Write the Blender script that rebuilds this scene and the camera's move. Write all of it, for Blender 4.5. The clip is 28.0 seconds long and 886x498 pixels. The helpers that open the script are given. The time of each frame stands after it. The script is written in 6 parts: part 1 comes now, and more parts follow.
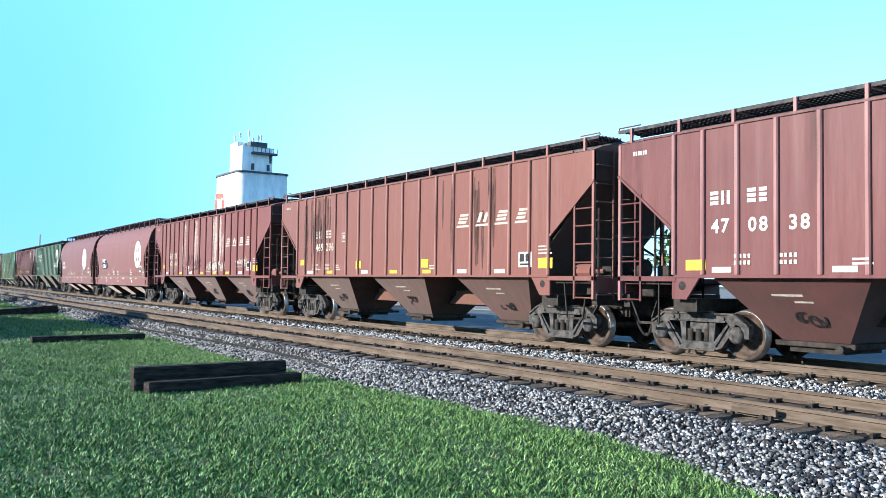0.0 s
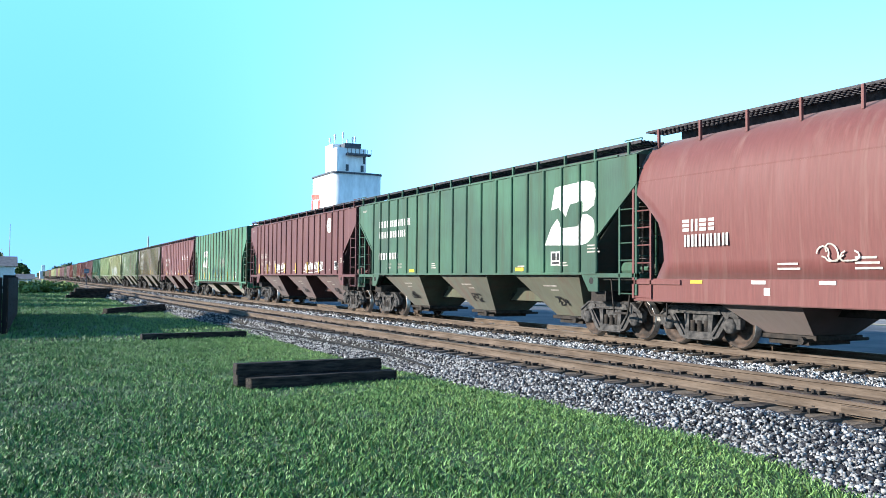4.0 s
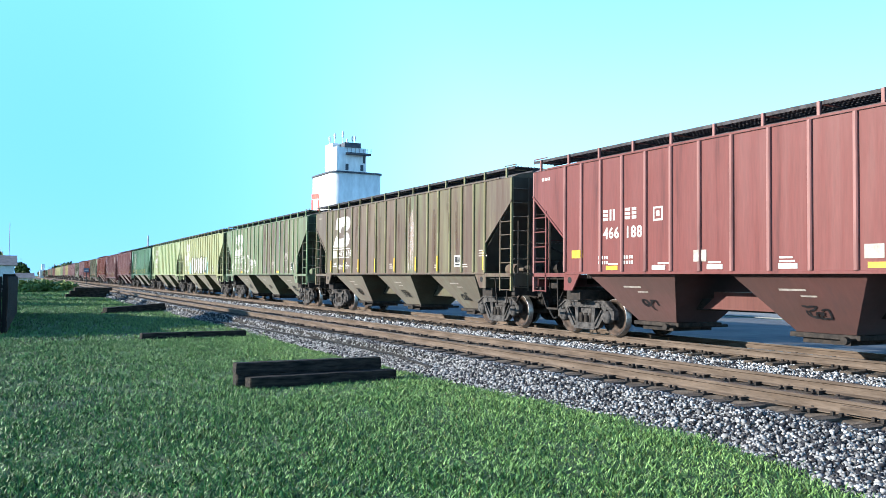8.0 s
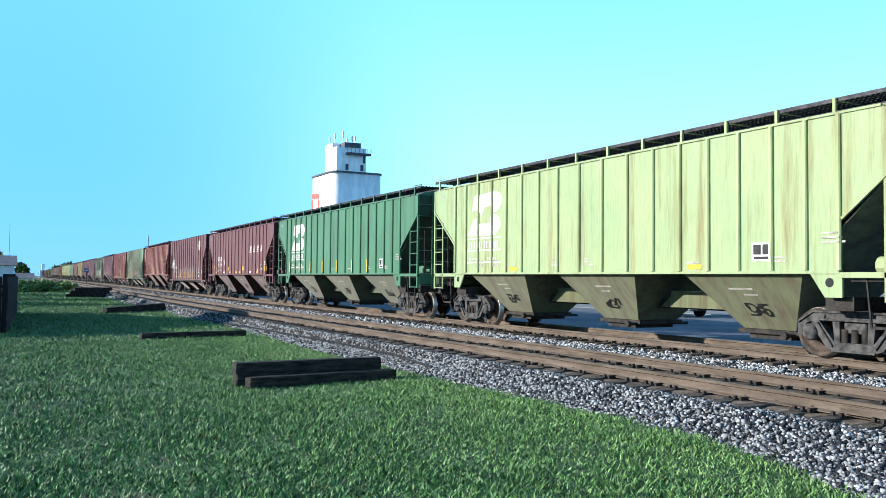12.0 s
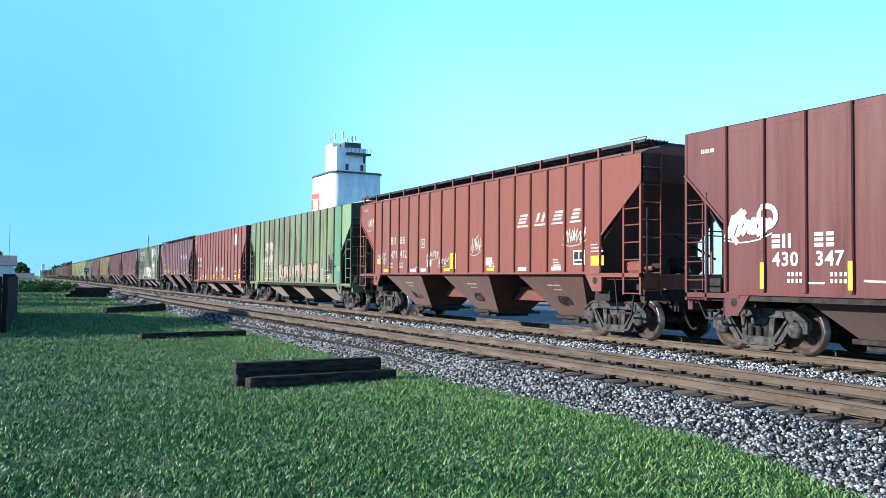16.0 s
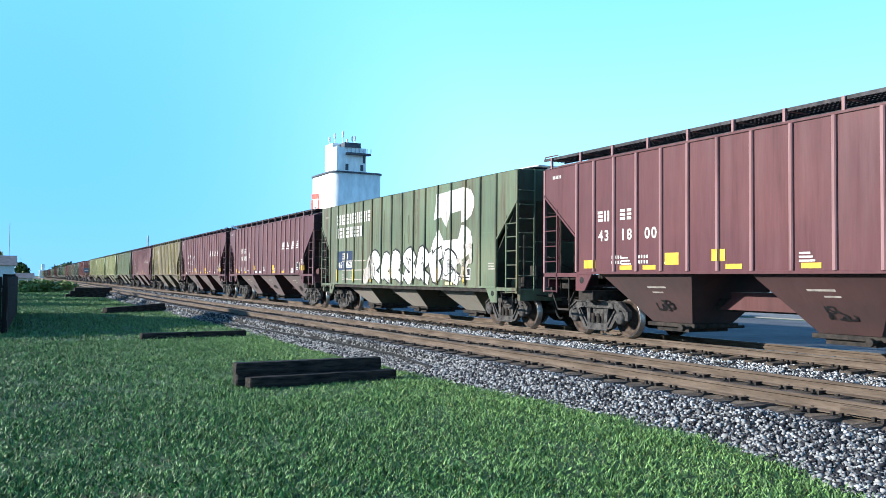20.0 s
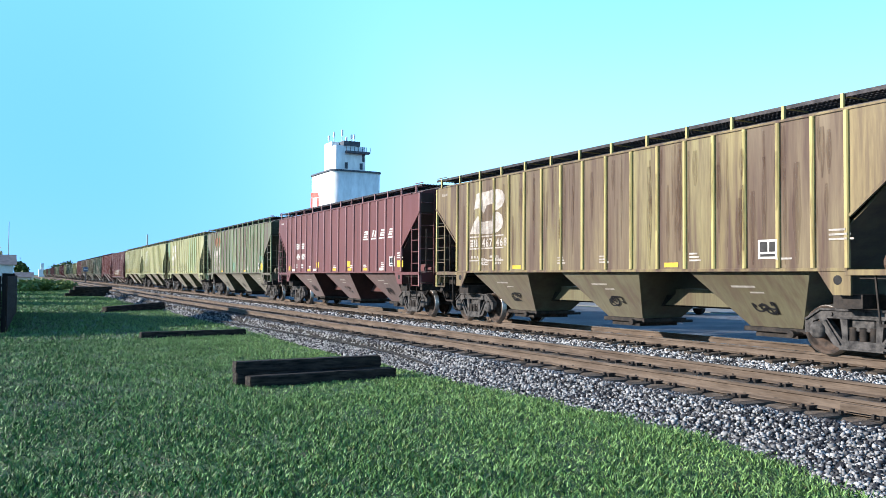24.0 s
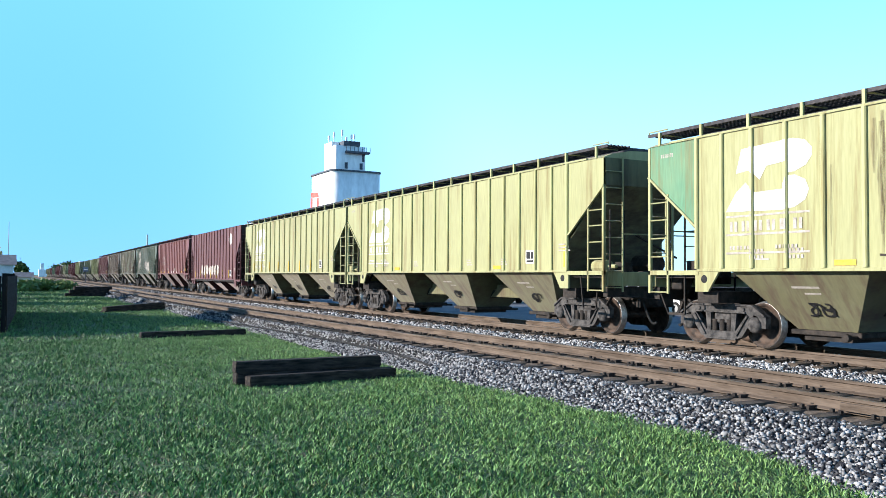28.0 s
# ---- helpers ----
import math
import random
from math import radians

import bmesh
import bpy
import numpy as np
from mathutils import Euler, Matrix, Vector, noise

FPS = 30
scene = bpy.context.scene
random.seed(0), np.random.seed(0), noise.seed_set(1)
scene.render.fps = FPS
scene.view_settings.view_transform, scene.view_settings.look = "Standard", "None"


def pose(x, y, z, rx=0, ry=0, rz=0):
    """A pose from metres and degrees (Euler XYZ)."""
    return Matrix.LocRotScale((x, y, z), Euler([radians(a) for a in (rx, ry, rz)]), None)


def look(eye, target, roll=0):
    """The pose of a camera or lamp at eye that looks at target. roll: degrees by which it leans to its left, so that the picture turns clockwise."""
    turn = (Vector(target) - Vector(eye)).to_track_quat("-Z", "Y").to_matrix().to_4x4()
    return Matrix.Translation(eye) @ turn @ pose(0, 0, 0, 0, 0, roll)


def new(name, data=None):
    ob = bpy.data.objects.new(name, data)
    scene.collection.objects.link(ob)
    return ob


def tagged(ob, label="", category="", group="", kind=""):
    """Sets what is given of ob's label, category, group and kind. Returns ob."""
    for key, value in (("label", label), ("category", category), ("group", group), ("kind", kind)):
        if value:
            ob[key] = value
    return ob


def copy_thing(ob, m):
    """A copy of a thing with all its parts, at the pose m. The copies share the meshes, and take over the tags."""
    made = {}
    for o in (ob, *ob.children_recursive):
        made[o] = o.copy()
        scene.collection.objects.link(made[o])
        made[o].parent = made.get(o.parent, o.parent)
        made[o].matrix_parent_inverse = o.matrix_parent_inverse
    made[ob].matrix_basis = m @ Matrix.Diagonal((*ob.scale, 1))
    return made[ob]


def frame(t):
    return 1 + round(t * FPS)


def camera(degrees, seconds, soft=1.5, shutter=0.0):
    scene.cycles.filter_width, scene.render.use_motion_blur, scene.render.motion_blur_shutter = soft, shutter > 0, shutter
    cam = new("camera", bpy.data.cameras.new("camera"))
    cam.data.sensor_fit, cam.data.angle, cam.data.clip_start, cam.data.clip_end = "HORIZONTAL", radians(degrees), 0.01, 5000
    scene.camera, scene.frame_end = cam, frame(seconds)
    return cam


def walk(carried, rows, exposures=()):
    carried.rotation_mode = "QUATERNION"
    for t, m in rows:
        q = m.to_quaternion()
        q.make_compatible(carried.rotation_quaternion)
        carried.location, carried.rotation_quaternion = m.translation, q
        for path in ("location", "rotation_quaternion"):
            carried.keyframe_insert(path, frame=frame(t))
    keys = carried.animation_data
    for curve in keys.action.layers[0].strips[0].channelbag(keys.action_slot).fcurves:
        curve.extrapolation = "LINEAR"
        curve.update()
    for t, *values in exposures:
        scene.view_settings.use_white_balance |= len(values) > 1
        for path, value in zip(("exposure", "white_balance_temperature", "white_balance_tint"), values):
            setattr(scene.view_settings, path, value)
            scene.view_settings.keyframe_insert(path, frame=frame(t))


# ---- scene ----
# Rails run along x at z = 0 (railhead); the train goes towards +x, the camera stands on the lawn.
cam = camera(55.84, 28.0, soft=0.55)
EYE = Vector((0.0, 0.0, 1.368))


def aim(yaw, pitch, roll):
    a, p = radians(yaw), radians(pitch)
    way = Vector((-math.sin(a) * math.cos(p), math.cos(a) * math.cos(p), math.sin(p)))
    return look(EYE, EYE + way, roll)


walk(cam, [(t, aim(a, b, c)) for t, a, b, c in (
    (0.0, 55.861, 2.298, 0.779), (0.5, 57.044, 2.264, 0.687), (1.0, 58.661, 2.23, 0.539), (1.5, 60.226, 2.239, 0.578),
    (2.0, 61.431, 2.228, 0.521), (2.5, 61.905, 2.244, 0.494), (3.0, 62.668, 2.278, 0.443), (3.5, 62.233, 2.137, 0.479),
    (5.5, 62.199, 2.038, 0.501), (6.5, 62.184, 2.058, 0.54), (12.0, 62.184, 2.058, 0.54), (21.5, 62.177, 2.055, 0.513),
    (23.5, 62.15, 1.951, 0.42), (24.5, 62.142, 1.941, 0.402), (28.0, 62.142, 1.941, 0.402),
)], exposures=[(0, 1.28, 6350, 10), (9.6, 1.3, 6350, 10), (11, 1.04, 6150, 9), (21.5, 1.04, 6200, 9), (24, 1.08, 6400, 13), (28, 1.08, 6400, 13)])

# ---- light ----
SUN_AZ, SUN_EL = radians(203), radians(19)      # azimuth clockwise from +y
world = bpy.data.worlds.new("sky")
scene.world = world
world.use_nodes = True
wn = world.node_tree.nodes
sky = wn.new("ShaderNodeTexSky")
sky.sky_type, sky.sun_disc = "NISHITA", False
sky.sun_elevation, sky.sun_rotation = SUN_EL, SUN_AZ
sky.altitude, sky.air_density, sky.dust_density, sky.ozone_density = 100, 1.0, 0.05, 2.4
wn["Background"].inputs["Strength"].default_value = 0.135
haze = wn.new("ShaderNodeMix")          # an even, clear air over the whole sky
haze.data_type = "RGBA"
haze.inputs[0].default_value = 0.93
air = wn.new("ShaderNodeTexCoord")
way = wn.new("ShaderNodeSeparateXYZ")
world.node_tree.links.new(air.outputs["Generated"], way.inputs[0])


def sky_range(socket, a, b):
    """0 to 1 as the direction's component goes from a to b."""
    n = wn.new("ShaderNodeMapRange")
    n.interpolation_type = "SMOOTHSTEP"
    world.node_tree.links.new(socket, n.inputs["Value"])
    n.inputs["From Min"].default_value, n.inputs["From Max"].default_value = a, b
    return n.outputs[0]


def sky_mix(fac, a, b):
    n = wn.new("ShaderNodeMix")
    n.data_type = "RGBA"
    world.node_tree.links.new(fac, n.inputs[0])
    for sock, v in ((n.inputs[6], a), (n.inputs[7], b)):
        if isinstance(v, tuple):
            sock.default_value = (*v, 1)
        else:
            world.node_tree.links.new(v, sock)
    return n.outputs[2]


# bluer up the line, paler across it, deeper blue overhead
pale = sky_mix(sky_range(way.outputs[2], 0.36, 0.08), (1.25, 3.6, 6.2), (2.3, 4.7, 6.6))
low = sky_mix(sky_range(way.outputs[0], -1.01, -0.84), (0.62, 2.45, 5.5), pale)
deep = sky_mix(sky_range(way.outputs[2], 0.3, 0.62), low, (0.42, 1.2, 2.6))
world.node_tree.links.new(deep, haze.inputs[7])
world.node_tree.links.new(sky.outputs[0], haze.inputs[6])
world.node_tree.links.new(haze.outputs[2], wn["Background"].inputs["Color"])
sun_data = bpy.data.lights.new("sun", "SUN")
sun_data.energy, sun_data.angle, sun_data.color = 5.0, radians(0.6), (1.0, 0.93, 0.82)
sun = new("sun", sun_data)
to_sun = Vector((math.sin(SUN_AZ) * math.cos(SUN_EL), math.cos(SUN_AZ) * math.cos(SUN_EL), math.sin(SUN_EL)))
sun.matrix_world = look(to_sun * 50, (0, 0, 0))

# ---- plan ----
Y_NEAR, Y_TRAIN = 9.42, 14.316        # centre lines of the two tracks
GRASS = -0.5                          # the lawn
SPEED, PITCH_CAR = 16.15, 17.7        # train speed, coupled length
BEND_FROM = 25.0
FIRST = 2.0                           # middle of the first car at the start




def bend(x):
    """How far the line has curved away at x: a gentle curve, then straight again."""
    u = -x - BEND_FROM
    return 0.0 if u <= 0 else 0.02 * u * u / 80 if u < 40 else 0.02 * (u - 20)


def heading(x):
    """The line's turn at x, in degrees."""
    return math.degrees(math.atan((bend(x + 1) - bend(x - 1)) / 2))


# ---- materials ----
class Nodes:
    """A material's node tree with short ways to add nodes."""

    def __init__(self, name):
        self.mat = bpy.data.materials.new(name)
        self.mat.use_nodes = True
        self.tree = self.mat.node_tree
        self.bsdf = self.tree.nodes["Principled BSDF"]

    def add(self, kind, **values):
        n = self.tree.nodes.new("ShaderNode" + kind)
        for key, value in values.items():
            n.inputs[key.replace("_", " ")].default_value = value
        return n

    def link(self, a, b):
        self.tree.links.new(a, b)

    def coords(self, scale=(1, 1, 1), extra=None):
        c = self.add("TexCoord")
        out = c.outputs["Object"]
        if extra is not None:
            v = self.tree.nodes.new("ShaderNodeVectorMath")
            self.link(out, v.inputs[0])
            self.link(extra, v.inputs[1])
            out = v.outputs[0]
        m = self.add("Mapping", Scale=scale)
        self.link(out, m.inputs["Vector"])
        return m.outputs[0]

    def noise(self, vec, scale, detail=4.0, rough=0.55):
        n = self.add("TexNoise", Scale=scale, Detail=detail, Roughness=rough)
        self.link(vec, n.inputs["Vector"])
        return n.outputs["Fac"]

    def ramp(self, fac, lo, hi, a=(0, 0, 0, 1), b=(1, 1, 1, 1)):
        r = self.tree.nodes.new("ShaderNodeValToRGB")
        r.color_ramp.elements[0].position, r.color_ramp.elements[1].position = lo, hi
        r.color_ramp.elements[0].color, r.color_ramp.elements[1].color = a, b
        self.link(fac, r.inputs[0])
        return r.outputs[0]

    def mix(self, fac, a, b, kind="MIX"):
        m = self.tree.nodes.new("ShaderNodeMix")
        m.data_type, m.blend_type = "RGBA", kind
        for sock, v in ((m.inputs[0], fac), (m.inputs[6], a), (m.inputs[7], b)):
            if isinstance(v, (int, float)):
                sock.default_value = v
            elif isinstance(v, tuple):
                sock.default_value = v if len(v) == 4 else (*v, 1)
            else:
                self.link(v, sock)
        return m.outputs[2]

    def bump(self, height, strength, distance=0.02):
        b = self.add("Bump", Strength=strength, Distance=distance)
        self.link(height, b.inputs["Height"])
        self.link(b.outputs[0], self.bsdf.inputs["Normal"])

    def done(self, colour, rough=0.6, metal=0.0):
        for sock, v in ((self.bsdf.inputs["Base Color"], colour), (self.bsdf.inputs["Roughness"], rough), (self.bsdf.inputs["Metallic"], metal)):
            if isinstance(v, (int, float)):
                sock.default_value = v
            elif isinstance(v, tuple):
                sock.default_value = (*v, 1)
            else:
                self.link(v, sock)
        return self.mat


def car_paint(name, dirt, dirt_amount, fade, rough=0.5, coat=0.1):
    """Weathered paint: the colour of the object, streaked downwards, faded in patches; the object's alpha sets the pattern apart."""
    n = Nodes(name)
    info = n.tree.nodes.new("ShaderNodeObjectInfo")
    seed = n.tree.nodes.new("ShaderNodeVectorMath")
    seed.operation = "MULTIPLY"
    n.link(info.outputs["Alpha"], seed.inputs[0])
    seed.inputs[1].default_value = (97.0, 0.0, 31.0)
    streak = n.noise(n.coords((2.6, 1, 0.16), seed.outputs[0]), 1.6, 6, 0.62)
    fine = n.noise(n.coords((9, 3, 0.9), seed.outputs[0]), 2.5, 5, 0.6)
    patch = n.noise(n.coords((0.5, 1, 0.5), seed.outputs[0]), 1.0, 3, 0.5)
    faded = n.mix(n.ramp(patch, 0.35, 0.7), info.outputs["Color"], fade, "MIX")
    base = n.mix(0.35, info.outputs["Color"], faded)
    mask = n.ramp(streak, 0.62 - 0.3 * dirt_amount, 0.82 - 0.2 * dirt_amount)
    col = n.mix(mask, base, dirt)
    col = n.mix(1.0, col, n.ramp(fine, 0.3, 0.75, (0.76, 0.75, 0.74, 1), (1.0, 1.0, 1.0, 1)), "MULTIPLY")
    n.bump(fine, 0.15, 0.01)
    n.bsdf.inputs["Coat Weight"].default_value = coat
    n.bsdf.inputs["Sheen Weight"].default_value = 0.3      # a film of dust
    n.bsdf.inputs["Sheen Roughness"].default_value = 0.45
    n.bsdf.inputs["Sheen Tint"].default_value = (1.0, 0.9, 0.85, 1)
    n.bsdf.inputs["Specular IOR Level"].default_value = 0.22
    n.bsdf.inputs["Coat Roughness"].default_value = rough - 0.08
    return n.done(col, n.ramp(streak, 0.3, 0.8, (rough, rough, rough, 1), (0.85, 0.85, 0.85, 1)))


def speckled(name, a, b, scale, rough=0.7, metal=0.0, bump=0.3, stretch=(1, 1, 1), lo=0.35, hi=0.65, distance=0.02):
    n = Nodes(name)
    n.bsdf.inputs["Specular IOR Level"].default_value = 0.2
    v = n.coords(stretch)
    big, small = n.noise(v, scale, 5), n.noise(v, scale * 6, 4)
    col = n.mix(n.ramp(big, lo, hi), a, b)
    col = n.mix(1.0, col, n.ramp(small, 0.25, 0.8, (0.7, 0.7, 0.7, 1), (1.05, 1.05, 1.05, 1)), "MULTIPLY")
    n.bump(small, bump, distance)
    return n.done(col, rough, metal)


PAINT = {
    "clean": car_paint("paint_clean", (0.045, 0.016, 0.017), 0.18, (0.145, 0.042, 0.04), 0.52, 0.15),
    "worn": car_paint("paint_worn", (0.17, 0.085, 0.075), 0.3, (0.15, 0.05, 0.045), 0.55, 0.12),
    "dusty": car_paint("paint_dusty", (0.075, 0.05, 0.03), 0.55, (0.2, 0.21, 0.13), 0.55),
    "green": car_paint("paint_green", (0.035, 0.06, 0.035), 0.4, (0.07, 0.23, 0.12), 0.55),
    "rusty": car_paint("paint_rusty", (0.075, 0.045, 0.032), 0.95, (0.2, 0.17, 0.08), 0.5),
    "lime": car_paint("paint_lime", (0.17, 0.12, 0.045), 0.35, (0.38, 0.38, 0.19), 0.55),
    # slope sheets only: grime, and the shade under the car ends as colour
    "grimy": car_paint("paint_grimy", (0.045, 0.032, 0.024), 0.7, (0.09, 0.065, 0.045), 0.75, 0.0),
}
GRIME = speckled("underframe_grime", (0.012, 0.011, 0.011), (0.045, 0.036, 0.03), 6, 0.75, 0.0, 0.4)
TRUCK = speckled("cast_steel_dust", (0.02, 0.02, 0.021), (0.095, 0.088, 0.084), 9, 0.8, 0.0, 0.4)
WHEEL = speckled("wheel_steel_rust", (0.02, 0.016, 0.014), (0.09, 0.06, 0.045), 7, 0.7, 0.0, 0.2)
TREAD = speckled("polished_tread", (0.3, 0.29, 0.28), (0.5, 0.49, 0.47), 14, 0.4, 0.9, 0.05)
GRATE = speckled("galvanised_grating", (0.02, 0.02, 0.024), (0.06, 0.055, 0.06), 8, 0.6, 0.4, 0.3)
RAIL_SIDE = speckled("rail_rust", (0.07, 0.05, 0.036), (0.14, 0.105, 0.08), 5, 0.75, 0.0, 0.3, (0.3, 1, 2))
RAIL_TOP = speckled("rail_worn_top", (0.12, 0.095, 0.075), (0.2, 0.165, 0.14), 4, 0.45, 0.5, 0.1, (0.2, 4, 1))
TIE = speckled("creosoted_timber", (0.008, 0.008, 0.009), (0.05, 0.042, 0.035), 3, 0.85, 0.0, 0.6, (1, 6, 6))
TIE_GREY = speckled("weathered_tie", (0.045, 0.036, 0.028), (0.125, 0.1, 0.08), 4, 0.9, 0.0, 0.6, (8, 1, 8))
WHITE = speckled("stencil_white", (0.5, 0.49, 0.46), (0.68, 0.67, 0.64), 4, 0.6, 0.0, 0.05)
FADED = speckled("stencil_faded", (0.28, 0.25, 0.22), (0.48, 0.44, 0.4), 5, 0.7, 0.0, 0.05)
YELLOW = speckled("reflector_yellow", (0.5, 0.3, 0.03), (0.66, 0.44, 0.06), 5, 0.45, 0.0, 0.05)
BLACK = speckled("stencil_black", (0.012, 0.012, 0.014), (0.03, 0.03, 0.032), 4, 0.5, 0.0, 0.05)
NAVY = speckled("patch_navy", (0.015, 0.03, 0.07), (0.03, 0.05, 0.1), 4, 0.5, 0.0, 0.05)
CREAM = speckled("spray_cream", (0.6, 0.52, 0.2), (0.7, 0.62, 0.32), 5, 0.6, 0.0, 0.05)
PINK = speckled("spray_pale_pink", (0.17, 0.15, 0.1), (0.4, 0.31, 0.26), 3, 0.7, 0.0, 0.05, (1, 1, 0.5))
TEAL_DULL = speckled("dull_teal_paint", (0.1, 0.2, 0.15), (0.17, 0.28, 0.2), 4, 0.6, 0.0, 0.05)
TEAL = speckled("spray_teal", (0.2, 0.38, 0.34), (0.33, 0.48, 0.42), 4, 0.6, 0.0, 0.05)
CONCRETE = speckled("elevator_concrete", (0.76, 0.77, 0.77), (0.85, 0.85, 0.85), 0.12, 0.8, 0.0, 0.1, (1, 1, 0.35))
TOWER_TRIM = speckled("elevator_dark_steel", (0.05, 0.06, 0.08), (0.1, 0.11, 0.13), 0.6, 0.6, 0.0, 0.1)
RED_SIGN = speckled("faded_red_sign", (0.55, 0.07, 0.06), (0.65, 0.16, 0.13), 0.7, 0.7, 0.0, 0.05)
BARK = speckled("bark", (0.06, 0.045, 0.03), (0.13, 0.1, 0.07), 3, 0.9, 0.0, 0.8, (4, 4, 0.6))
FENCE = speckled("fence_dark_boards", (0.003, 0.003, 0.0035), (0.01, 0.009, 0.009), 3, 0.8, 0.0, 0.4, (8, 8, 0.5))
SIDING = speckled("white_metal_siding", (0.7, 0.72, 0.74), (0.8, 0.81, 0.82), 1.5, 0.5, 0.0, 0.1)
ROOFING = speckled("grey_roofing", (0.1, 0.1, 0.11), (0.18, 0.18, 0.19), 2, 0.8, 0.0, 0.3)
ROAD = speckled("pale_road", (0.07, 0.078, 0.095), (0.13, 0.137, 0.15), 0.4, 0.9, 0.0, 0.2)
POLE = speckled("grey_pole_wood", (0.34, 0.34, 0.34), (0.5, 0.5, 0.49), 2, 0.9, 0.0, 0.4, (6, 6, 0.5))
RUBBER = speckled("rubber", (0.012, 0.012, 0.012), (0.03, 0.03, 0.03), 8, 0.8, 0.0, 0.2)
CHROME = speckled("bright_metal", (0.5, 0.5, 0.5), (0.6, 0.6, 0.6), 8, 0.3, 0.9, 0.05)


def vehicle_paint(name, c):
    n = Nodes(name)
    n.bsdf.inputs["Coat Weight"].default_value = 0.6
    dust = n.noise(n.coords(), 3, 4)
    return n.done(n.mix(n.ramp(dust, 0.4, 0.8), c, tuple(0.85 * v + 0.05 for v in c)), 0.35, 0.2)


CAR_WHITE, CAR_GREY = vehicle_paint("vehicle_white", (0.75, 0.76, 0.78)), vehicle_paint("vehicle_grey", (0.2, 0.22, 0.25))
gl = Nodes("tinted_glass")
GLASS = gl.done((0.03, 0.04, 0.05), 0.08)


def random_tint(name, a, b, rough, patch_scale=None, dark=None, skew=0.0):
    """Small loose pieces: each island takes its own shade between a and b."""
    n = Nodes(name)
    geo = n.tree.nodes.new("ShaderNodeNewGeometry")
    col = n.mix(n.ramp(geo.outputs["Random Per Island"], skew, 1.0), a, b)
    if patch_scale:
        col = n.mix(n.ramp(n.noise(n.coords(), patch_scale, 4), 0.38, 0.66), col, dark)
    n.bsdf.inputs["Specular IOR Level"].default_value = 0.35
    return n.done(col, rough)


STONE_PALE = random_tint("clean_ballast_stone", (0.02, 0.021, 0.026), (0.6, 0.6, 0.6), 0.85, skew=0.3)
STONE = random_tint("ballast_stone", (0.012, 0.013, 0.018), (0.37, 0.37, 0.37), 0.85, skew=0.3)


def blade_material():
    """Grass blades: each its own shade; darkened on the open lawn as shading in the colour, drier and yellower towards
    the stones.
    """
    n = Nodes("grass_blade")
    geo = n.tree.nodes.new("ShaderNodeNewGeometry")
    pick = n.ramp(geo.outputs["Random Per Island"], 0.1, 0.95)
    dimmed = n.mix(pick, (0.005, 0.028, 0.01), (0.105, 0.27, 0.07))
    dry = n.mix(pick, (0.022, 0.065, 0.018), (0.23, 0.39, 0.115))
    at = n.tree.nodes.new("ShaderNodeSeparateXYZ")
    n.link(n.add("TexCoord").outputs["Object"], at.inputs[0])
    patchy = n.noise(n.coords(), 0.8, 4)
    edge = n.tree.nodes.new("ShaderNodeMath")
    edge.operation = "MULTIPLY_ADD"
    n.link(patchy, edge.inputs[0])
    edge.inputs[1].default_value = 4.5
    n.link(at.outputs[1], edge.inputs[2])
    span = n.add("MapRange", From_Min=3.6, From_Max=9.2)
    n.link(edge.outputs[0], span.inputs[0])
    n.bsdf.inputs["Specular IOR Level"].default_value = 0.35
    return n.done(n.mix(span.outputs[0], dimmed, dry), 0.55)


BLADE = blade_material()
STRAW = random_tint("dry_blade", (0.22, 0.2, 0.07), (0.35, 0.3, 0.13), 0.6)
BUSH_LEAF = random_tint("bush_leaf", (0.05, 0.1, 0.02), (0.2, 0.27, 0.07), 0.55)
LEAF = random_tint("tree_leaf", (0.025, 0.06, 0.012), (0.07, 0.12, 0.03), 0.5)


def ground_material():
    """Lawn, with worn soil in patches."""
    n = Nodes("lawn_soil")
    v = n.coords()
    tuft = n.noise(v, 14, 6)
    lawn = n.mix(n.ramp(tuft, 0.3, 0.7), (0.006, 0.02, 0.006), (0.03, 0.08, 0.022))
    lawn = n.mix(n.ramp(n.noise(v, 0.25, 4), 0.4, 0.65), lawn, n.mix(0.5, lawn, (0.09, 0.16, 0.05)))
    soil = n.ramp(n.noise(v, 1.1, 5), 0.66, 0.74)
    col = n.mix(soil, lawn, (0.11, 0.095, 0.05))
    n.bump(tuft, 0.6, 0.05)
    return n.done(col, 0.9)


LAWN = ground_material()
BED = speckled("ballast_bed", (0.015, 0.014, 0.014), (0.06, 0.056, 0.052), 9, 0.95, 0.0, 0.9, distance=0.04)
DIRT = speckled("track_dirt", (0.07, 0.054, 0.041), (0.17, 0.132, 0.1), 5, 0.95, 0.0, 0.6)


# ---- building helpers ----
def mesh_of(bm, name):
    me = bpy.data.meshes.new(name)
    bm.normal_update()
    bm.to_mesh(me)
    bm.free()
    return me


MARKS = ("brake_rigging", "weathering", "stencil_mark", "painted_number", "small_stencil", "scrawl", "scrawl_outline", "scrawl_detail", "thin_scrawl", "spring_nest", "spray_shadow", "bay_stencil", "chalk_drawing", "grease_stain", "slanted_emblem")


def part(name, bm, material, parent, label=""):
    """Links a bmesh (or a mesh) as one object under a thing or part."""
    me = bm if isinstance(bm, bpy.types.Mesh) else mesh_of(bm, name)
    ob = new(name, me)
    if not me.materials:
        me.materials.append(None)
    ob.material_slots[0].link = "OBJECT"
    ob.material_slots[0].material = material
    ob.parent = parent
    if label:
        ob["label"] = label
    if name in MARKS:
        ob["kind"] = "stuff"
    return ob


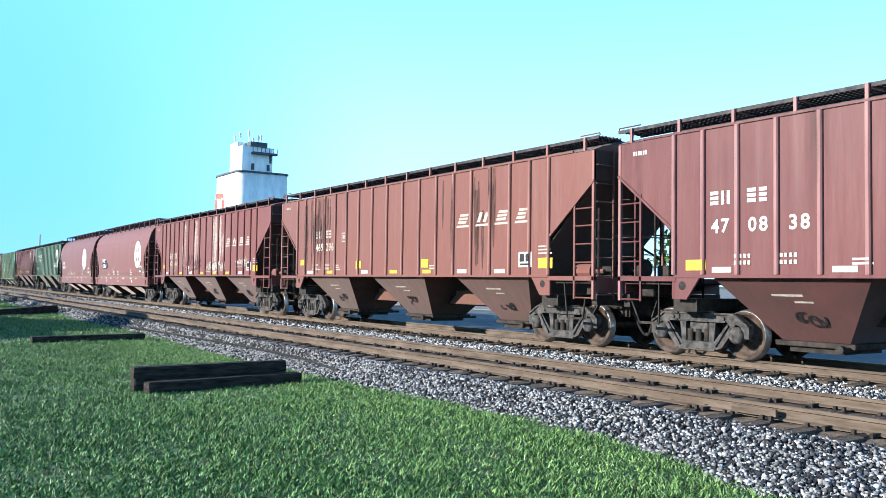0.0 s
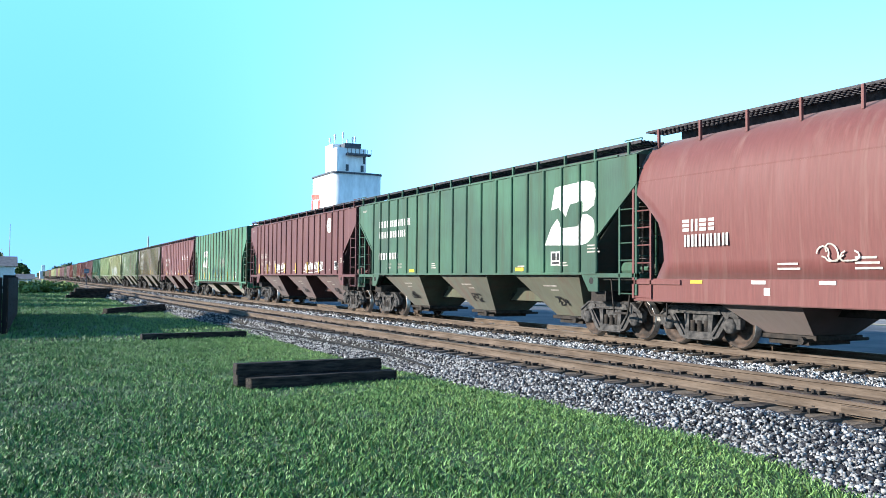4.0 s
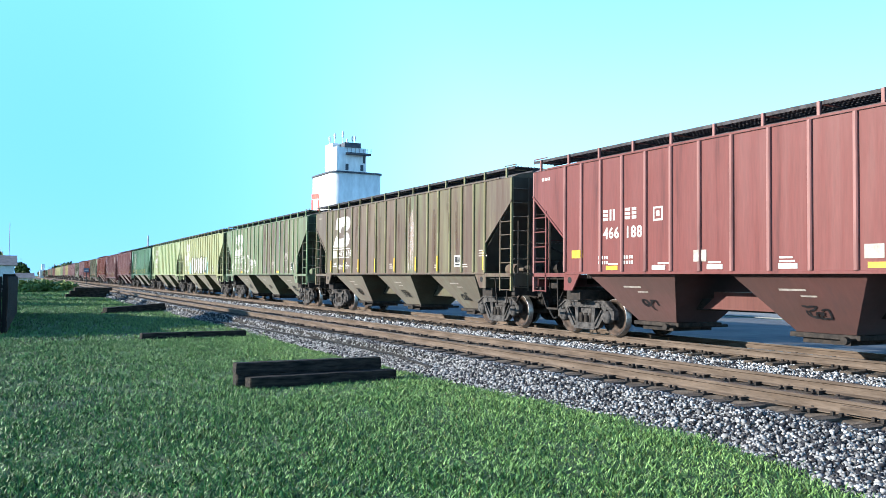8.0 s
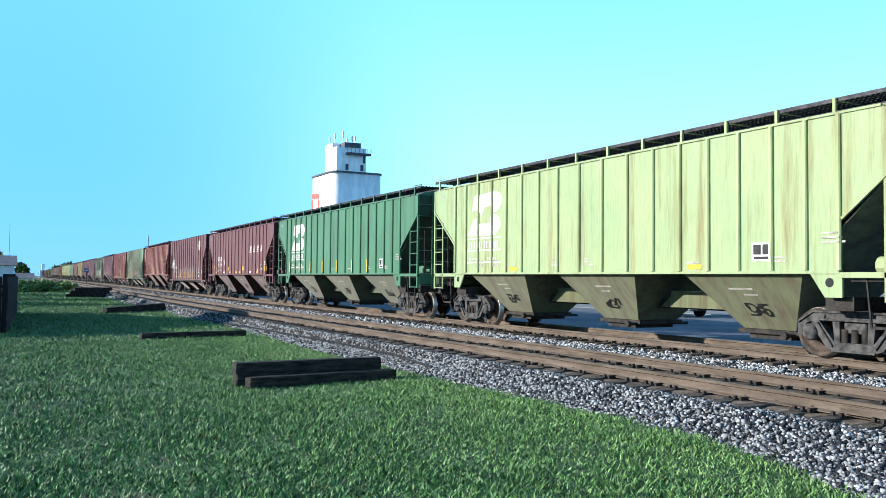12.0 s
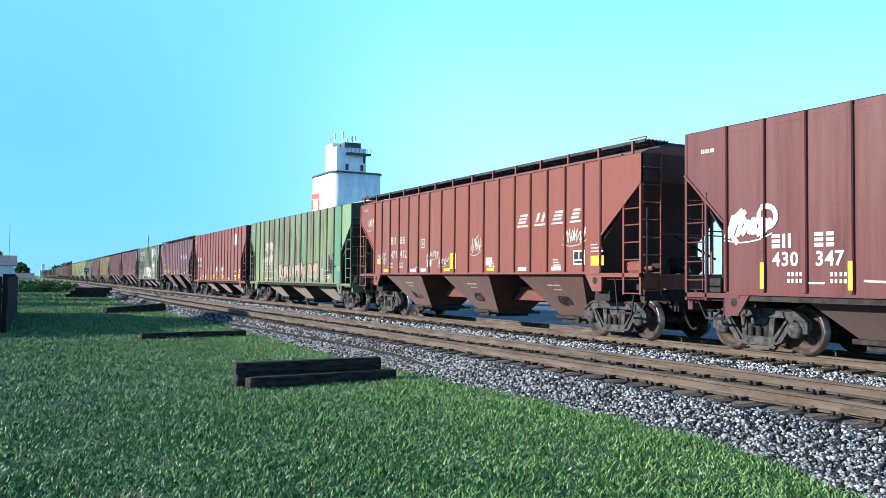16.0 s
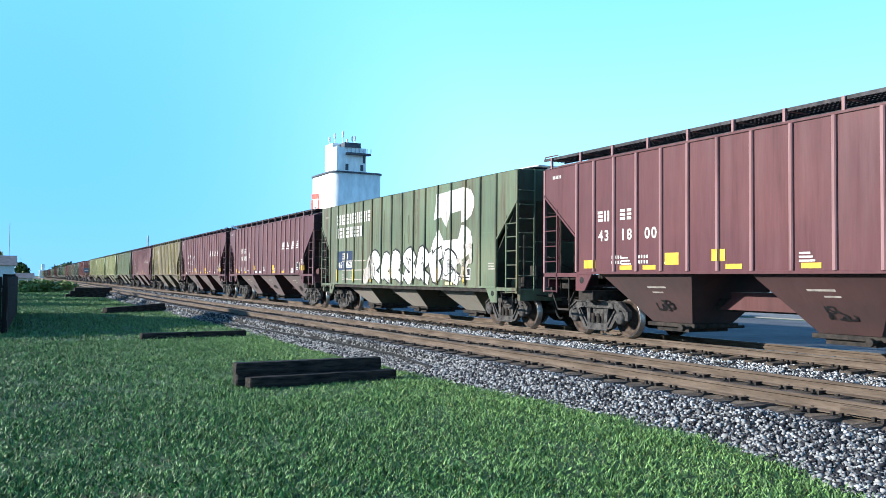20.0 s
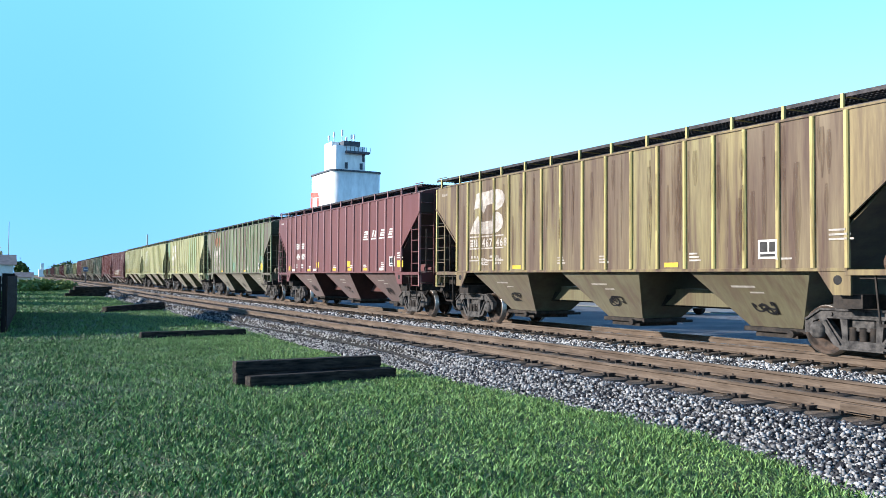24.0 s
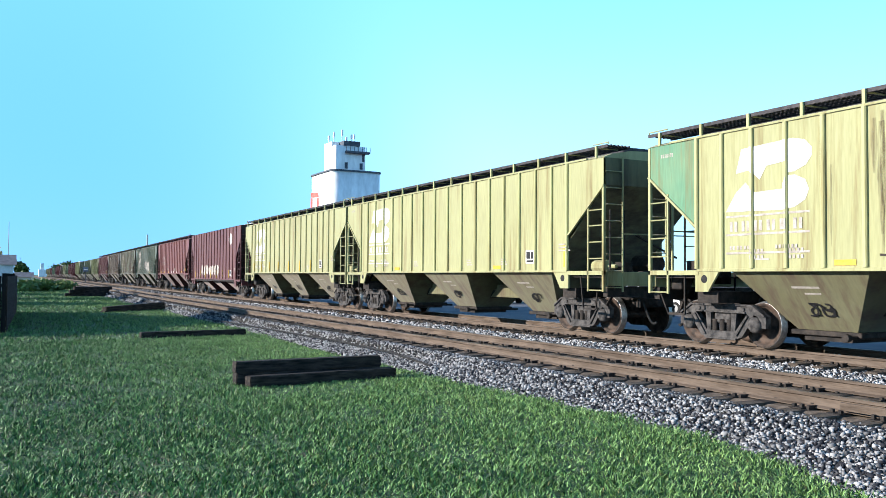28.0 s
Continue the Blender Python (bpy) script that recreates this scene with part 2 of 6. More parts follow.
def thing(name, label, category, at=None, group="", kind=""):
    ob = new(name)
    ob.empty_display_size = 0.3
    if at is not None:
        ob.matrix_world = at
    return tagged(ob, label, category, group, kind)


def solo(name, bm, material, label, category, group="", kind="", at=None):
    me = bm if isinstance(bm, bpy.types.Mesh) else mesh_of(bm, name)
    ob = new(name, me)
    if not me.materials:
        me.materials.append(material)
    if at is not None:
        ob.matrix_world = at
    return tagged(ob, label, category, group, kind)


def box(bm, x0, x1, y0, y1, z0, z1, bevel=0.0):
    vs = [bm.verts.new((x, y, z)) for z in (z0, z1) for y in (y0, y1) for x in (x0, x1)]
    fs = [bm.faces.new([vs[i] for i in f]) for f in ((0, 2, 3, 1), (4, 5, 7, 6), (0, 1, 5, 4), (2, 6, 7, 3), (0, 4, 6, 2), (1, 3, 7, 5))]
    if bevel:
        bmesh.ops.bevel(bm, geom=list({e for f in fs for e in f.edges}), offset=bevel, segments=1, affect="EDGES")
    return bm


def boxed(*a, bevel=0.0):
    return box(bmesh.new(), *a, bevel=bevel)


def bar(bm, p, q, w, h, up=(0, 1, 0)):
    """A square bar from p to q: w along 'up', h across."""
    p, q, up = Vector(p), Vector(q), Vector(up)
    d = (q - p).normalized()
    side = d.cross(up).normalized()
    up = side.cross(d).normalized()
    ring = [[bm.verts.new(c + up * (sx * w / 2) + side * (sy * h / 2)) for sx, sy in ((-1, -1), (1, -1), (1, 1), (-1, 1))] for c in (p, q)]
    for i in range(4):
        j = (i + 1) % 4
        bm.faces.new((ring[0][i], ring[0][j], ring[1][j], ring[1][i]))
    bm.faces.new(ring[0][::-1])
    bm.faces.new(ring[1])
    return bm


def rod(bm, p, q, r, n=8, r2=None):
    p, q = Vector(p), Vector(q)
    d = (q - p).normalized()
    a = d.orthogonal().normalized()
    b = d.cross(a)
    ring = [[bm.verts.new(c + (a * math.cos(k * math.tau / n) + b * math.sin(k * math.tau / n)) * rr) for k in range(n)] for c, rr in ((p, r), (q, r if r2 is None else r2))]
    for k in range(n):
        j = (k + 1) % n
        bm.faces.new((ring[0][k], ring[0][j], ring[1][j], ring[1][k]))
    bm.faces.new(ring[0][::-1])
    bm.faces.new(ring[1])
    return bm


def slab(bm, outline, y0, y1):
    """An outline in x and z, given thickness along y."""
    a = [bm.verts.new((x, y0, z)) for x, z in outline]
    b = [bm.verts.new((x, y1, z)) for x, z in outline]
    bm.faces.new(a)
    bm.faces.new(b[::-1])
    for i in range(len(a)):
        j = (i + 1) % len(a)
        bm.faces.new((a[j], a[i], b[i], b[j]))
    bmesh.ops.recalc_face_normals(bm, faces=bm.faces[:])
    return bm


def lathe(bm, profile, n=28, axis="y", centre=(0, 0, 0)):
    """Turns a profile of (radius, along) about an axis."""
    rings = []
    for r, h in profile:
        ring = []
        for k in range(n):
            c, s = r * math.cos(k * math.tau / n), r * math.sin(k * math.tau / n)
            v = (c, h, s) if axis == "y" else (c, s, h)
            ring.append(bm.verts.new(Vector(v) + Vector(centre)))
        rings.append(ring)
    for a, b in zip(rings, rings[1:]):
        for k in range(n):
            j = (k + 1) % n
            f = bm.faces.new((a[k], a[j], b[j], b[k]))
            f.smooth = True
    bm.faces.new(rings[0][::-1])
    bm.faces.new(rings[-1])
    bmesh.ops.recalc_face_normals(bm, faces=bm.faces[:])
    return bm


def digit_shapes():
    """Triangles of the ten digits, one unit high, and each one's width."""
    out = {}
    for ch in "0123456789":
        text = bpy.data.curves.new("digit", "FONT")
        text.body, text.resolution_u, text.offset = ch, 3, 0.022
        ob = bpy.data.objects.new("digit", text)
        scene.collection.objects.link(ob)
        me = ob.evaluated_get(bpy.context.evaluated_depsgraph_get()).to_mesh()
        pts = [v.co.copy() for v in me.vertices]
        me.calc_loop_triangles()
        tris = [tuple(t.vertices) for t in me.loop_triangles]
        x0, x1 = min(v.x for v in pts), max(v.x for v in pts)
        z0, z1 = min(v.y for v in pts), max(v.y for v in pts)
        out[ch] = ([[((pts[i].x - x0) / (z1 - z0), (pts[i].y - z0) / (z1 - z0)) for i in t] for t in tris], (x1 - x0) / (z1 - z0))
        bpy.data.objects.remove(ob)
        bpy.data.curves.remove(text)
    return out


DIGITS = digit_shapes()


# ---- ground and tracks ----
def hill(x, y):
    """Height of the lawn: gently uneven, falling a little towards the track bed."""
    return GRASS + 0.035 * math.sin(x * 0.31 + 1.3) * math.cos(y * 0.43) + 0.03 * math.sin(x * 0.13 + y * 0.21)


def ground_sheet():
    xs = [-3000, -900, -300] + [-160 + 4 * i for i in range(22)] + [-70 + 1.0 * i for i in range(91)] + [40, 90, 300, 900, 3000]
    ys = [-3000, -900, -200, -60, -20, -8] + [-4 + 0.75 * i for i in range(15)] + [7.6, 20.0, 21.0, 24, 34, 60, 150, 400, 1200, 3000]
    bm = bmesh.new()
    rows = [[bm.verts.new((x, y, hill(x, y) if -100 < x < 25 and -6 < y < 8 else GRASS)) for x in xs] for y in ys]
    for a, b in zip(rows, rows[1:]):
        for i in range(len(xs) - 1):
            bm.faces.new((a[i], a[i + 1], b[i + 1], b[i])).smooth = True
    return solo("ground", bm, LAWN, "mown green lawn with bare patches", "lawn", kind="structure")


ground_sheet()


def bed_profile():
    """Cross-section of the ballast under both tracks: (y, z)."""
    return ((7.05, GRASS - 0.06), (7.6, -0.38), (7.95, -0.215), (8.14, -0.225), (8.45, -0.27), (10.8, -0.255), (11.3, -0.3), (12.3, -0.3), (12.9, -0.26), (15.9, -0.24), (17.6, -0.46), (18.2, GRASS - 0.06))


def toe_shift(x):
    """The stones spread further over the lawn towards the camera, and less up the line."""
    return min(1.1, max(0.0, x + 7.2) * 0.25) + min(0.0, max(-0.32, (x + 12.0) * 0.06))


def track_bed():
    bm = bmesh.new()
    xs = [-900, -500, -200] + [-120 + 1.5 * i for i in range(73)] + [-11.5 + 0.5 * i for i in range(72)] + [60, 200, 900]
    rnd = random.Random(3)
    rows = []
    for i, x in enumerate(xs):
        near = 3 <= i < 147
        rows.append([bm.verts.new((x, y + (rnd.uniform(-0.15, 0.15) if near and k == 0 else 0) - (toe_shift(x) if k < 2 else 0) + bend(x), z + (rnd.uniform(-0.02, 0.02) if near else 0))) for k, (y, z) in enumerate(bed_profile())])
    for a, b in zip(rows, rows[1:]):
        for k in range(len(a) - 1):
            bm.faces.new((a[k], b[k], b[k + 1], a[k + 1]))
    bmesh.ops.recalc_face_normals(bm, faces=bm.faces[:])
    return solo("ballast_bed", bm, BED, "bed of grey crushed stone under both tracks", "track bed", kind="structure")


track_bed()


def bed_height(x, y):
    s = toe_shift(x)
    p = [(a - (s if k < 2 else 0), z) for k, (a, z) in enumerate(bed_profile())]
    return float(np.interp(y - bend(x), [a for a, _ in p], [z for _, z in p]))


def rock_meshes(n, rnd):
    """Vertices and faces of a few angular stones."""
    out = []
    for _ in range(n):
        bm = bmesh.new()
        box(bm, -0.8, 0.8, -0.7, 0.7, -0.65, 0.65)
        for v in bm.verts:
            v.co = Vector([c * rnd.uniform(0.45, 1.3) for c in v.co])
        bmesh.ops.triangulate(bm, faces=bm.faces[:])
        bm.verts.ensure_lookup_table()
        out.append((np.array([v.co[:] for v in bm.verts]), np.array([[v.index for v in f.verts] for f in bm.faces])))
        bm.free()
    return out


def scatter_mesh(name, shapes, places, sizes, turns, squash=None):
    """One mesh of many small pieces: places (n, 3), sizes (n, 3), turns about z and a tilt."""
    rng = np.random.default_rng(5)
    pick = rng.integers(0, len(shapes), len(places))
    vs, fs, base = [], [], 0
    for k, (v, f) in enumerate(shapes):
        at = places[pick == k]
        n = len(at)
        if not n:
            continue
        s, a = sizes[pick == k], turns[pick == k]
        w = v[None] * s[:, None, :]
        c, d = np.cos(a[:, 0])[:, None], np.sin(a[:, 0])[:, None]
        e, g = np.cos(a[:, 1])[:, None], np.sin(a[:, 1])[:, None]
        y, z = w[..., 1] * e - w[..., 2] * g, w[..., 1] * g + w[..., 2] * e
        w = np.stack([w[..., 0] * c - y * d, w[..., 0] * d + y * c, z], -1) + at[:, None, :]
        vs.append(w.reshape(-1, 3))
        fs.append((f[None] + (np.arange(n) * len(v))[:, None, None]).reshape(-1, f.shape[1]) + base)
        base += n * len(v)
    me = bpy.data.meshes.new(name)
    V, F = np.concatenate(vs).astype(np.float32), np.concatenate(fs).astype(np.int32)
    me.vertices.add(len(V))
    me.vertices.foreach_set("co", V.ravel())
    me.loops.add(F.size)
    me.loops.foreach_set("vertex_index", F.ravel())
    me.polygons.add(len(F))
    me.polygons.foreach_set("loop_start", np.arange(0, F.size, F.shape[1], dtype=np.int32))
    me.update()
    me.validate()
    return me


def ballast_stones():
    rng, rnd = np.random.default_rng(11), random.Random(4)
    shapes = rock_meshes(16, rnd)

    def strip(x0, x1, y0, y1, n, size, lean=0.0):
        x, y = rng.uniform(x0, x1, n), rng.uniform(y0, y1, n)
        y = y - np.array([toe_shift(v) for v in x]) * lean * np.clip((8.3 - y) / 0.9, 0, 1)
        y = y + np.array([bend(v) for v in x])
        z = np.array([bed_height(a, b) for a, b in zip(x, y)]) + rng.uniform(-0.005, 0.04, n)
        s = rng.uniform(0.6, 1.25, (n, 1)) * size * rng.uniform(0.55, 1.2, (n, 3))
        return np.stack([x, y, z], 1), s, rng.uniform(0, 6.28, (n, 2))

    shoulder = [strip(-18, 1, 7.1, 8.4, 36000, 0.028, 1.0), strip(-30, -18, 7.05, 8.4, 15000, 0.032, 1.0), strip(-62, -30, 7.5, 8.4, 8000, 0.045), strip(-120, -60, 7.2, 13.0, 8000, 0.08),
                strip(-24, 2, 8.25, 8.65, 700, 0.024), strip(-24, 2, 8.8, 10.4, 1500, 0.022), strip(-12.5, 1, 6.8, 7.3, 6500, 0.026, 1.0), strip(-6.6, 1, 5.9, 7.6, 7000, 0.028)]
    between = [strip(-26, 2, 10.5, 13.5, 46000, 0.031), strip(-70, -26, 10.5, 13.5, 13000, 0.05), strip(-30, 2, 15.9, 17.6, 4000, 0.05)]
    for runs, mat, label in ((shoulder, STONE, "loose grey and white crushed stones"), (between, STONE_PALE, "pale crushed stones between the tracks")):
        P, S, T = (np.concatenate(v) for v in zip(*runs))
        solo("ballast", scatter_mesh("ballast", shapes, P, S, T), mat, label, "ballast", kind="stuff")


ballast_stones()


def rail(y, near):
    """One long rail with head, web and foot."""
    half = [(0.069, -0.172), (0.069, -0.16), (0.02, -0.14), (0.011, -0.12), (0.011, -0.05), (0.036, -0.038), (0.036, -0.008), (0.028, 0.0)]
    outline = half + [(-a, b) for a, b in reversed(half)]
    bm = bmesh.new()
    xs = [-900, -400, -200, -130] + [-100 + 5 * i for i in range(12)] + [300]
    ends = [[bm.verts.new((x, y + a + bend(x), b)) for a, b in outline] for x in xs]
    n = len(outline)
    for p, q in zip(ends, ends[1:]):
        for k in range(n):
            j = (k + 1) % n
            f = bm.faces.new((p[k], q[k], q[j], p[j]))
            f.material_index = 1 if k == 7 else 0
    bmesh.ops.recalc_face_normals(bm, faces=bm.faces[:])
    me = mesh_of(bm, "rail")
    me.materials.append(RAIL_SIDE)
    me.materials.append(RAIL_TOP)
    ob = new("rail", me)
    return ob


def track(y, label):
    """A track: two rails, its ties, plates and spikes."""
    root = thing("railway_track", label, "railway track", pose(0, y, 0), kind="structure")
    for s in (-0.7525, 0.7525):
        r = rail(s, True)
        r.parent = root
        r["label"] = "rust-brown steel rail"
    tie_bm = boxed(-0.115, 0.115, -1.3, 1.3, -0.345, -0.178, bevel=0.012)
    tie_me = mesh_of(tie_bm, "tie")
    plates = bmesh.new()
    rnd = random.Random(int(y))
    for i in range(170):
        x = 8 - i * 0.535 + rnd.uniform(-0.03, 0.03)
        t = part("tie", tie_me, TIE_GREY, root)
        t.matrix_basis = pose(x, bend(x) + rnd.uniform(-0.05, 0.05), rnd.uniform(-0.008, 0.008), 0, 0, heading(x) + rnd.uniform(-1.2, 1.2))
        for s in (-0.7525 + bend(x), 0.7525 + bend(x)):
            box(plates, x - 0.09, x + 0.09, s - 0.17, s + 0.17, -0.178, -0.166)
            for dx, dy in ((-0.06, -0.095), (0.06, 0.095), (0.055, -0.1)):
                if rnd.random() < 0.75:
                    box(plates, x + dx - 0.02, x + dx + 0.02, s + dy - 0.025, s + dy + 0.02, -0.17, -0.135 + rnd.uniform(-0.01, 0.02))
            if rnd.random() < 0.5:
                box(plates, x + 0.1, x + 0.14, s - 0.085, s + 0.085, -0.2, -0.14)
    far = bmesh.new()
    for i in range(220):
        x = -83.5 - i * 0.535
        box(far, x - 0.115, x + 0.115, bend(x) - 1.3, bend(x) + 1.3, -0.345, -0.178)
    tagged(part("far_ties", far, TIE_GREY, root), kind="stuff")
    tagged(part("spikes_and_plates", plates, GRIME, root, "dark rusted spikes, anchors and tie plates"), kind="stuff")
    joint = boxed(-6.45, -5.85, -0.7525 - 0.05, -0.7525 - 0.012, -0.135, -0.045)
    part("joint_bar", joint, RAIL_SIDE, root)
    return root


def dirt_strip(y, a, b):
    """Brown sand and rust dust that fills the track between its ties."""
    bm = bmesh.new()
    rnd = random.Random(int(y * 3))
    xs = [-900, -300, -130, -110, -95] + [-80 + 0.4 * i for i in range(226)] + [60, 300]
    rows = []
    for i, x in enumerate(xs):
        near = 5 <= i < len(xs) - 2
        ys = [a + (rnd.uniform(-0.12, 0.1) if near else 0), a + 0.3, (a + b) / 2, b - 0.3, b + (rnd.uniform(-0.1, 0.12) if near else 0)]
        rows.append([bm.verts.new((x, y + v + bend(x), (-0.26 if k in (0, 4) else -0.187) + (rnd.uniform(-0.012, 0.006) if near else 0))) for k, v in enumerate(ys)])
    for p, q in zip(rows, rows[1:]):
        for k in range(4):
            bm.faces.new((p[k], q[k], q[k + 1], p[k + 1])).smooth = True
    bmesh.ops.recalc_face_normals(bm, faces=bm.faces[:])
    solo("track_dirt", bm, DIRT, "brown dirt and rust dust between the ties", "dirt", kind="structure")


dirt_strip(Y_NEAR, -1.2, 1.22)
dirt_strip(Y_TRAIN, -0.98, 1.7)
track(Y_NEAR, "empty single track of rusty rails on wooden ties")
track(Y_TRAIN, "rusty track on wooden ties under the train")

# The pale road and yard beyond the tracks.
road_bm = bmesh.new()
box(road_bm, -600, 120, 19.2, 33.5, GRASS - 0.3, GRASS + 0.05)
solo("road", road_bm, ROAD, "pale worn asphalt road beside the tracks", "road", kind="structure")
yard_bm = bmesh.new()
box(yard_bm, -420, 260, 35.0, 420.0, GRASS - 0.3, GRASS + 0.05)
solo("pavement", yard_bm, speckled("pale_concrete_yard", (0.17, 0.17, 0.17), (0.23, 0.225, 0.22), 0.5, 0.9, 0.0, 0.1), "pale concrete yard beyond the road", "yard", kind="structure")


# ---- grass ----
def grass():
    rng = np.random.default_rng(21)
    blades = []
    for k in range(6):
        lean, w = rng.uniform(0.2, 0.9), 0.055
        side = rng.uniform(-0.3, 0.3)
        v = np.array([(-w, 0, 0), (w, 0, 0), (-w * 0.7 + side * 0.4, lean * 0.35, 0.55), (w * 0.7 + side * 0.4, lean * 0.35, 0.55), (side, lean, 0.92)])
        blades.append((v, np.array([[0, 1, 3], [0, 3, 2], [2, 3, 4]])))

    def patch(name, n, x0, x1, y0, y1, h, wide, mat, label, thin=0.0):
        x, y = rng.uniform(x0, x1, n), rng.uniform(y0, y1, n)
        edge = 7.42 + 0.36 * np.clip((-x - 12) / 7, 0, 1) - np.minimum(1.1, np.maximum(0, x + 7.2) * 0.25) + 0.2 * np.sin(x * 1.7) + 0.15 * np.sin(x * 4.1)
        keep = y < edge + rng.uniform(-0.45, 0.3, n)
        clump = np.sin(x * 2.1 + 1.7 * np.sin(y * 1.3)) * np.sin(y * 2.7 + np.sin(x * 1.9))
        tuft = np.sin(x * 23 + 3 * np.sin(y * 7)) * np.sin(y * 27 + 3 * np.sin(x * 9))
        keep &= rng.uniform(-1.6, 1.0, n) < clump * 0.7 + 0.4 + 0.55 * tuft
        x, y = x[keep], y[keep]
        n = len(x)
        z = np.array([hill(a, b) if a > -98 else GRASS for a, b in zip(x, y)]) - 0.004
        hgt = h * rng.uniform(0.3, 1.3, n) * (1 + 0.3 * clump[keep] + 0.3 * tuft[keep])
        s = np.stack([np.full(n, wide) * rng.uniform(0.7, 1.3, n) / 0.055 * 0.5, hgt * rng.uniform(0.6, 1.2, n), hgt], 1)
        turns = np.stack([rng.uniform(0, 6.28, n), np.zeros(n)], 1)
        return solo(name, scatter_mesh(name, blades, np.stack([x, y, z], 1), s, turns), mat, label, "grass", kind="stuff")

    patch("grass", 230000, -13, -3.0, -1.5, 8.2, 0.052, 0.016, BLADE, "short green grass blades of the mown lawn")
    patch("grass", 150000, -26, -13, -1.5, 8.0, 0.055, 0.016, BLADE, "short green grass blades of the mown lawn")
    patch("grass", 80000, -60, -26, -2.5, 8.0, 0.075, 0.025, BLADE, "short green grass blades of the mown lawn")
    patch("grass", 60000, -120, -60, -3, 8.0, 0.1, 0.05, BLADE, "short green grass blades of the mown lawn")
    patch("grass", 60000, -3.0, 9, -7, 7.4, 0.062, 0.019, BLADE, "short green grass blades of the mown lawn")
    patch("grass", 50000, -26, -3.0, -7, -1.5, 0.065, 0.019, BLADE, "short green grass blades of the mown lawn")
    patch("dry_grass", 4000, -22, -3.5, 1.0, 8.2, 0.06, 0.007, STRAW, "scattered dry straw-coloured grass blades")


grass()


# ---- timbers on the lawn ----
def timber(name, length, w, h, seed, label, m, parent=None):
    rnd = random.Random(seed)
    bm = boxed(-length / 2, length / 2, -w / 2, w / 2, 0, h)
    bmesh.ops.subdivide_edges(bm, edges=[e for e in bm.edges if abs(e.verts[0].co.x - e.verts[1].co.x) > 1], cuts=9)
    bmesh.ops.bevel(bm, geom=[e for e in bm.edges if e.is_manifold and e.calc_face_angle(0) > 1], offset=0.014, segments=2, affect="EDGES")
    for v in bm.verts:
        v.co += Vector((rnd.uniform(-0.008, 0.008), rnd.uniform(-0.006, 0.006), rnd.uniform(-0.005, 0.005)))
    return solo(name, bm, TIE, label, "timber", "timbers on the lawn", at=m)


G = GRASS
timber("railroad_tie", 2.74, 0.25, 0.2, 1, "dark creosoted timber lying in the grass", pose(-14.6, 5.0, G - 0.02, 0, 0, 91))
timber("railroad_tie", 2.76, 0.25, 0.2, 2, "dark creosoted timber stacked on another", pose(-14.63, 5.0, G + 0.18, 0, 0, 91.6))
timber("railroad_tie", 2.84, 0.25, 0.19, 3, "dark creosoted timber lying against the stack", pose(-14.26, 5.15, G - 0.02, 0, 0, 95.5))
timber("railroad_tie", 3.25, 0.24, 0.19, 4, "long dark timber lying flat in the lawn", pose(-26.5, 5.33, G - 0.02, 0, 0, 97))
timber("railroad_tie", 3.9, 0.34, 0.2, 5, "dark timber resting in the grass by the ballast", pose(-45.4, 6.1, G - 0.02, 0, -2.5, 124))
timber("railroad_tie", 3.7, 0.32, 0.2, 6, "dark timber laid on another by the ballast", pose(-45.45, 6.12, G + 0.17, 0, -2.5, 123))
for i in range(9):
    timber("railroad_tie", 3.2, 0.3, 0.28, 8 + i, "dark timber in a far pile", pose(-79 - 0.36 * (i % 3), 6.5 + 0.1 * i, G + 0.28 * (i // 3), 0, 0, 96 + 2 * i))


def cable():
    """A black cable that lies along the edge of the stones."""
    bm = bmesh.new()
    pts = [(-34.5, 7.42, -0.38), (-30, 7.57, -0.35), (-25, 7.68, -0.325), (-20.4, 7.76, -0.305), (-17, 7.72, -0.31), (-14.8, 7.58, -0.38)]
    for a, b in zip(pts, pts[1:]):
        rod(bm, a, b, 0.024, 7)
    solo("cable", bm, RUBBER, "black cable lying along the edge of the ballast", "cable")


cable()


# ---- the train ----
WHEEL_R = 0.457
HALF, HALF_C = 8.43, 7.42  # half the body length; of the smooth-sided cars


def wheelset_parts(root, x, far=False):
    bm = bmesh.new()
    rod(bm, (0, -0.95, 0), (0, 0.95, 0), 0.08, 10)
    axle = part("wheelset", bm, WHEEL, root, "rust-brown steel wheelset")
    axle.matrix_basis = pose(x, 0, WHEEL_R)
    return axle


def wheel_mesh(s):
    """A wheel with flange, rim, dished web and hub; s: which side of the axle."""
    prof = [(0.1, 0.66), (0.16, 0.665), (0.2, 0.7), (0.36, 0.715), (0.385, 0.68), (0.485, 0.682), (0.484, 0.7), (0.46, 0.72), (0.457, 0.815), (0.445, 0.823), (0.392, 0.823), (0.375, 0.77), (0.22, 0.745), (0.17, 0.83), (0.1, 0.84)]
    bm = bmesh.new()
    lathe(bm, [(r, s * h) for r, h in prof], 32)
    for k in range(3):
        a = k * math.tau / 3 + 0.4
        rod(bm, (0.13 * math.cos(a), s * 0.83, 0.13 * math.sin(a)), (0.13 * math.cos(a), s * 0.86, 0.13 * math.sin(a)), 0.025, 6)
    me = mesh_of(bm, "wheel")
    me.materials.append(WHEEL)
    me.materials.append(TREAD)
    for f in me.polygons:
        r = max(math.hypot(me.vertices[v].co.x, me.vertices[v].co.z) for v in f.vertices)
        if r > 0.43 and min(math.hypot(me.vertices[v].co.x, me.vertices[v].co.z) for v in f.vertices) > 0.435:
            f.material_index = 1
    return me


WHEEL_ME = {s: wheel_mesh(s) for s in (-1, 1)}


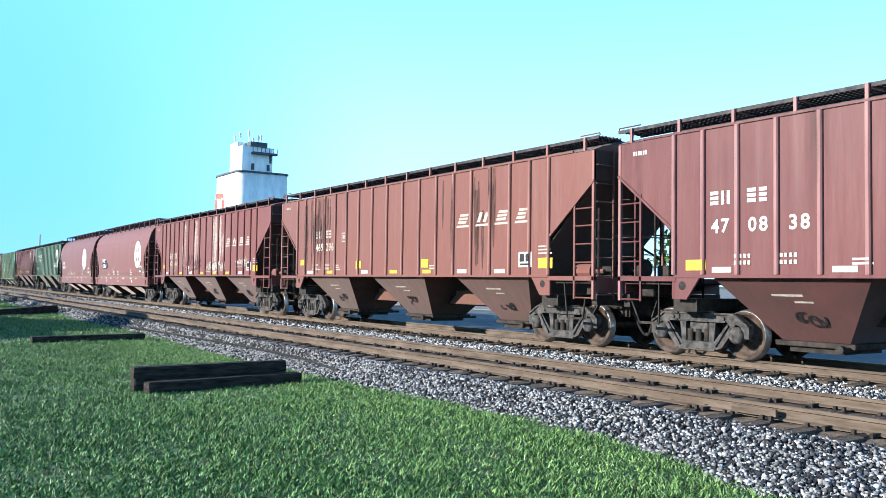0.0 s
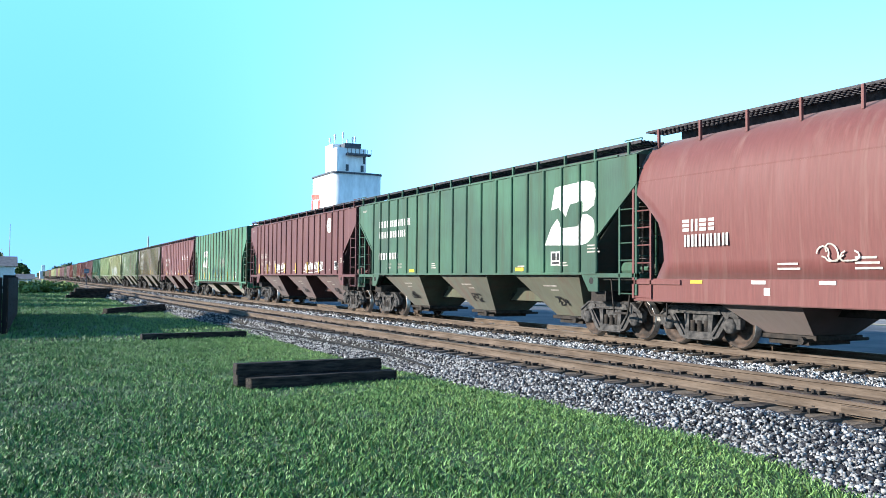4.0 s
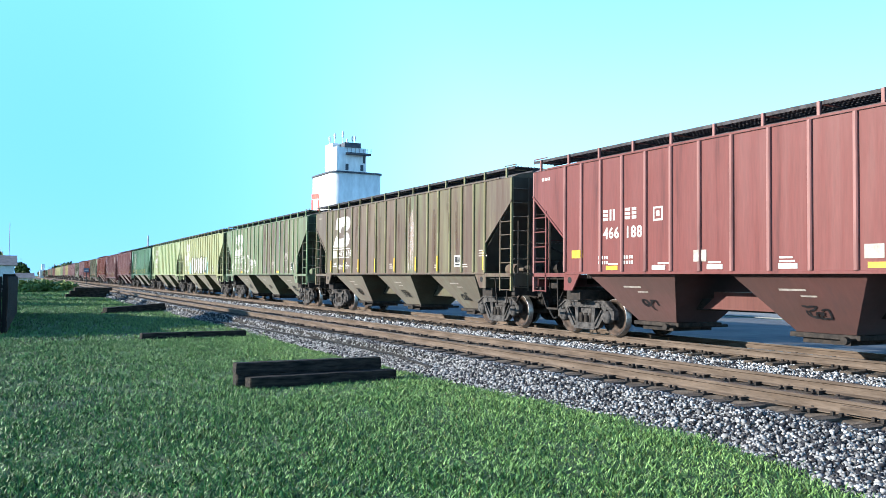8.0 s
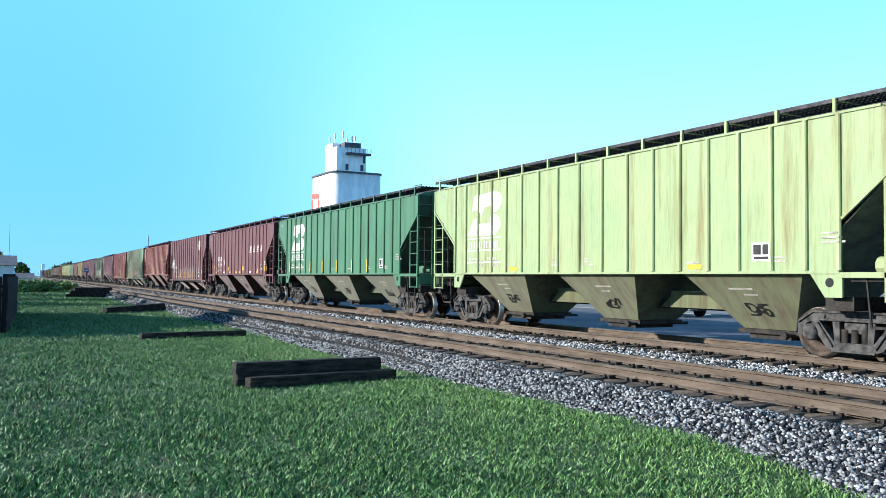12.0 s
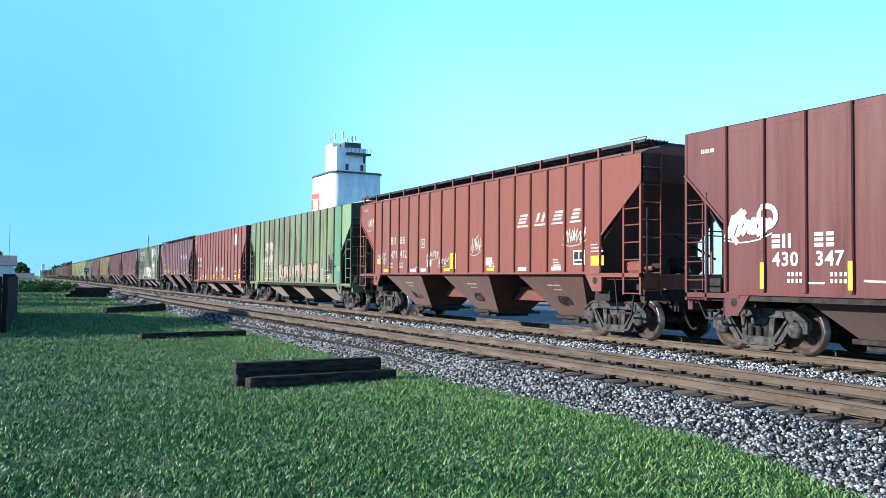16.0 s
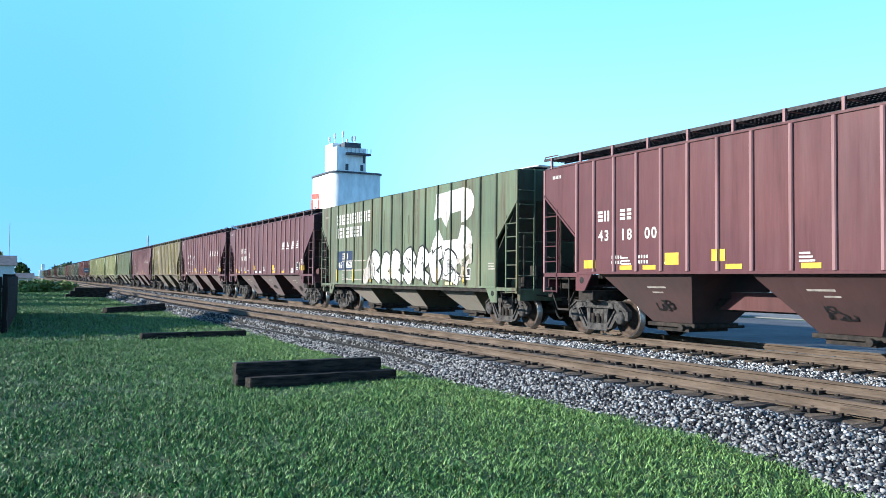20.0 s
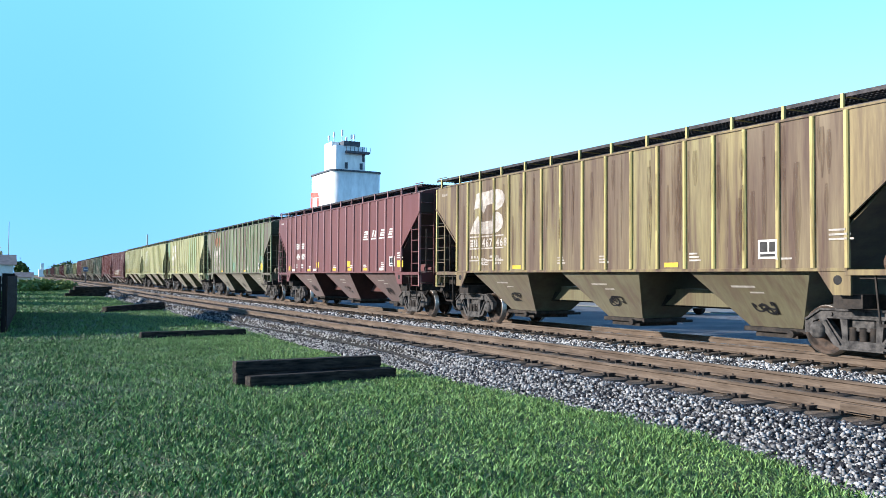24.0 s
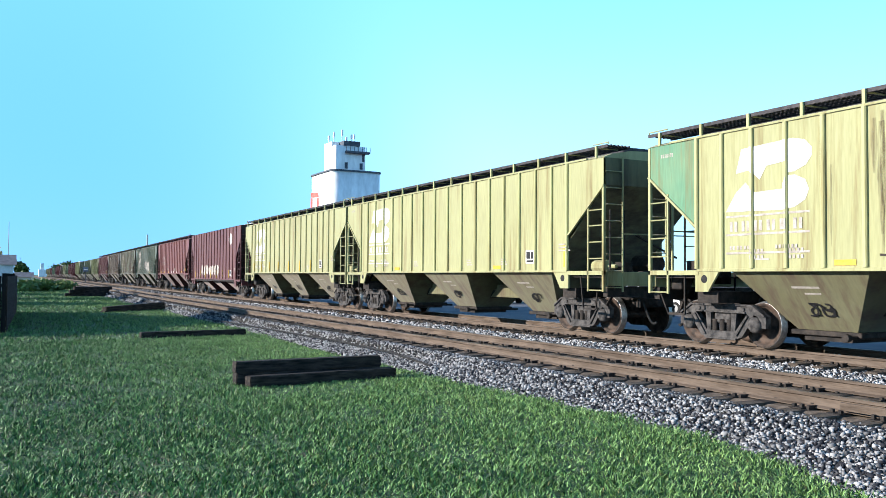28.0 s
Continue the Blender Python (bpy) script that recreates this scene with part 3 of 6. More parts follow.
def side_frame_mesh(s):
    """Cast side frame: arched top chord, bearing arms, two triangular openings and a spring window, with raised lips."""
    y0, y1 = sorted((s * 0.92, s * 1.06))
    bm = bmesh.new()
    solid = [
        [(-1.16, 0.64), (-0.84, 0.86), (0.84, 0.86), (1.16, 0.64), (0.86, 0.66), (0.7, 0.68), (-0.7, 0.68), (-0.86, 0.66)],
        [(-1.16, 0.64), (-0.86, 0.66), (-0.98, 0.62), (-1.06, 0.4), (-1.16, 0.4)], [(1.16, 0.64), (1.16, 0.4), (1.06, 0.4), (0.98, 0.62), (0.86, 0.66)],
        [(-0.86, 0.66), (-0.7, 0.68), (-0.38, 0.3), (-0.44, 0.16), (-0.56, 0.2), (-0.74, 0.44)], [(0.86, 0.66), (0.74, 0.44), (0.56, 0.2), (0.44, 0.16), (0.38, 0.3), (0.7, 0.68)],
        [(-0.44, 0.16), (-0.38, 0.3), (0.38, 0.3), (0.44, 0.16), (0.36, 0.12), (-0.36, 0.12)],
        [(-0.42, 0.68), (-0.28, 0.68), (-0.27, 0.3), (-0.38, 0.3)], [(0.42, 0.68), (0.38, 0.3), (0.27, 0.3), (0.28, 0.68)]]
    for o in solid:
        slab(bm, o, y0, y1)
    yl = s * 1.07
    for p, q in (((-1.14, 0.64), (-0.82, 0.84)), ((-0.82, 0.84), (0.82, 0.84)), ((0.82, 0.84), (1.14, 0.64)), ((-0.72, 0.64), (-0.42, 0.22)), ((0.72, 0.64), (0.42, 0.22)), ((-0.42, 0.15), (0.42, 0.15)),
                 ((-0.66, 0.7), (0.66, 0.7))):
        bar(bm, (p[0], yl, p[1]), (q[0], yl, q[1]), 0.05, 0.035)
    for x in (-0.6, 0.6):
        rod(bm, (x, s * 1.05, 0.76), (x, s * 1.085, 0.76), 0.04, 8)
    bmesh.ops.recalc_face_normals(bm, faces=bm.faces[:])
    return mesh_of(bm, "side_frame")


def spring_mesh(s):
    bm = bmesh.new()
    for dx in (-0.2, 0.0, 0.2):
        prof = []
        for i in range(13):
            prof.append((0.085 if i % 2 else 0.065, 0.29 + 0.25 * i / 12))
        lathe(bm, prof, 10, "z", (dx, s * 0.99, 0))
    return mesh_of(bm, "spring_nest")


def bearing_mesh(s):
    bm = bmesh.new()
    lathe(bm, [(0.05, s * 0.9), (0.16, s * 0.92), (0.16, s * 1.08), (0.12, s * 1.12), (0.03, s * 1.13)], 14, "y", (0, 0, WHEEL_R))
    return mesh_of(bm, "bearing_cap")


TRUCK_ME = {(s, k): f(s) for s in (-1, 1) for k, f in (("side_frame", side_frame_mesh), ("spring_nest", spring_mesh), ("bearing_cap", bearing_mesh))}


def add_trucks(root, at=6.92):
    for tx in (-at, at):
        bm = bmesh.new()
        box(bm, -0.22, 0.22, -1.02, 1.02, 0.46, 0.68, 0.02)
        rod(bm, (0, 0, 0.6), (0, 0, 0.86), 0.22, 12)
        truck = part("truck", bm, TRUCK, root, "dusty cast steel truck")
        truck.matrix_basis = pose(tx, 0, 0)
        for (s, k), me in TRUCK_ME.items():
            for dx in (-0.89, 0.89) if k == "bearing_cap" else (0,):
                o = part(k, me, TRUCK if k != "spring_nest" else GRIME, truck)
                o.matrix_basis = pose(dx, 0, 0)
        for dx in (-0.89, 0.89):
            brake = part("brake_shoe", boxed(-0.05, 0.05, -0.84, -0.7, 0.38, 0.66, bevel=0.01), GRIME, truck)
            brake.matrix_basis = pose(dx * 0.42, 0, 0, 0, 8 if dx > 0 else -8, 0)
        for dx in (-0.89, 0.89):
            axle = wheelset_parts(root, tx + dx)
            for s in (-1, 1):
                w = new("wheel", WHEEL_ME[s])
                w.parent = axle


def add_ends(root, z_deck, paint, step_z, top_z, ladder_low=1.02):
    """Platforms, ladders, grab irons, couplers and hoses of both ends."""
    for e in (-1, 1):
        bm = bmesh.new()
        box(bm, *sorted((e * 6.9, e * 8.43)), -1.6, -1.5, z_deck - 0.1, z_deck, 0.006)
        box(bm, *sorted((e * 6.9, e * 8.43)), 1.5, 1.6, z_deck - 0.1, z_deck, 0.006)
        box(bm, *sorted((e * 8.3, e * 8.45)), -1.5, 1.5, z_deck - 0.36, z_deck - 0.02, 0.01)
        part("end_platform", bm, paint, root)
        part("deck_plate", boxed(*sorted((e * 7.1, e * 8.3)), -1.49, 1.49, z_deck - 0.16, z_deck - 0.13), GRIME, root)
        for y in (-1.6, 1.6):
            post = boxed(*sorted((e * 8.36, e * 8.43)), *sorted((y, y * 0.955)), ladder_low, top_z, bevel=0.006)
            part("corner_post", post, paint, root)
            bm = bmesh.new()
            box(bm, *sorted((e * 7.79, e * 7.84)), *sorted((y, y * 0.98)), ladder_low, 3.2)
            ladder = part("side_ladder", bm, paint, root)
            if y < 0:
                for z in (ladder_low + 0.03, ladder_low + 0.42, ladder_low + 0.8, ladder_low + 1.2, ladder_low + 1.6, ladder_low + 1.98):
                    part("rung", rod(bmesh.new(), (e * 7.8, y * 0.985, z), (e * 8.4, y * 0.985, z), 0.016, 6), paint, ladder)
            else:
                for z in (1.05, 1.44, 1.82, 2.22, 2.62, 3.0):
                    part("rung", rod(bmesh.new(), (e * 7.8, y * 0.985, z), (e * 8.4, y * 0.985, z), 0.016, 5), paint, ladder)
        # the ladder across the end
        bm = bmesh.new()
        box(bm, *sorted((e * 8.45, e * 8.48)), -1.06, -1.02, ladder_low, top_z + 0.05)
        eladder = part("end_ladder", bm, paint, root)
        for k in range(8):
            z = ladder_low + 0.1 + 0.4 * k
            if z < top_z:
                part("rung", rod(bmesh.new(), (e * 8.465, -1.55, z), (e * 8.465, -1.03, z), 0.015, 6), paint, eladder)
        bm = bmesh.new()
        bar(bm, (e * 8.46, -1.0, 2.45), (e * 8.46, 1.5, 2.45), 0.03, 0.03, (1, 0, 0))
        bar(bm, (e * 8.46, 0.55, z_deck), (e * 8.46, 0.55, top_z - 0.4), 0.05, 0.05, (1, 0, 0))
        part("grab_iron", bm, paint, root)
        bm = bmesh.new()
        box(bm, *sorted((e * 8.2, e * 8.72)), -0.14, 0.14, 0.72, 0.98, 0.02)
        box(bm, *sorted((e * 8.66, e * 8.86)), -0.22, 0.16, 0.68, 1.02, 0.04)
        part("coupler", bm, GRIME, root)
        bm = bmesh.new()
        for k in range(6):
            a, b = k / 6, (k + 1) / 6
            f = lambda u: (e * (8.5 + 0.33 * u), -0.42 + 0.12 * u, 0.78 - 0.5 * math.sin(u * math.pi * 0.62))
            rod(bm, f(a), f(b), 0.028, 6)
        part("air_hose", bm, RUBBER, root)
        bm = bmesh.new()
        bar(bm, (e * 8.1, -1.52, ladder_low), (e * 7.95, -1.45, 0.62), 0.03, 0.03)
        bar(bm, (e * 7.95, -1.45, 0.62), (e * 7.45, -1.45, 0.62), 0.03, 0.05)
        bar(bm, (e * 7.45, -1.45, 0.62), (e * 7.4, -1.5, z_deck - 0.1), 0.03, 0.03)
        part("stirrup_step", bm, GRIME, root)
    wheel = bmesh.new()
    lathe(wheel, [(0.24, -0.015), (0.28, -0.015), (0.28, 0.015), (0.24, 0.015)], 18, "y", (0, 0, 0))
    for k in range(4):
        a = k * math.pi / 2
        bar(wheel, (0, 0, 0), (0.26 * math.cos(a), 0, 0.26 * math.sin(a)), 0.02, 0.02)
    hb = part("hand_brake_wheel", wheel, GRIME, root)
    hb.matrix_basis = pose(-8.56, 0.4, 2.1, 0, 0, 90)
    cyl = bmesh.new()
    rod(cyl, (7.25, -0.9, z_deck + 0.12), (7.75, -0.9, z_deck + 0.12), 0.17, 12)
    rod(cyl, (7.75, -0.9, z_deck + 0.12), (8.05, -0.9, z_deck + 0.12), 0.05, 8)
    part("brake_cylinder", cyl, paint, root)
    res = bmesh.new()
    rod(res, (7.2, 0.5, z_deck + 0.2), (8.0, 0.5, z_deck + 0.2), 0.23, 12)
    part("air_reservoir", res, GRIME, root)


def add_rigging(root, end, truck_at, z_deck):
    """Body bolsters, draft gear, brake pipes, valves and levers under both ends: one dark iron part a car."""
    bm = bmesh.new()
    for e in (-1, 1):
        box(bm, *sorted((e * (truck_at - 0.28), e * (truck_at + 0.28))), -1.42, 1.42, 0.88, 1.12)
        box(bm, *sorted((e * (truck_at + 0.6), e * (end - 0.05))), -0.42, 0.42, 0.66, 1.1)
        box(bm, *sorted((e * (end - 0.2), e * (end - 0.04))), -1.45, 1.45, 0.92, 1.18)
        for y in (-1.2, -0.75, 0.8):
            rod(bm, (e * (end - 0.25), y, 0.95), (e * (end - 0.25), y, z_deck + 1.5), 0.025, 6)
        for y, z in ((-1.05, 1.28), (-0.6, 1.62), (0.15, 1.4)):
            box(bm, *sorted((e * (end - 0.62), e * (end - 0.3))), y - 0.16, y + 0.16, z - 0.14, z + 0.16, 0.02)
        rod(bm, (e * (truck_at - 0.9), -0.72, 0.8), (e * (end - 0.2), -0.5, 0.86), 0.03, 6)
        rod(bm, (e * (end - 0.15), -1.3, 0.98), (e * (end + 0.32), -0.2, 0.86), 0.024, 6)
        bar(bm, (e * (end - 0.5), -1.1, 0.7), (e * (end - 0.38), -0.6, 1.5), 0.07, 0.03)
        rod(bm, (e * (end - 0.35), -0.3, z_deck + 0.9), (e * (end - 0.2), 0.9, z_deck + 0.35), 0.03, 6)
        box(bm, *sorted((e * (truck_at - 1.4), e * (truck_at + 1.0))), 0.5, 0.58, 0.72, 0.8)
    bmesh.ops.recalc_face_normals(bm, faces=bm.faces[:])
    part("brake_rigging", bm, GRIME, root, "dark greasy brake gear and beams")


def add_roof(root, z, paint, boards, n_ribs):
    """Low curved roof with a hatch trough; running boards on posts where the car has them."""
    bm = bmesh.new()
    prof = [(-1.6, z), (-1.35, z + 0.1), (-0.8, z + 0.2), (0, z + 0.24), (0.8, z + 0.2), (1.35, z + 0.1), (1.6, z)] if boards else [(-1.6, z), (-1.35, z + 0.03), (-0.8, z + 0.05), (0, z + 0.06), (0.8, z + 0.05), (1.35, z + 0.03), (1.6, z)]
    for a, b in zip(prof, prof[1:]):
        v = [bm.verts.new((x, y, h)) for x, (y, h) in ((-HALF, a), (HALF, a), (HALF, b), (-HALF, b))]
        bm.faces.new(v)
    for x in (-HALF, HALF):
        bm.faces.new([bm.verts.new((x, y, h)) for y, h in prof])
    bmesh.ops.recalc_face_normals(bm, faces=bm.faces[:])
    part("roof", bm, paint, root)
    # under boards the hatch is dark: the boards' shade is in its colour
    part("hatch_cover", boxed(-7.9, 7.9, -0.55, 0.55, z + 0.21, z + (0.4 if boards else 0.26), bevel=0.03), GRATE if boards else paint, root)
    if boards:
        zb = z + 0.31
        for y in (-1.19, 1.19):
            bm = bmesh.new()
            for k in range(7):
                yy = y - 0.33 + 0.11 * k
                box(bm, -8.5, 8.5, yy - 0.014, yy + 0.014, zb - (0.07 if k in (0, 6) else 0.045), zb)
            for k in range(170):
                x = -8.5 + 0.1 * k
                box(bm, x, x + 0.025, y - 0.31, y + 0.31, zb - 0.035, zb - 0.008)
            part("running_board", bm, GRATE, root, "dark steel grating walkway")
        rail_bm = bmesh.new()
        box(rail_bm, -7.75, 7.75, -1.6, -1.55, z + 0.008, z + 0.05)
        part("eave_strip", rail_bm, paint, root)
        for k in range(14):
            x = -8.1 + 16.2 * k / 13
            bm = bmesh.new()
            box(bm, x - 0.03, x + 0.03, -1.58, -1.53, z, zb - 0.005)
            box(bm, x - 0.025, x + 0.025, -1.53, -0.9, zb - 0.06, zb - 0.042)
            part("board_support", bm, paint, root)
        for e in (-1, 1):
            bm = bmesh.new()
            rod(bm, (e * 8.5, -1.5, zb), (e * 8.5, -1.5, zb + 0.05), 0.014, 6)
            rod(bm, (e * 7.9, -1.5, zb + 0.05), (e * 8.5, -1.5, zb + 0.05), 0.014, 6)
            part("roof_grab_iron", bm, paint, root)
    else:
        part("running_board", boxed(-8.45, 8.45, -1.1, -0.6, z + 0.07, z + 0.1), GRATE, root)


def hopper_bay(root, x, z_top, half, paint, bottom=0.42):
    """One bay: inverted pyramid with an outlet gate below."""
    slope = 1.29
    z_bot = bottom
    hb = half - (z_top - z_bot) / slope
    rise = 0.75
    rings = [(half + rise / slope, 1.5, z_top + rise), (half, 1.5, z_top - 0.01), (hb, 0.62, z_bot)]
    bm = bmesh.new()
    vs = [[bm.verts.new((x + sx * a, sy * b, z)) for sx, sy in ((-1, -1), (1, -1), (1, 1), (-1, 1))] for a, b, z in rings]
    for p, q in zip(vs, vs[1:]):
        for k in range(4):
            j = (k + 1) % 4
            bm.faces.new((p[k], q[k], q[j], p[j]))
    bm.faces.new(vs[-1][::-1])
    bm.faces.new(vs[0])
    bmesh.ops.recalc_face_normals(bm, faces=bm.faces[:])
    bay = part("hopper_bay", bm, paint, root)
    g = bmesh.new()
    box(g, x - hb - 0.12, x + hb + 0.12, -0.68, 0.68, z_bot - 0.1, z_bot - 0.005, 0.01)
    box(g, x - hb * 0.8, x + hb * 0.8, -0.6, 0.6, z_bot - 0.2, z_bot - 0.1)
    rod(g, (x + hb + 0.02, -0.95, z_bot - 0.09), (x + hb + 0.02, 0.95, z_bot - 0.09), 0.035, 8)
    rod(g, (x + hb + 0.02, -1.0, z_bot - 0.09), (x + hb + 0.02, -0.9, z_bot - 0.09), 0.075, 8)
    part("outlet_gate", g, GRIME, bay, "dark greasy outlet gate")


def fit_length(root, f):
    """Brings the body to its true length; the couplers stay, to meet the next car's."""
    done = set()
    for o in root.children_recursive:
        o.matrix_basis.translation.x *= f
        if o.data.name in done or o.name.startswith("coupler"):
            continue
        done.add(o.data.name)
        for v in o.data.vertices:
            v.co.x *= f


def rib_places(spec):
    """Where the ribs stand along the car: closer towards the ends of the longer type."""
    if spec["panels"] == 17:
        half = (0.45, 1.36, 2.23, 3.06, 3.86, 4.66, 5.45, 6.2, 6.88)
        return [-v for v in half[::-1]] + list(half)
    n = spec["panels"]
    return [(-spec["inner"] + 2 * spec["inner"] * i / n) * spec["length"] for i in range(n + 1)]


def ribbed_car(spec):
    """A ribbed covered hopper: panels, ribs, slope sheets, bays, roof, ends and trucks."""
    z0, z1, n, cut_hi, cut_lo, inner = spec["z0"], spec["z1"], spec["panels"], spec["cut_hi"], spec["cut_lo"], spec["inner"]
    paint = PAINT["clean"]
    root = thing(spec["name"], "covered hopper", "rail car", group="cars of the train")
    at = [r / spec["length"] for r in rib_places(spec)]
    for a, b in zip(at, at[1:]):
        bm = boxed(a + 0.004, b - 0.004, -1.58, -1.53, z0 + 0.03, z1)
        part("side_panel", bm, paint, root)
    for x in at:
        w = 0.045
        out = 1.635 if spec["ribs_out"] else 1.61
        bm = slab(bmesh.new(), [(x - w, z0 + 0.03), (x + w, z0 + 0.03), (x + w, z1), (x - w, z1)], -out, -1.575)
        bmesh.ops.bevel(bm, geom=[e for e in bm.edges if abs(e.verts[0].co.z - e.verts[1].co.z) > 1 and e.verts[0].co.y < -1.6], offset=0.02, segments=1, affect="EDGES")
        part("rib", bm, paint, root)
    for e in (-1, 1):
        o = [(e * inner, z0 + 0.03), (e * inner, z1), (e * HALF, z1), (e * HALF, cut_hi), (e * inner, cut_lo)]
        o = [(e * (inner + 0.05), cut_lo), (e * (inner + 0.05), z1), (e * HALF, z1), (e * HALF, cut_hi)]
        part("end_gusset", slab(bmesh.new(), o, -1.585, -1.53), paint, root)
        edge = bmesh.new()
        bar(edge, (e * (inner + 0.05), -1.59, cut_lo), (e * HALF, -1.59, cut_hi), 0.05, 0.05)
        part("gusset_edge", edge, paint, root)
        # sloping end sheet and upright end above it
        bm = bmesh.new()
        a, b, c = (e * HALF, cut_hi), (e * (inner - 0.85), z0), (e * HALF, z1)
        v = [bm.verts.new((x, y, z)) for x, z in (a, b) for y in (-1.53, 1.53)]
        u = [bm.verts.new((c[0], y, c[1] + 0.0)) for y in (-1.53, 1.53)]
        bm.faces.new((v[0], v[1], v[3], v[2]))
        bm.faces.new((v[0], u[0], u[1], v[1]))
        bmesh.ops.recalc_face_normals(bm, faces=bm.faces[:])
        bmesh.ops.solidify(bm, geom=bm.faces[:], thickness=0.03)
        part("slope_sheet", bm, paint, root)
        gus = slab(bmesh.new(), [(e * (inner - 0.62), z0), (e * (inner + 0.05), z0), (e * (inner + 0.05), z0 - 0.44), (e * (inner - 0.3), z0 - 0.44)], -1.59, -1.54)
        bracket = part("jacking_bracket", gus, paint, root)
        # a black disc stands in for the dark of the open hole
        part("bracket_hole", rod(bmesh.new(), (e * (inner - 0.2), -1.594, z0 - 0.18), (e * (inner - 0.2), -1.55, z0 - 0.18), 0.085, 12), RUBBER, bracket)
    far = bmesh.new()
    slab(far, [(-inner, z0), (inner, z0), (inner, cut_lo), (HALF, cut_hi), (HALF, z1), (-HALF, z1), (-HALF, cut_hi), (-inner, cut_lo)], 1.53, 1.58)
    part("far_side", far, paint, root)
    for y in (-1, 1):
        sill = boxed(-inner, inner, *sorted((y * 1.61, y * 1.5)), z0 - 0.03, z0 + 0.03, bevel=0.005)
        part("side_sill", sill, paint if not spec["dark_sill"] else GRIME, root)
        if spec["dark_sill"]:
            part("sill_skirt", boxed(-inner, inner, *sorted((y * 1.56, y * 1.5)), z0 - 0.14, z0 - 0.032), GRIME, root)
    add_roof(root, z1, paint, spec["boards"], n)
    for x in spec["bays"]:
        hopper_bay(root, x, z0, spec["bay_half"], paint, spec["bay_bottom"])
    sill = bmesh.new()
    box(sill, -8.2, 8.2, -0.25, 0.25, 0.72, 0.98, 0.01)
    part("centre_sill", sill, GRIME, root)
    for a, b in spec["hoods"]:
        o = [(a, 0.76), (b, 0.76), (b - 0.34, 1.02), (b - 0.34, 1.14), (a + 0.34, 1.14), (a + 0.34, 1.02)]
        part("sill_hood", slab(bmesh.new(), o, -0.36, 0.36), paint, root)
    if not spec["boards"]:
        for z in (z0 + 1.62, z1 - 0.13):
            part("panel_seam", boxed(-inner, inner, -1.5835, -1.575, z - 0.012, z + 0.012), paint, root)
    add_ends(root, z0, paint, 1.02, cut_hi + (z1 - cut_hi) * 0.98, spec["low"])
    fit_length(root, spec["length"])
    add_trucks(root, spec["trucks"])
    add_rigging(root, 8.43 * spec["length"], spec["trucks"], z0)
    return root


SPEC_A = dict(name="covered_hopper", z0=1.55, z1=4.28, panels=17, cut_hi=3.62, cut_lo=2.47, inner=6.95, ribs_out=True, dark_sill=False, boards=True, low=1.05, length=0.99, trucks=6.75,
              bays=(-4.6, 0, 4.6), bay_half=1.52, bay_bottom=0.42, hoods=((-3.4, -1.15), (1.15, 3.4)))
SPEC_B = dict(name="covered_hopper", z0=1.14, z1=4.47, panels=15, cut_hi=3.6, cut_lo=2.55, inner=7.25, ribs_out=True, dark_sill=True, boards=False, low=0.98, length=0.96, trucks=6.66,
              bays=(-4.3, 0, 4.3), bay_half=1.25, bay_bottom=0.36, hoods=((-3.3, -1.0), (1.0, 3.3)))


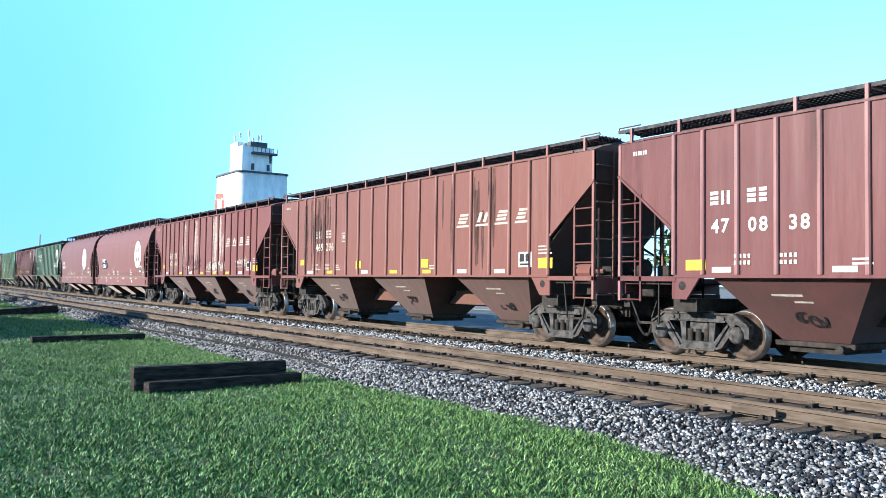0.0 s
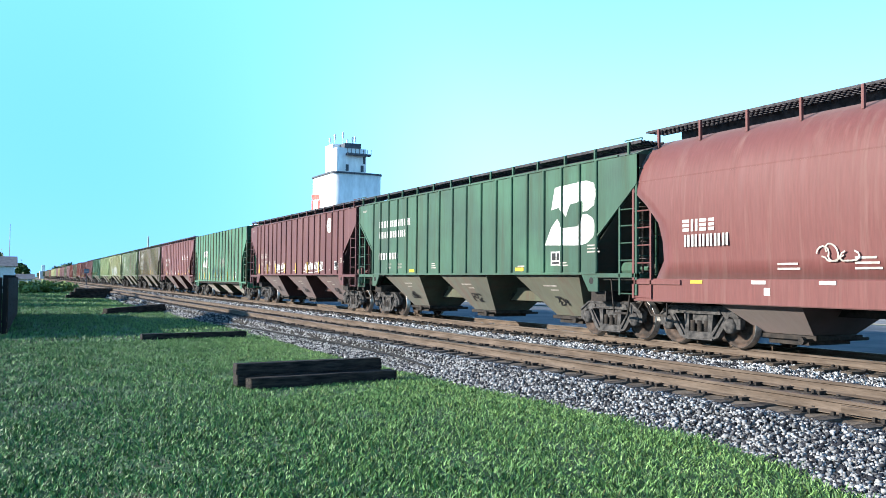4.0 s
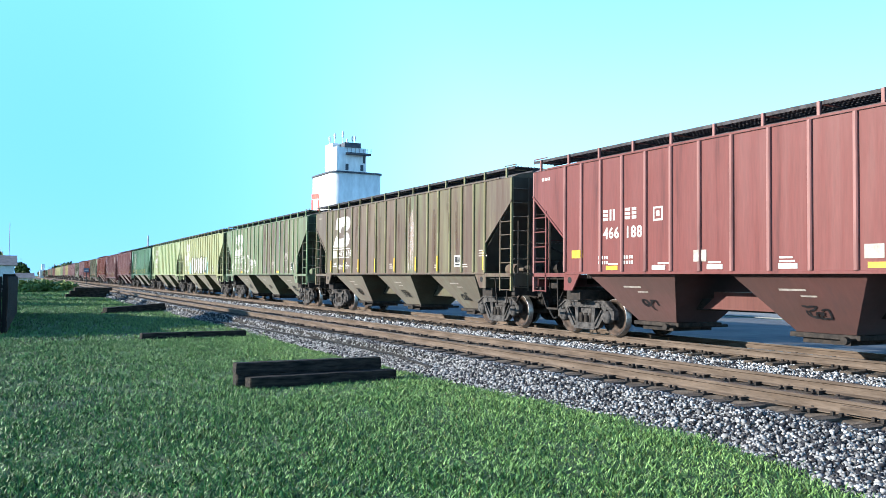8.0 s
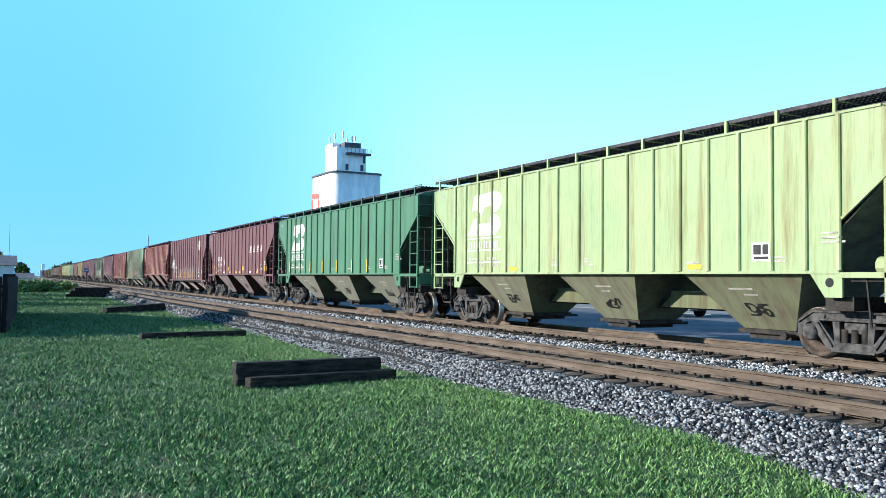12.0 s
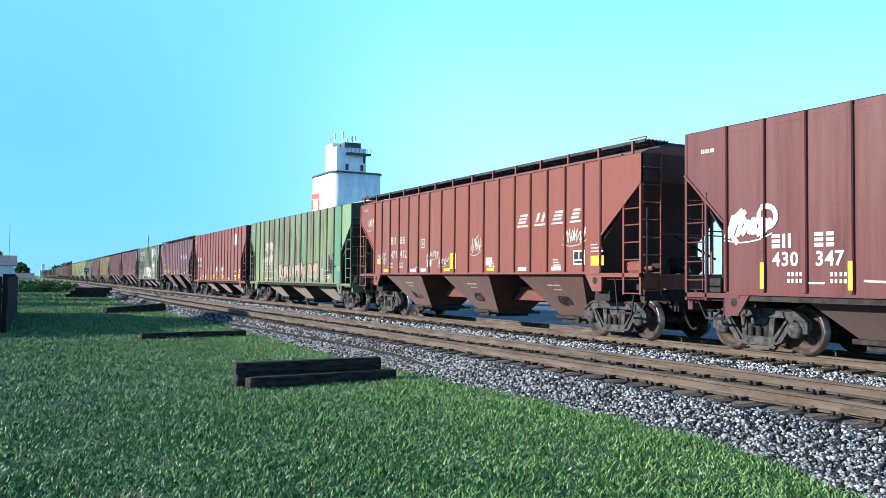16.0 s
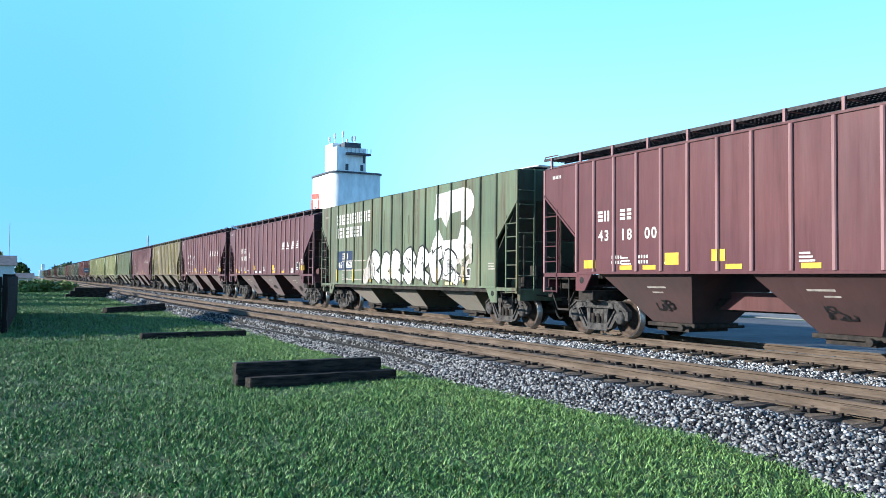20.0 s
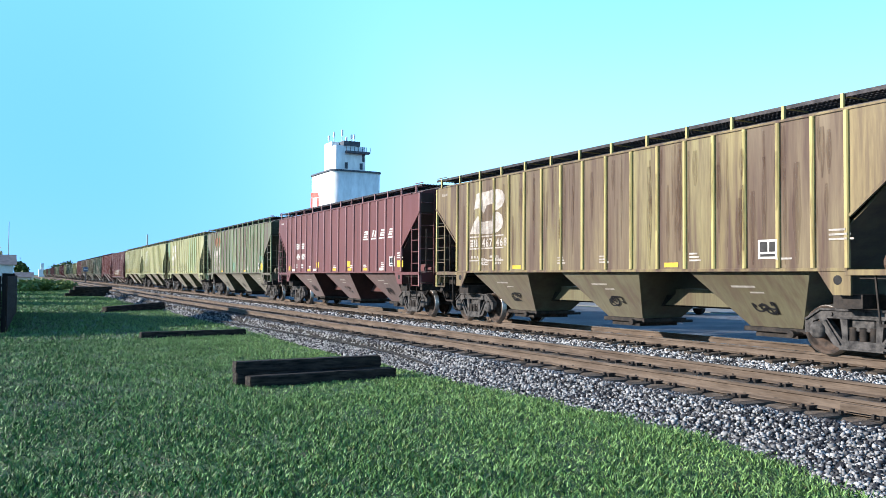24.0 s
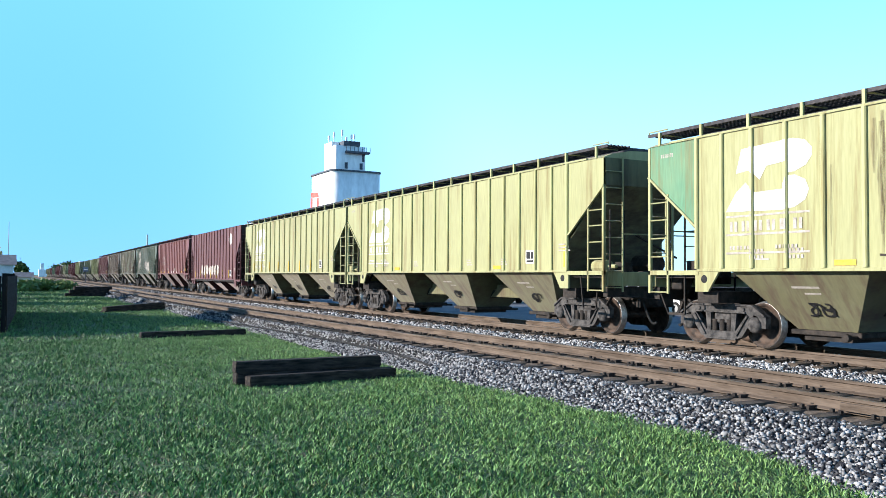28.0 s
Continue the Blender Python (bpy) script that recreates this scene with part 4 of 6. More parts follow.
def rounded_car():
    """A covered hopper with smooth bulging sides and a rounded roof."""
    paint = PAINT["clean"]
    root = thing("covered_hopper", "covered hopper", "rail car", group="cars of the train")
    prof = [(1.53, 1.42), (1.55, 1.8), (1.585, 2.2), (1.605, 2.6), (1.605, 3.0), (1.585, 3.35), (1.53, 3.65), (1.44, 3.9), (1.3, 4.12), (1.1, 4.3), (0.8, 4.44), (0.4, 4.51), (0.0, 4.53)]
    prof = [(y, 1.42 + (z - 1.42) * 1.045) for y, z in prof]

    def reach(z):
        if z >= 3.45:
            return HALF
        u = (3.45 - z) / 0.95
        if u < 1:
            return HALF - 1.08 * (1 - (1 - u) ** 1.4)
        return 7.35 - 0.06 * math.sin((z - 1.42) * 2.6) + (0.25 * max(0, (1.75 - z) / 0.33) ** 2)

    for side, name in ((-1, "tank_side"), (1, "far_tank_side")):
        bm = bmesh.new()
        rows = []
        for y, z in prof:
            r = reach(z)
            rows.append([bm.verts.new((-r + 2 * r * k / 44, side * y, z)) for k in range(45)])
        for a, b in zip(rows, rows[1:]):
            for k in range(44):
                bm.faces.new((a[k], a[k + 1], b[k + 1], b[k])).smooth = True
        bmesh.ops.recalc_face_normals(bm, faces=bm.faces[:])
        if (bm.faces[:][0].normal.y < 0) != (side < 0):
            bmesh.ops.reverse_faces(bm, faces=bm.faces[:])
        bmesh.ops.solidify(bm, geom=bm.faces[:], thickness=0.02)
        part(name, bm, paint, root)
    for z in (3.62, 3.76):
        y = 1.545 if z < 3.7 else 1.5
        part("side_seam", boxed(-8.3, 8.3, -y - 0.012, -y + 0.02, z - 0.015, z + 0.015), paint, root)
    for y in (-1, 1):
        part("side_sill", boxed(-8.43, 8.43, *sorted((y * 1.56, y * 1.47)), 0.92, 1.43, bevel=0.02), paint, root)
    for e in (-1, 1):
        bm = bmesh.new()
        v = [bm.verts.new((x, y, z)) for x, z in ((e * 8.38, 3.5), (e * 5.6, 1.2), (e * 8.4, 4.0), (e * 8.4, 4.5)) for y in (-1.5, 1.5)]
        for i in (4, 5):
            v[i].co.y *= 0.95
        for i in (6, 7):
            v[i].co.y *= 0.3
        bm.faces.new((v[0], v[1], v[3], v[2]))
        bm.faces.new((v[0], v[4], v[5], v[1]))
        bm.faces.new((v[4], v[6], v[7], v[5]))
        bmesh.ops.recalc_face_normals(bm, faces=bm.faces[:])
        bmesh.ops.solidify(bm, geom=bm.faces[:], thickness=0.03)
        part("slope_sheet", bm, paint, root)
    for y in (-0.85, 0.85):
        bm = bmesh.new()
        for k in range(5):
            yy = y - 0.26 + 0.13 * k
            box(bm, -8.5, 8.5, yy - 0.012, yy + 0.012, 4.8, 4.85)
        for k in range(114):
            x = -8.5 + 0.15 * k
            box(bm, x, x + 0.02, y - 0.26, y + 0.26, 4.81, 4.84)
        part("running_board", bm, GRATE, root, "dark steel grating walkway")
    for k in range(12):
        x = -8.0 + 16.0 * k / 11
        bm = bmesh.new()
        box(bm, x - 0.03, x + 0.03, -1.16, -1.1, 4.4, 4.84)
        part("board_support", bm, paint, root)
    part("hatch_cover", boxed(-7.9, 7.9, -0.55, 0.55, 4.6, 4.87, bevel=0.03), GRATE, root)
    for x in (-4.5, 0, 4.5):
        hopper_bay(root, x, 0.98, 1.15, GRIME, 0.36)
    part("centre_sill", boxed(-8.2, 8.2, -0.25, 0.25, 0.72, 0.98), GRIME, root)
    for o in root.children_recursive:
        for v in o.data.vertices:
            v.co.x *= HALF_C / HALF
    body = set(root.children_recursive)
    add_ends(root, 1.4, paint, 1.0, 3.5, 0.98)
    shift = HALF - HALF_C
    done = set()
    for o in root.children_recursive:
        if o in body:
            continue
        if o.name.startswith("hand_brake"):
            o.matrix_basis = pose(-8.56 + shift, 0.4, 2.1, 0, 0, 90)
        elif o.data.name not in done:
            done.add(o.data.name)
            for v in o.data.vertices:
                v.co.x -= shift if v.co.x > 0 else -shift
    add_trucks(root, 6.92 - shift)
    add_rigging(root, HALF_C, 6.92 - shift, 1.4)
    return root


# colours of the cars' paint
RED, REDBROWN, ORANGE, PURPLE, DARKRED = (0.13, 0.027, 0.024), (0.096, 0.02, 0.021), (0.18, 0.04, 0.025), (0.074, 0.016, 0.023), (0.08, 0.013, 0.015)
DKGREEN, GREEN, LTGREEN, LIME, OLIVE = (0.02, 0.06, 0.04), (0.035, 0.135, 0.07), (0.1, 0.165, 0.085), (0.3, 0.305, 0.148), (0.09, 0.075, 0.052)
YELLOWISH, OLIVEGREEN, PALEGREEN = (0.2, 0.15, 0.06), (0.105, 0.14, 0.075), (0.25, 0.335, 0.17)
# rib colours: the paler green and yellow cars keep more paint there than on the panels between
# reds: sun glint in the colour; 7, 17, 20: dark paint plus painted shadow
RIB_COLOUR = {10: (0.16, 0.28, 0.14), 23: (0.42, 0.37, 0.14), 25: (0.19, 0.28, 0.15), 26: (0.4, 0.4, 0.19), 27: (0.39, 0.4, 0.18), 11: (0.36, 0.37, 0.18), 12: (0.32, 0.42, 0.19),
              7: (0.03, 0.05, 0.04), 17: (0.045, 0.045, 0.04), 20: (0.04, 0.055, 0.04), 19: (0.26, 0.14, 0.145), 21: (0.26, 0.14, 0.14), 22: (0.24, 0.12, 0.12), 24: (0.28, 0.15, 0.15), 1: (0.26, 0.12, 0.1), 0: (0.26, 0.13, 0.13), 8: (0.26, 0.12, 0.11), 14: (0.2, 0.08, 0.08), 9: (0.13, 0.12, 0.06)}

# type, colour, paint, words on colour and state
CARS = [
    ("A", (0.094, 0.021, 0.024), "clean", "brown-red covered hopper with white stencils"),
    ("A", (0.145, 0.048, 0.036), "worn", "brown-red covered hopper with a slanted white emblem"),
    ("A", RED, "worn", "faded brown-red covered hopper with pale streaks"),
    ("C", (0.15, 0.043, 0.036), "worn", "smooth-sided red covered hopper with a white round emblem"),
    ("C", (0.125, 0.037, 0.034), "worn", "smooth-sided red covered hopper with a patched number board"),
    ("A", DKGREEN, "green", "dark green covered hopper with a white block emblem"),
    ("A", (0.08, 0.018, 0.02), "worn", "brown-red covered hopper with white scrawls"),
    ("B", (0.034, 0.15, 0.075), "green", "bright green covered hopper with dark ribs"),
    ("A", RED, "clean", "clean red covered hopper with a slanted white emblem"),
    ("A", OLIVE, "rusty", "brown-green covered hopper streaked with rust"),
    ("A", LTGREEN, "dusty", "grey-green covered hopper with a white block emblem"),
    ("A", (0.225, 0.265, 0.115), "lime", "yellow-green covered hopper with large white scrawls"),
    ("A", PALEGREEN, "lime", "pale green covered hopper with faded emblem"),
    ("A", GREEN, "green", "green covered hopper with a white block emblem"),
    ("A", REDBROWN, "clean", "brown-red covered hopper with yellow reflectors"),
    ("B", REDBROWN, "clean", "brown-red covered hopper with a small round emblem"),
    ("A", ORANGE, "worn", "orange-red covered hopper with scrawled tags"),
    ("B", LTGREEN, "dusty", "green covered hopper with brown rust panels"),
    ("B", ORANGE, "clean", "red covered hopper with a small round emblem"),
    ("A", PURPLE, "clean", "purple-brown covered hopper with white stencils"),
    ("B", (0.085, 0.13, 0.075), "dusty", "dark green covered hopper with a large white emblem"),
    ("A", PURPLE, "clean", "purple-brown covered hopper with a slanted white emblem"),
    ("A", DARKRED, "clean", "dark red covered hopper with white stencils"),
    ("A", YELLOWISH, "rusty", "yellow-brown covered hopper streaked with rust"),
    ("A", REDBROWN, "clean", "brown-red covered hopper with a slanted white emblem"),
    ("A", OLIVEGREEN, "rusty", "olive green covered hopper streaked with rust"),
    ("A", LIME, "lime", "yellow-green covered hopper with a green end panel"),
    ("A", LIME, "lime", "yellow-green covered hopper with rust streaks"),
    ("A", LIME, "lime", "yellow-green covered hopper with faded emblem"),
    ("B", DARKRED, "worn", "dark red covered hopper with scrawls"),
    ("A", RED, "worn", "dull red covered hopper with worn paint"),
    ("A", DKGREEN, "dusty", "dark green covered hopper with scrawls"),
    ("A", OLIVEGREEN, "rusty", "olive green covered hopper streaked brown"),
    ("A", OLIVE, "rusty", "brown-green covered hopper with rust"),
    ("A", DARKRED, "worn", "dark red covered hopper with worn paint"),
]
FAR_COLOURS = (LIME, OLIVEGREEN, DKGREEN, LIME, REDBROWN, RED, LTGREEN, LIME, OLIVE, REDBROWN, RED, PURPLE, LTGREEN, GREEN, RED, REDBROWN, LIME, OLIVE)
PAINTED = ("side_panel", "rib", "end_gusset", "gusset_edge", "slope_sheet", "jacking_bracket", "far_side", "side_sill", "roof", "eave_strip",
           "board_support", "roof_grab_iron", "hopper_bay", "sill_hood", "end_platform", "corner_post", "side_ladder", "rung", "end_ladder", "grab_iron",
           "panel_seam", "brake_cylinder", "tank_side", "far_tank_side", "side_seam", "near_side")


def far_car(kind):
    """A hopper that stays far off: the same shape in fewer parts."""
    s = SPEC_A if kind == "A" else SPEC_B
    root = thing("covered_hopper", "covered hopper", "rail car", group="cars of the train")
    z0, z1, inner, n = s["z0"], s["z1"], s["inner"], s["panels"]
    for y, name in ((-1.58, "near_side"), (1.53, "far_side")):
        bm = bmesh.new()
        slab(bm, [(-inner, z0), (inner, z0), (inner, s["cut_lo"]), (HALF, s["cut_hi"]), (HALF, z1), (-HALF, z1), (-HALF, s["cut_hi"]), (-inner, s["cut_lo"])], y, y + 0.05)
        if y < 0:
            for i in range(n + 1):
                x = -inner + 2 * inner * i / n
                box(bm, x - 0.05, x + 0.05, -1.64, -1.582, z0, z1)
        part(name, bm, PAINT["clean"], root)
    for e in (-1, 1):
        bm = bmesh.new()
        v = [bm.verts.new((x, y, z)) for x, z in ((e * HALF, s["cut_hi"]), (e * (inner - 0.85), z0), (e * HALF, z1)) for y in (-1.53, 1.53)]
        bm.faces.new((v[0], v[1], v[3], v[2]))
        bm.faces.new((v[0], v[4], v[5], v[1]))
        bmesh.ops.recalc_face_normals(bm, faces=bm.faces[:])
        bmesh.ops.solidify(bm, geom=bm.faces[:], thickness=0.03)
        part("slope_sheet", bm, PAINT["clean"], root)
    add_roof(root, z1, PAINT["clean"], False, n)
    for x in s["bays"]:
        hopper_bay(root, x, z0, s["bay_half"], PAINT["clean"], s["bay_bottom"])
    part("centre_sill", boxed(-8.5, 8.5, -0.25, 0.25, 0.72, 0.98), GRIME, root)
    for tx in (-6.92, 6.92):
        bm = bmesh.new()
        for s2 in (-1, 1):
            box(bm, -1.1, 1.1, *sorted((s2 * 0.93, s2 * 1.07)), 0.5, 0.8)
            for dx in (-0.89, 0.89):
                rod(bm, (dx, s2 * 0.68, WHEEL_R), (dx, s2 * 0.82, WHEEL_R), WHEEL_R, 14)
        truck = part("truck", bm, GRIME, root)
        truck.matrix_basis = pose(tx, 0, 0)
    return root


def clip(o, axis_at, keep_above):
    """The part of an outline on one side of an upright line."""
    out = []
    for p, q in zip(o, o[1:] + o[:1]):
        a, b = (p[0] - axis_at, q[0] - axis_at) if keep_above else (axis_at - p[0], axis_at - q[0])
        if a >= 0:
            out.append(p)
        if (a < 0) != (b < 0):
            u = a / (a - b)
            out.append((p[0] + (q[0] - p[0]) * u, p[1] + (q[1] - p[1]) * u))
    return out


RIBS = {s["panels"]: rib_places(s) for s in (SPEC_A, SPEC_B)}


def plate(car, name, shapes, material, lift=0.0, label="", y=-1.586, gap=0.0003, panels=0):
    """Flat paint marks on the near side: outlines in x and z; on ribbed cars also over the faces of the ribs."""
    bm = bmesh.new()
    layers = [(0.0, shapes)]
    if panels:
        y, lift = -1.586, max(lift, -0.002)
        for x in RIBS[panels]:
            over = []
            for o in shapes:
                if max(p[0] for p in o) > x - 0.028 and min(p[0] for p in o) < x + 0.028:
                    c = clip(clip(list(o), x - 0.028, True), x + 0.028, False)
                    if len(c) > 2:
                        over.append(c)
                        continue
                over.append(None)
            layers.append((0.052, over))
    for dy, outlines in layers:
        for i, o in enumerate(outlines):
            if o:
                bm.faces.new([bm.verts.new((x, -gap * i - dy, z)) for x, z in o])
    bmesh.ops.recalc_face_normals(bm, faces=bm.faces[:])
    for f in bm.faces:
        if f.normal.y > 0:
            f.normal_flip()
    bmesh.ops.triangulate(bm, faces=bm.faces[:])
    ob = part(name, bm, material, car, label)
    ob.matrix_basis = pose(0, y - lift, 0)
    return ob


def rect(x, z, w, h, slant=0.0):
    return [(x, z), (x + w, z), (x + w + slant, z + h), (x + slant, z + h)]


def disc(x, z, r, n=28):
    return [(x + r * math.cos(k * math.tau / n), z + r * math.sin(k * math.tau / n)) for k in range(n)]


def block_emblem(x, z, w, h):
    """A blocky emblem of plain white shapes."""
    upper = ((0.2, 0.96), (0.8, 1.0), (0.93, 0.95), (1.0, 0.84), (1.0, 0.72), (0.94, 0.6), (0.82, 0.53), (0.74, 0.52), (0.74, 0.69), (0.5, 0.66), (0.42, 0.47), (0.3, 0.63), (0.13, 0.6))
    lower = ((0.0, 0.03), (0.13, 0.31), (0.25, 0.45), (0.36, 0.29), (0.68, 0.3), (0.74, 0.48), (0.82, 0.48), (0.93, 0.4), (0.97, 0.26), (0.93, 0.12), (0.82, 0.03), (0.7, 0.0))
    return [[(x + a * w, z + b * h) for a, b in o] for o in (upper, lower)]


def bars(x, z, n, w, h, gap, slant=0.0):
    """Writing as plain upright bars, two to a sign."""
    out = []
    for i in range(n):
        a = x + i * (w + gap)
        out += [rect(a, z, w * 0.36, h, slant), rect(a + w * 0.6, z, w * 0.36, h, slant)]
    return out


def digits(text, x, z, h, pitch):
    """Painted digits from x onwards, one every 'pitch'."""
    out = []
    for n, ch in enumerate(text):
        tris, w = DIGITS[ch]
        dx = x + n * pitch + (pitch - w * h) / 2
        out += [[(dx + a * h, z + b * h) for a, b in t] for t in tris]
    return out


def mark_blocks(x, z, h, w, kinds, slant=0.0):
    """A lettered mark as plain blocks: paired uprights or stacked bars, one set to a sign."""
    out = []
    for n, c in enumerate(kinds):
        a = x + n * w * 1.28
        if c == "u":
            out += [rect(a, z, w * 0.33, h, slant), rect(a + w * 0.64, z, w * 0.33, h, slant)]
        else:
            for u0, u1 in ((0.0, 0.27), (0.38, 0.62), (0.74, 1.0)):
                out.append(rect(a + slant * u0, z + h * u0, w * (0.95 if c == "s" else 0.8), h * (u1 - u0), slant * (u1 - u0)))
    return out


# each car's number: digit groups, where the first begins, step to the next, height of the mark's and the number's foot
NUMBERS = {0: (("47", "08", "38"), -6.04, 0.79, 2.86, 2.34), 1: (("469", "296"), -5.36, 0.79, 2.83, 2.39), 2: (("471", "489"), -5.36, 0.79, 2.42, 2.01), 6: (("46", "77", "61"), -6.05, 0.79, 2.45, 2.05),
           8: (("466", "188"), -5.36, 0.79, 2.79, 2.36), 14: (("467", "564"), -5.36, 0.79, 2.43, 2.07), 15: (("430", "347"), -5.85, 0.93, 2.0, 1.66), 16: (("471", "412"), -5.36, 0.79, 2.62, 2.11),
           18: (("430", "578"), -6.76, 0.92, 2.52, 2.08), 19: (("43", "18", "00"), -6.06, 0.82, 2.78, 2.31), 22: (("46", "87", "43"), -5.28, 0.8, 2.81, 2.31), 24: (("434", "809"), -5.36, 0.79, 2.68, 2.17)}
PLATED = {7: ("460", "661"), 9: ("472", "478"), 10: ("445", "853"), 11: ("468", "900"), 17: ("446", "586"), 23: ("467", "468"), 25: ("449", "237")}


def red_number(k, car, y, white, n_panels):
    """The white mark and number of a red car."""
    groups, x, step, zm, zn = NUMBERS[k]
    n = len(groups[0])
    h = 0.26 if n == 3 else 0.25
    shapes = mark_blocks(x, zm, h, 0.19, "su") + mark_blocks(x + step, zm, h, 0.19, "sf")
    plate(car, "stencil_mark", shapes, white, 0, "white reporting mark as plain blocks", y, panels=n_panels)
    shapes = [t for i, g in enumerate(groups) for t in digits(g, x + i * step, zn, h + 0.01, 0.2 if n == 3 else 0.22)]
    plate(car, "painted_number", shapes, white, 0.003, "white painted number", y, gap=0.0, panels=n_panels)


def ribbon(pts, t):
    """A fat stroke with rounded ends along a curved line."""
    left, right = [], []
    for i, p in enumerate(pts):
        a, b = Vector(pts[max(0, i - 1)]), Vector(pts[min(len(pts) - 1, i + 1)])
        d = (b - a).normalized()
        m = Vector((-d.y, d.x)) * t / 2 * (0.62 if i in (0, len(pts) - 1) else 1.0)
        e = d * t * (-0.38 if i == 0 else 0.38 if i == len(pts) - 1 else 0.0)
        left.append(tuple(Vector(p) + m + e))
        right.append(tuple(Vector(p) - m + e))
    return left + right[::-1]


STROKES = (((0.1, 0.2), (0.5, 0.0), (0.9, 0.35), (0.45, 0.55), (0.1, 0.8), (0.6, 1.0), (0.95, 0.75)), ((0.0, 0.9), (0.35, 0.1), (0.75, 0.35), (0.4, 0.75), (0.95, 0.95)),
           ((0.05, 0.1), (0.3, 0.95), (0.85, 0.7), (0.25, 0.35), (1.0, 0.0)), ((0.9, 1.0), (0.15, 0.7), (0.8, 0.4), (0.1, 0.05), (1.0, 0.0)),
           ((0.0, 0.5), (0.5, 1.0), (1.0, 0.5), (0.5, 0.0), (0.1, 0.35), (0.6, 0.65)))


def bend_line(pts, cuts=5):
    """A smooth line through the given points."""
    p = [Vector(q) for q in (pts[0], *pts, pts[-1])]
    out = []
    for a, b, c, d in zip(p, p[1:], p[2:], p[3:]):
        for k in range(cuts):
            u = k / cuts
            out.append(tuple(0.5 * (2 * b + (c - a) * u + (2 * a - 5 * b + 4 * c - d) * u * u + (3 * b - 3 * c + d - a) * u ** 3)))
    return out + [tuple(p[-1])]


def scrawl(rnd, x, z, w, h, n, edge=0.09, weight=0.3):
    """A row of fat bubble strokes that lap over each other, of no meaning, and their wider outline."""
    fat, outline = [], []
    cell = w / n
    for i in range(n):
        shape = STROKES[(i * 5 + rnd.randint(0, 2)) % len(STROKES)]
        hh, lean = h * rnd.uniform(0.82, 1.0), rnd.uniform(-0.1, 0.14) * cell
        t = min(weight * h, 1.13 * weight * cell)
        pts = bend_line([(x + cell * (i + 0.12 + 0.8 * a) + lean * b, z + t * 0.5 + (hh - t) * b) for a, b in shape])
        fat.append((pts, t))
        outline.append((pts, t + edge))
    join = lambda runs: [[p, q, r, s] for pts, t in runs for p, q, r, s in band(pts, t)]
    return join(fat), join(outline)


def tag(rnd, x, z, w, h, weight=0.1):
    """A quick tag: one looping line of no meaning, doubled back on itself, with dashes and a long underline."""
    n = max(5, round((4.5 if h < 0.7 else 2.6) * w / h))
    loops = []
    for i in range(n):
        c = x + w * (i + 0.5) / n
        loops += [(c - 0.22 * h * rnd.random(), z + h * rnd.uniform(0.2, 0.4)), (c + 0.12 * h, z + h * rnd.uniform(0.65, 1.0)), (c + 0.25 * h * rnd.random(), z + h * rnd.uniform(0.4, 0.6))]
    runs = [(bend_line(loops, 4), weight * h * 0.75)]
    runs.append((bend_line([(x - 0.05 * w, z + 0.12 * h), (x + 0.3 * w, z + 0.02 * h), (x + 0.75 * w, z + 0.1 * h), (x + 1.06 * w, z + 0.3 * h)]), 0.05 * h))
    for i in range(3):
        a, b = x + w * rnd.random(), z + h * rnd.uniform(0.3, 0.9)
        runs.append(([(a, b), (a + h * rnd.uniform(0.15, 0.4), b + h * rnd.uniform(-0.35, 0.35))], weight * h * 0.8))
    return [list(q) for pts, t in runs for q in band(pts, t)]


def band(pts, t):
    """Quads along a line of width t, each lapping a little over the next."""
    for p, q in zip(pts, pts[1:]):
        d = Vector((q[0] - p[0], q[1] - p[1]))
        if d.length < 1e-4:
            continue
        d.normalize()
        m, e = Vector((-d.y, d.x)) * t / 2, d * t * 0.22
        a, b = Vector(p) - e, Vector(q) + e
        yield tuple(a + m), tuple(b + m), tuple(b - m), tuple(a - m)


def strokes(rnd, x, z, w, h, n, t=0.035):
    """Thin curling spray lines."""
    out = []
    for i in range(n):
        px, pz, a = x + w * (i + rnd.random()) / n, z + h * rnd.uniform(0.2, 0.8), rnd.uniform(0, 6.28)
        turn = rnd.uniform(-0.5, 0.5)
        for s in range(16):
            if s % 5 == 0:
                turn = rnd.choice((-1, 1)) * rnd.uniform(0.25, 0.75)
            a += turn
            step = min(0.2 * h, 0.11) * rnd.uniform(0.7, 1.2)
            qx, qz = min(x + w, max(x, px + math.cos(a) * step)), min(z + h, max(z, pz + math.sin(a) * step))
            d = Vector((qx - px, qz - pz))
            if d.length > 0.02:
                m = Vector((-d.y, d.x)).normalized() * t / 2
                e = d.normalized() * t * 0.3
                out.append([(px + m.x - e.x, pz + m.y - e.y), (qx + m.x + e.x, qz + m.y + e.y), (qx - m.x + e.x, qz - m.y + e.y), (px - m.x - e.x, pz - m.y - e.y)])
            px, pz = qx, qz
    return out


STRIPS = {}


def strip_mesh(w, h):
    """A thin reflector plate, shared by all of its size."""
    if (w, h) not in STRIPS:
        STRIPS[w, h] = mesh_of(boxed(-w / 2, w / 2, -0.003, 0.003, -h / 2, h / 2), "reflector_strip")
    return STRIPS[w, h]


def reflector(car, x, z, w, h, y, material=None):
    o = part("reflector_strip", strip_mesh(w, h), material or YELLOW, car)
    o.matrix_basis = pose(x + w / 2, y - 0.004, z + h / 2)


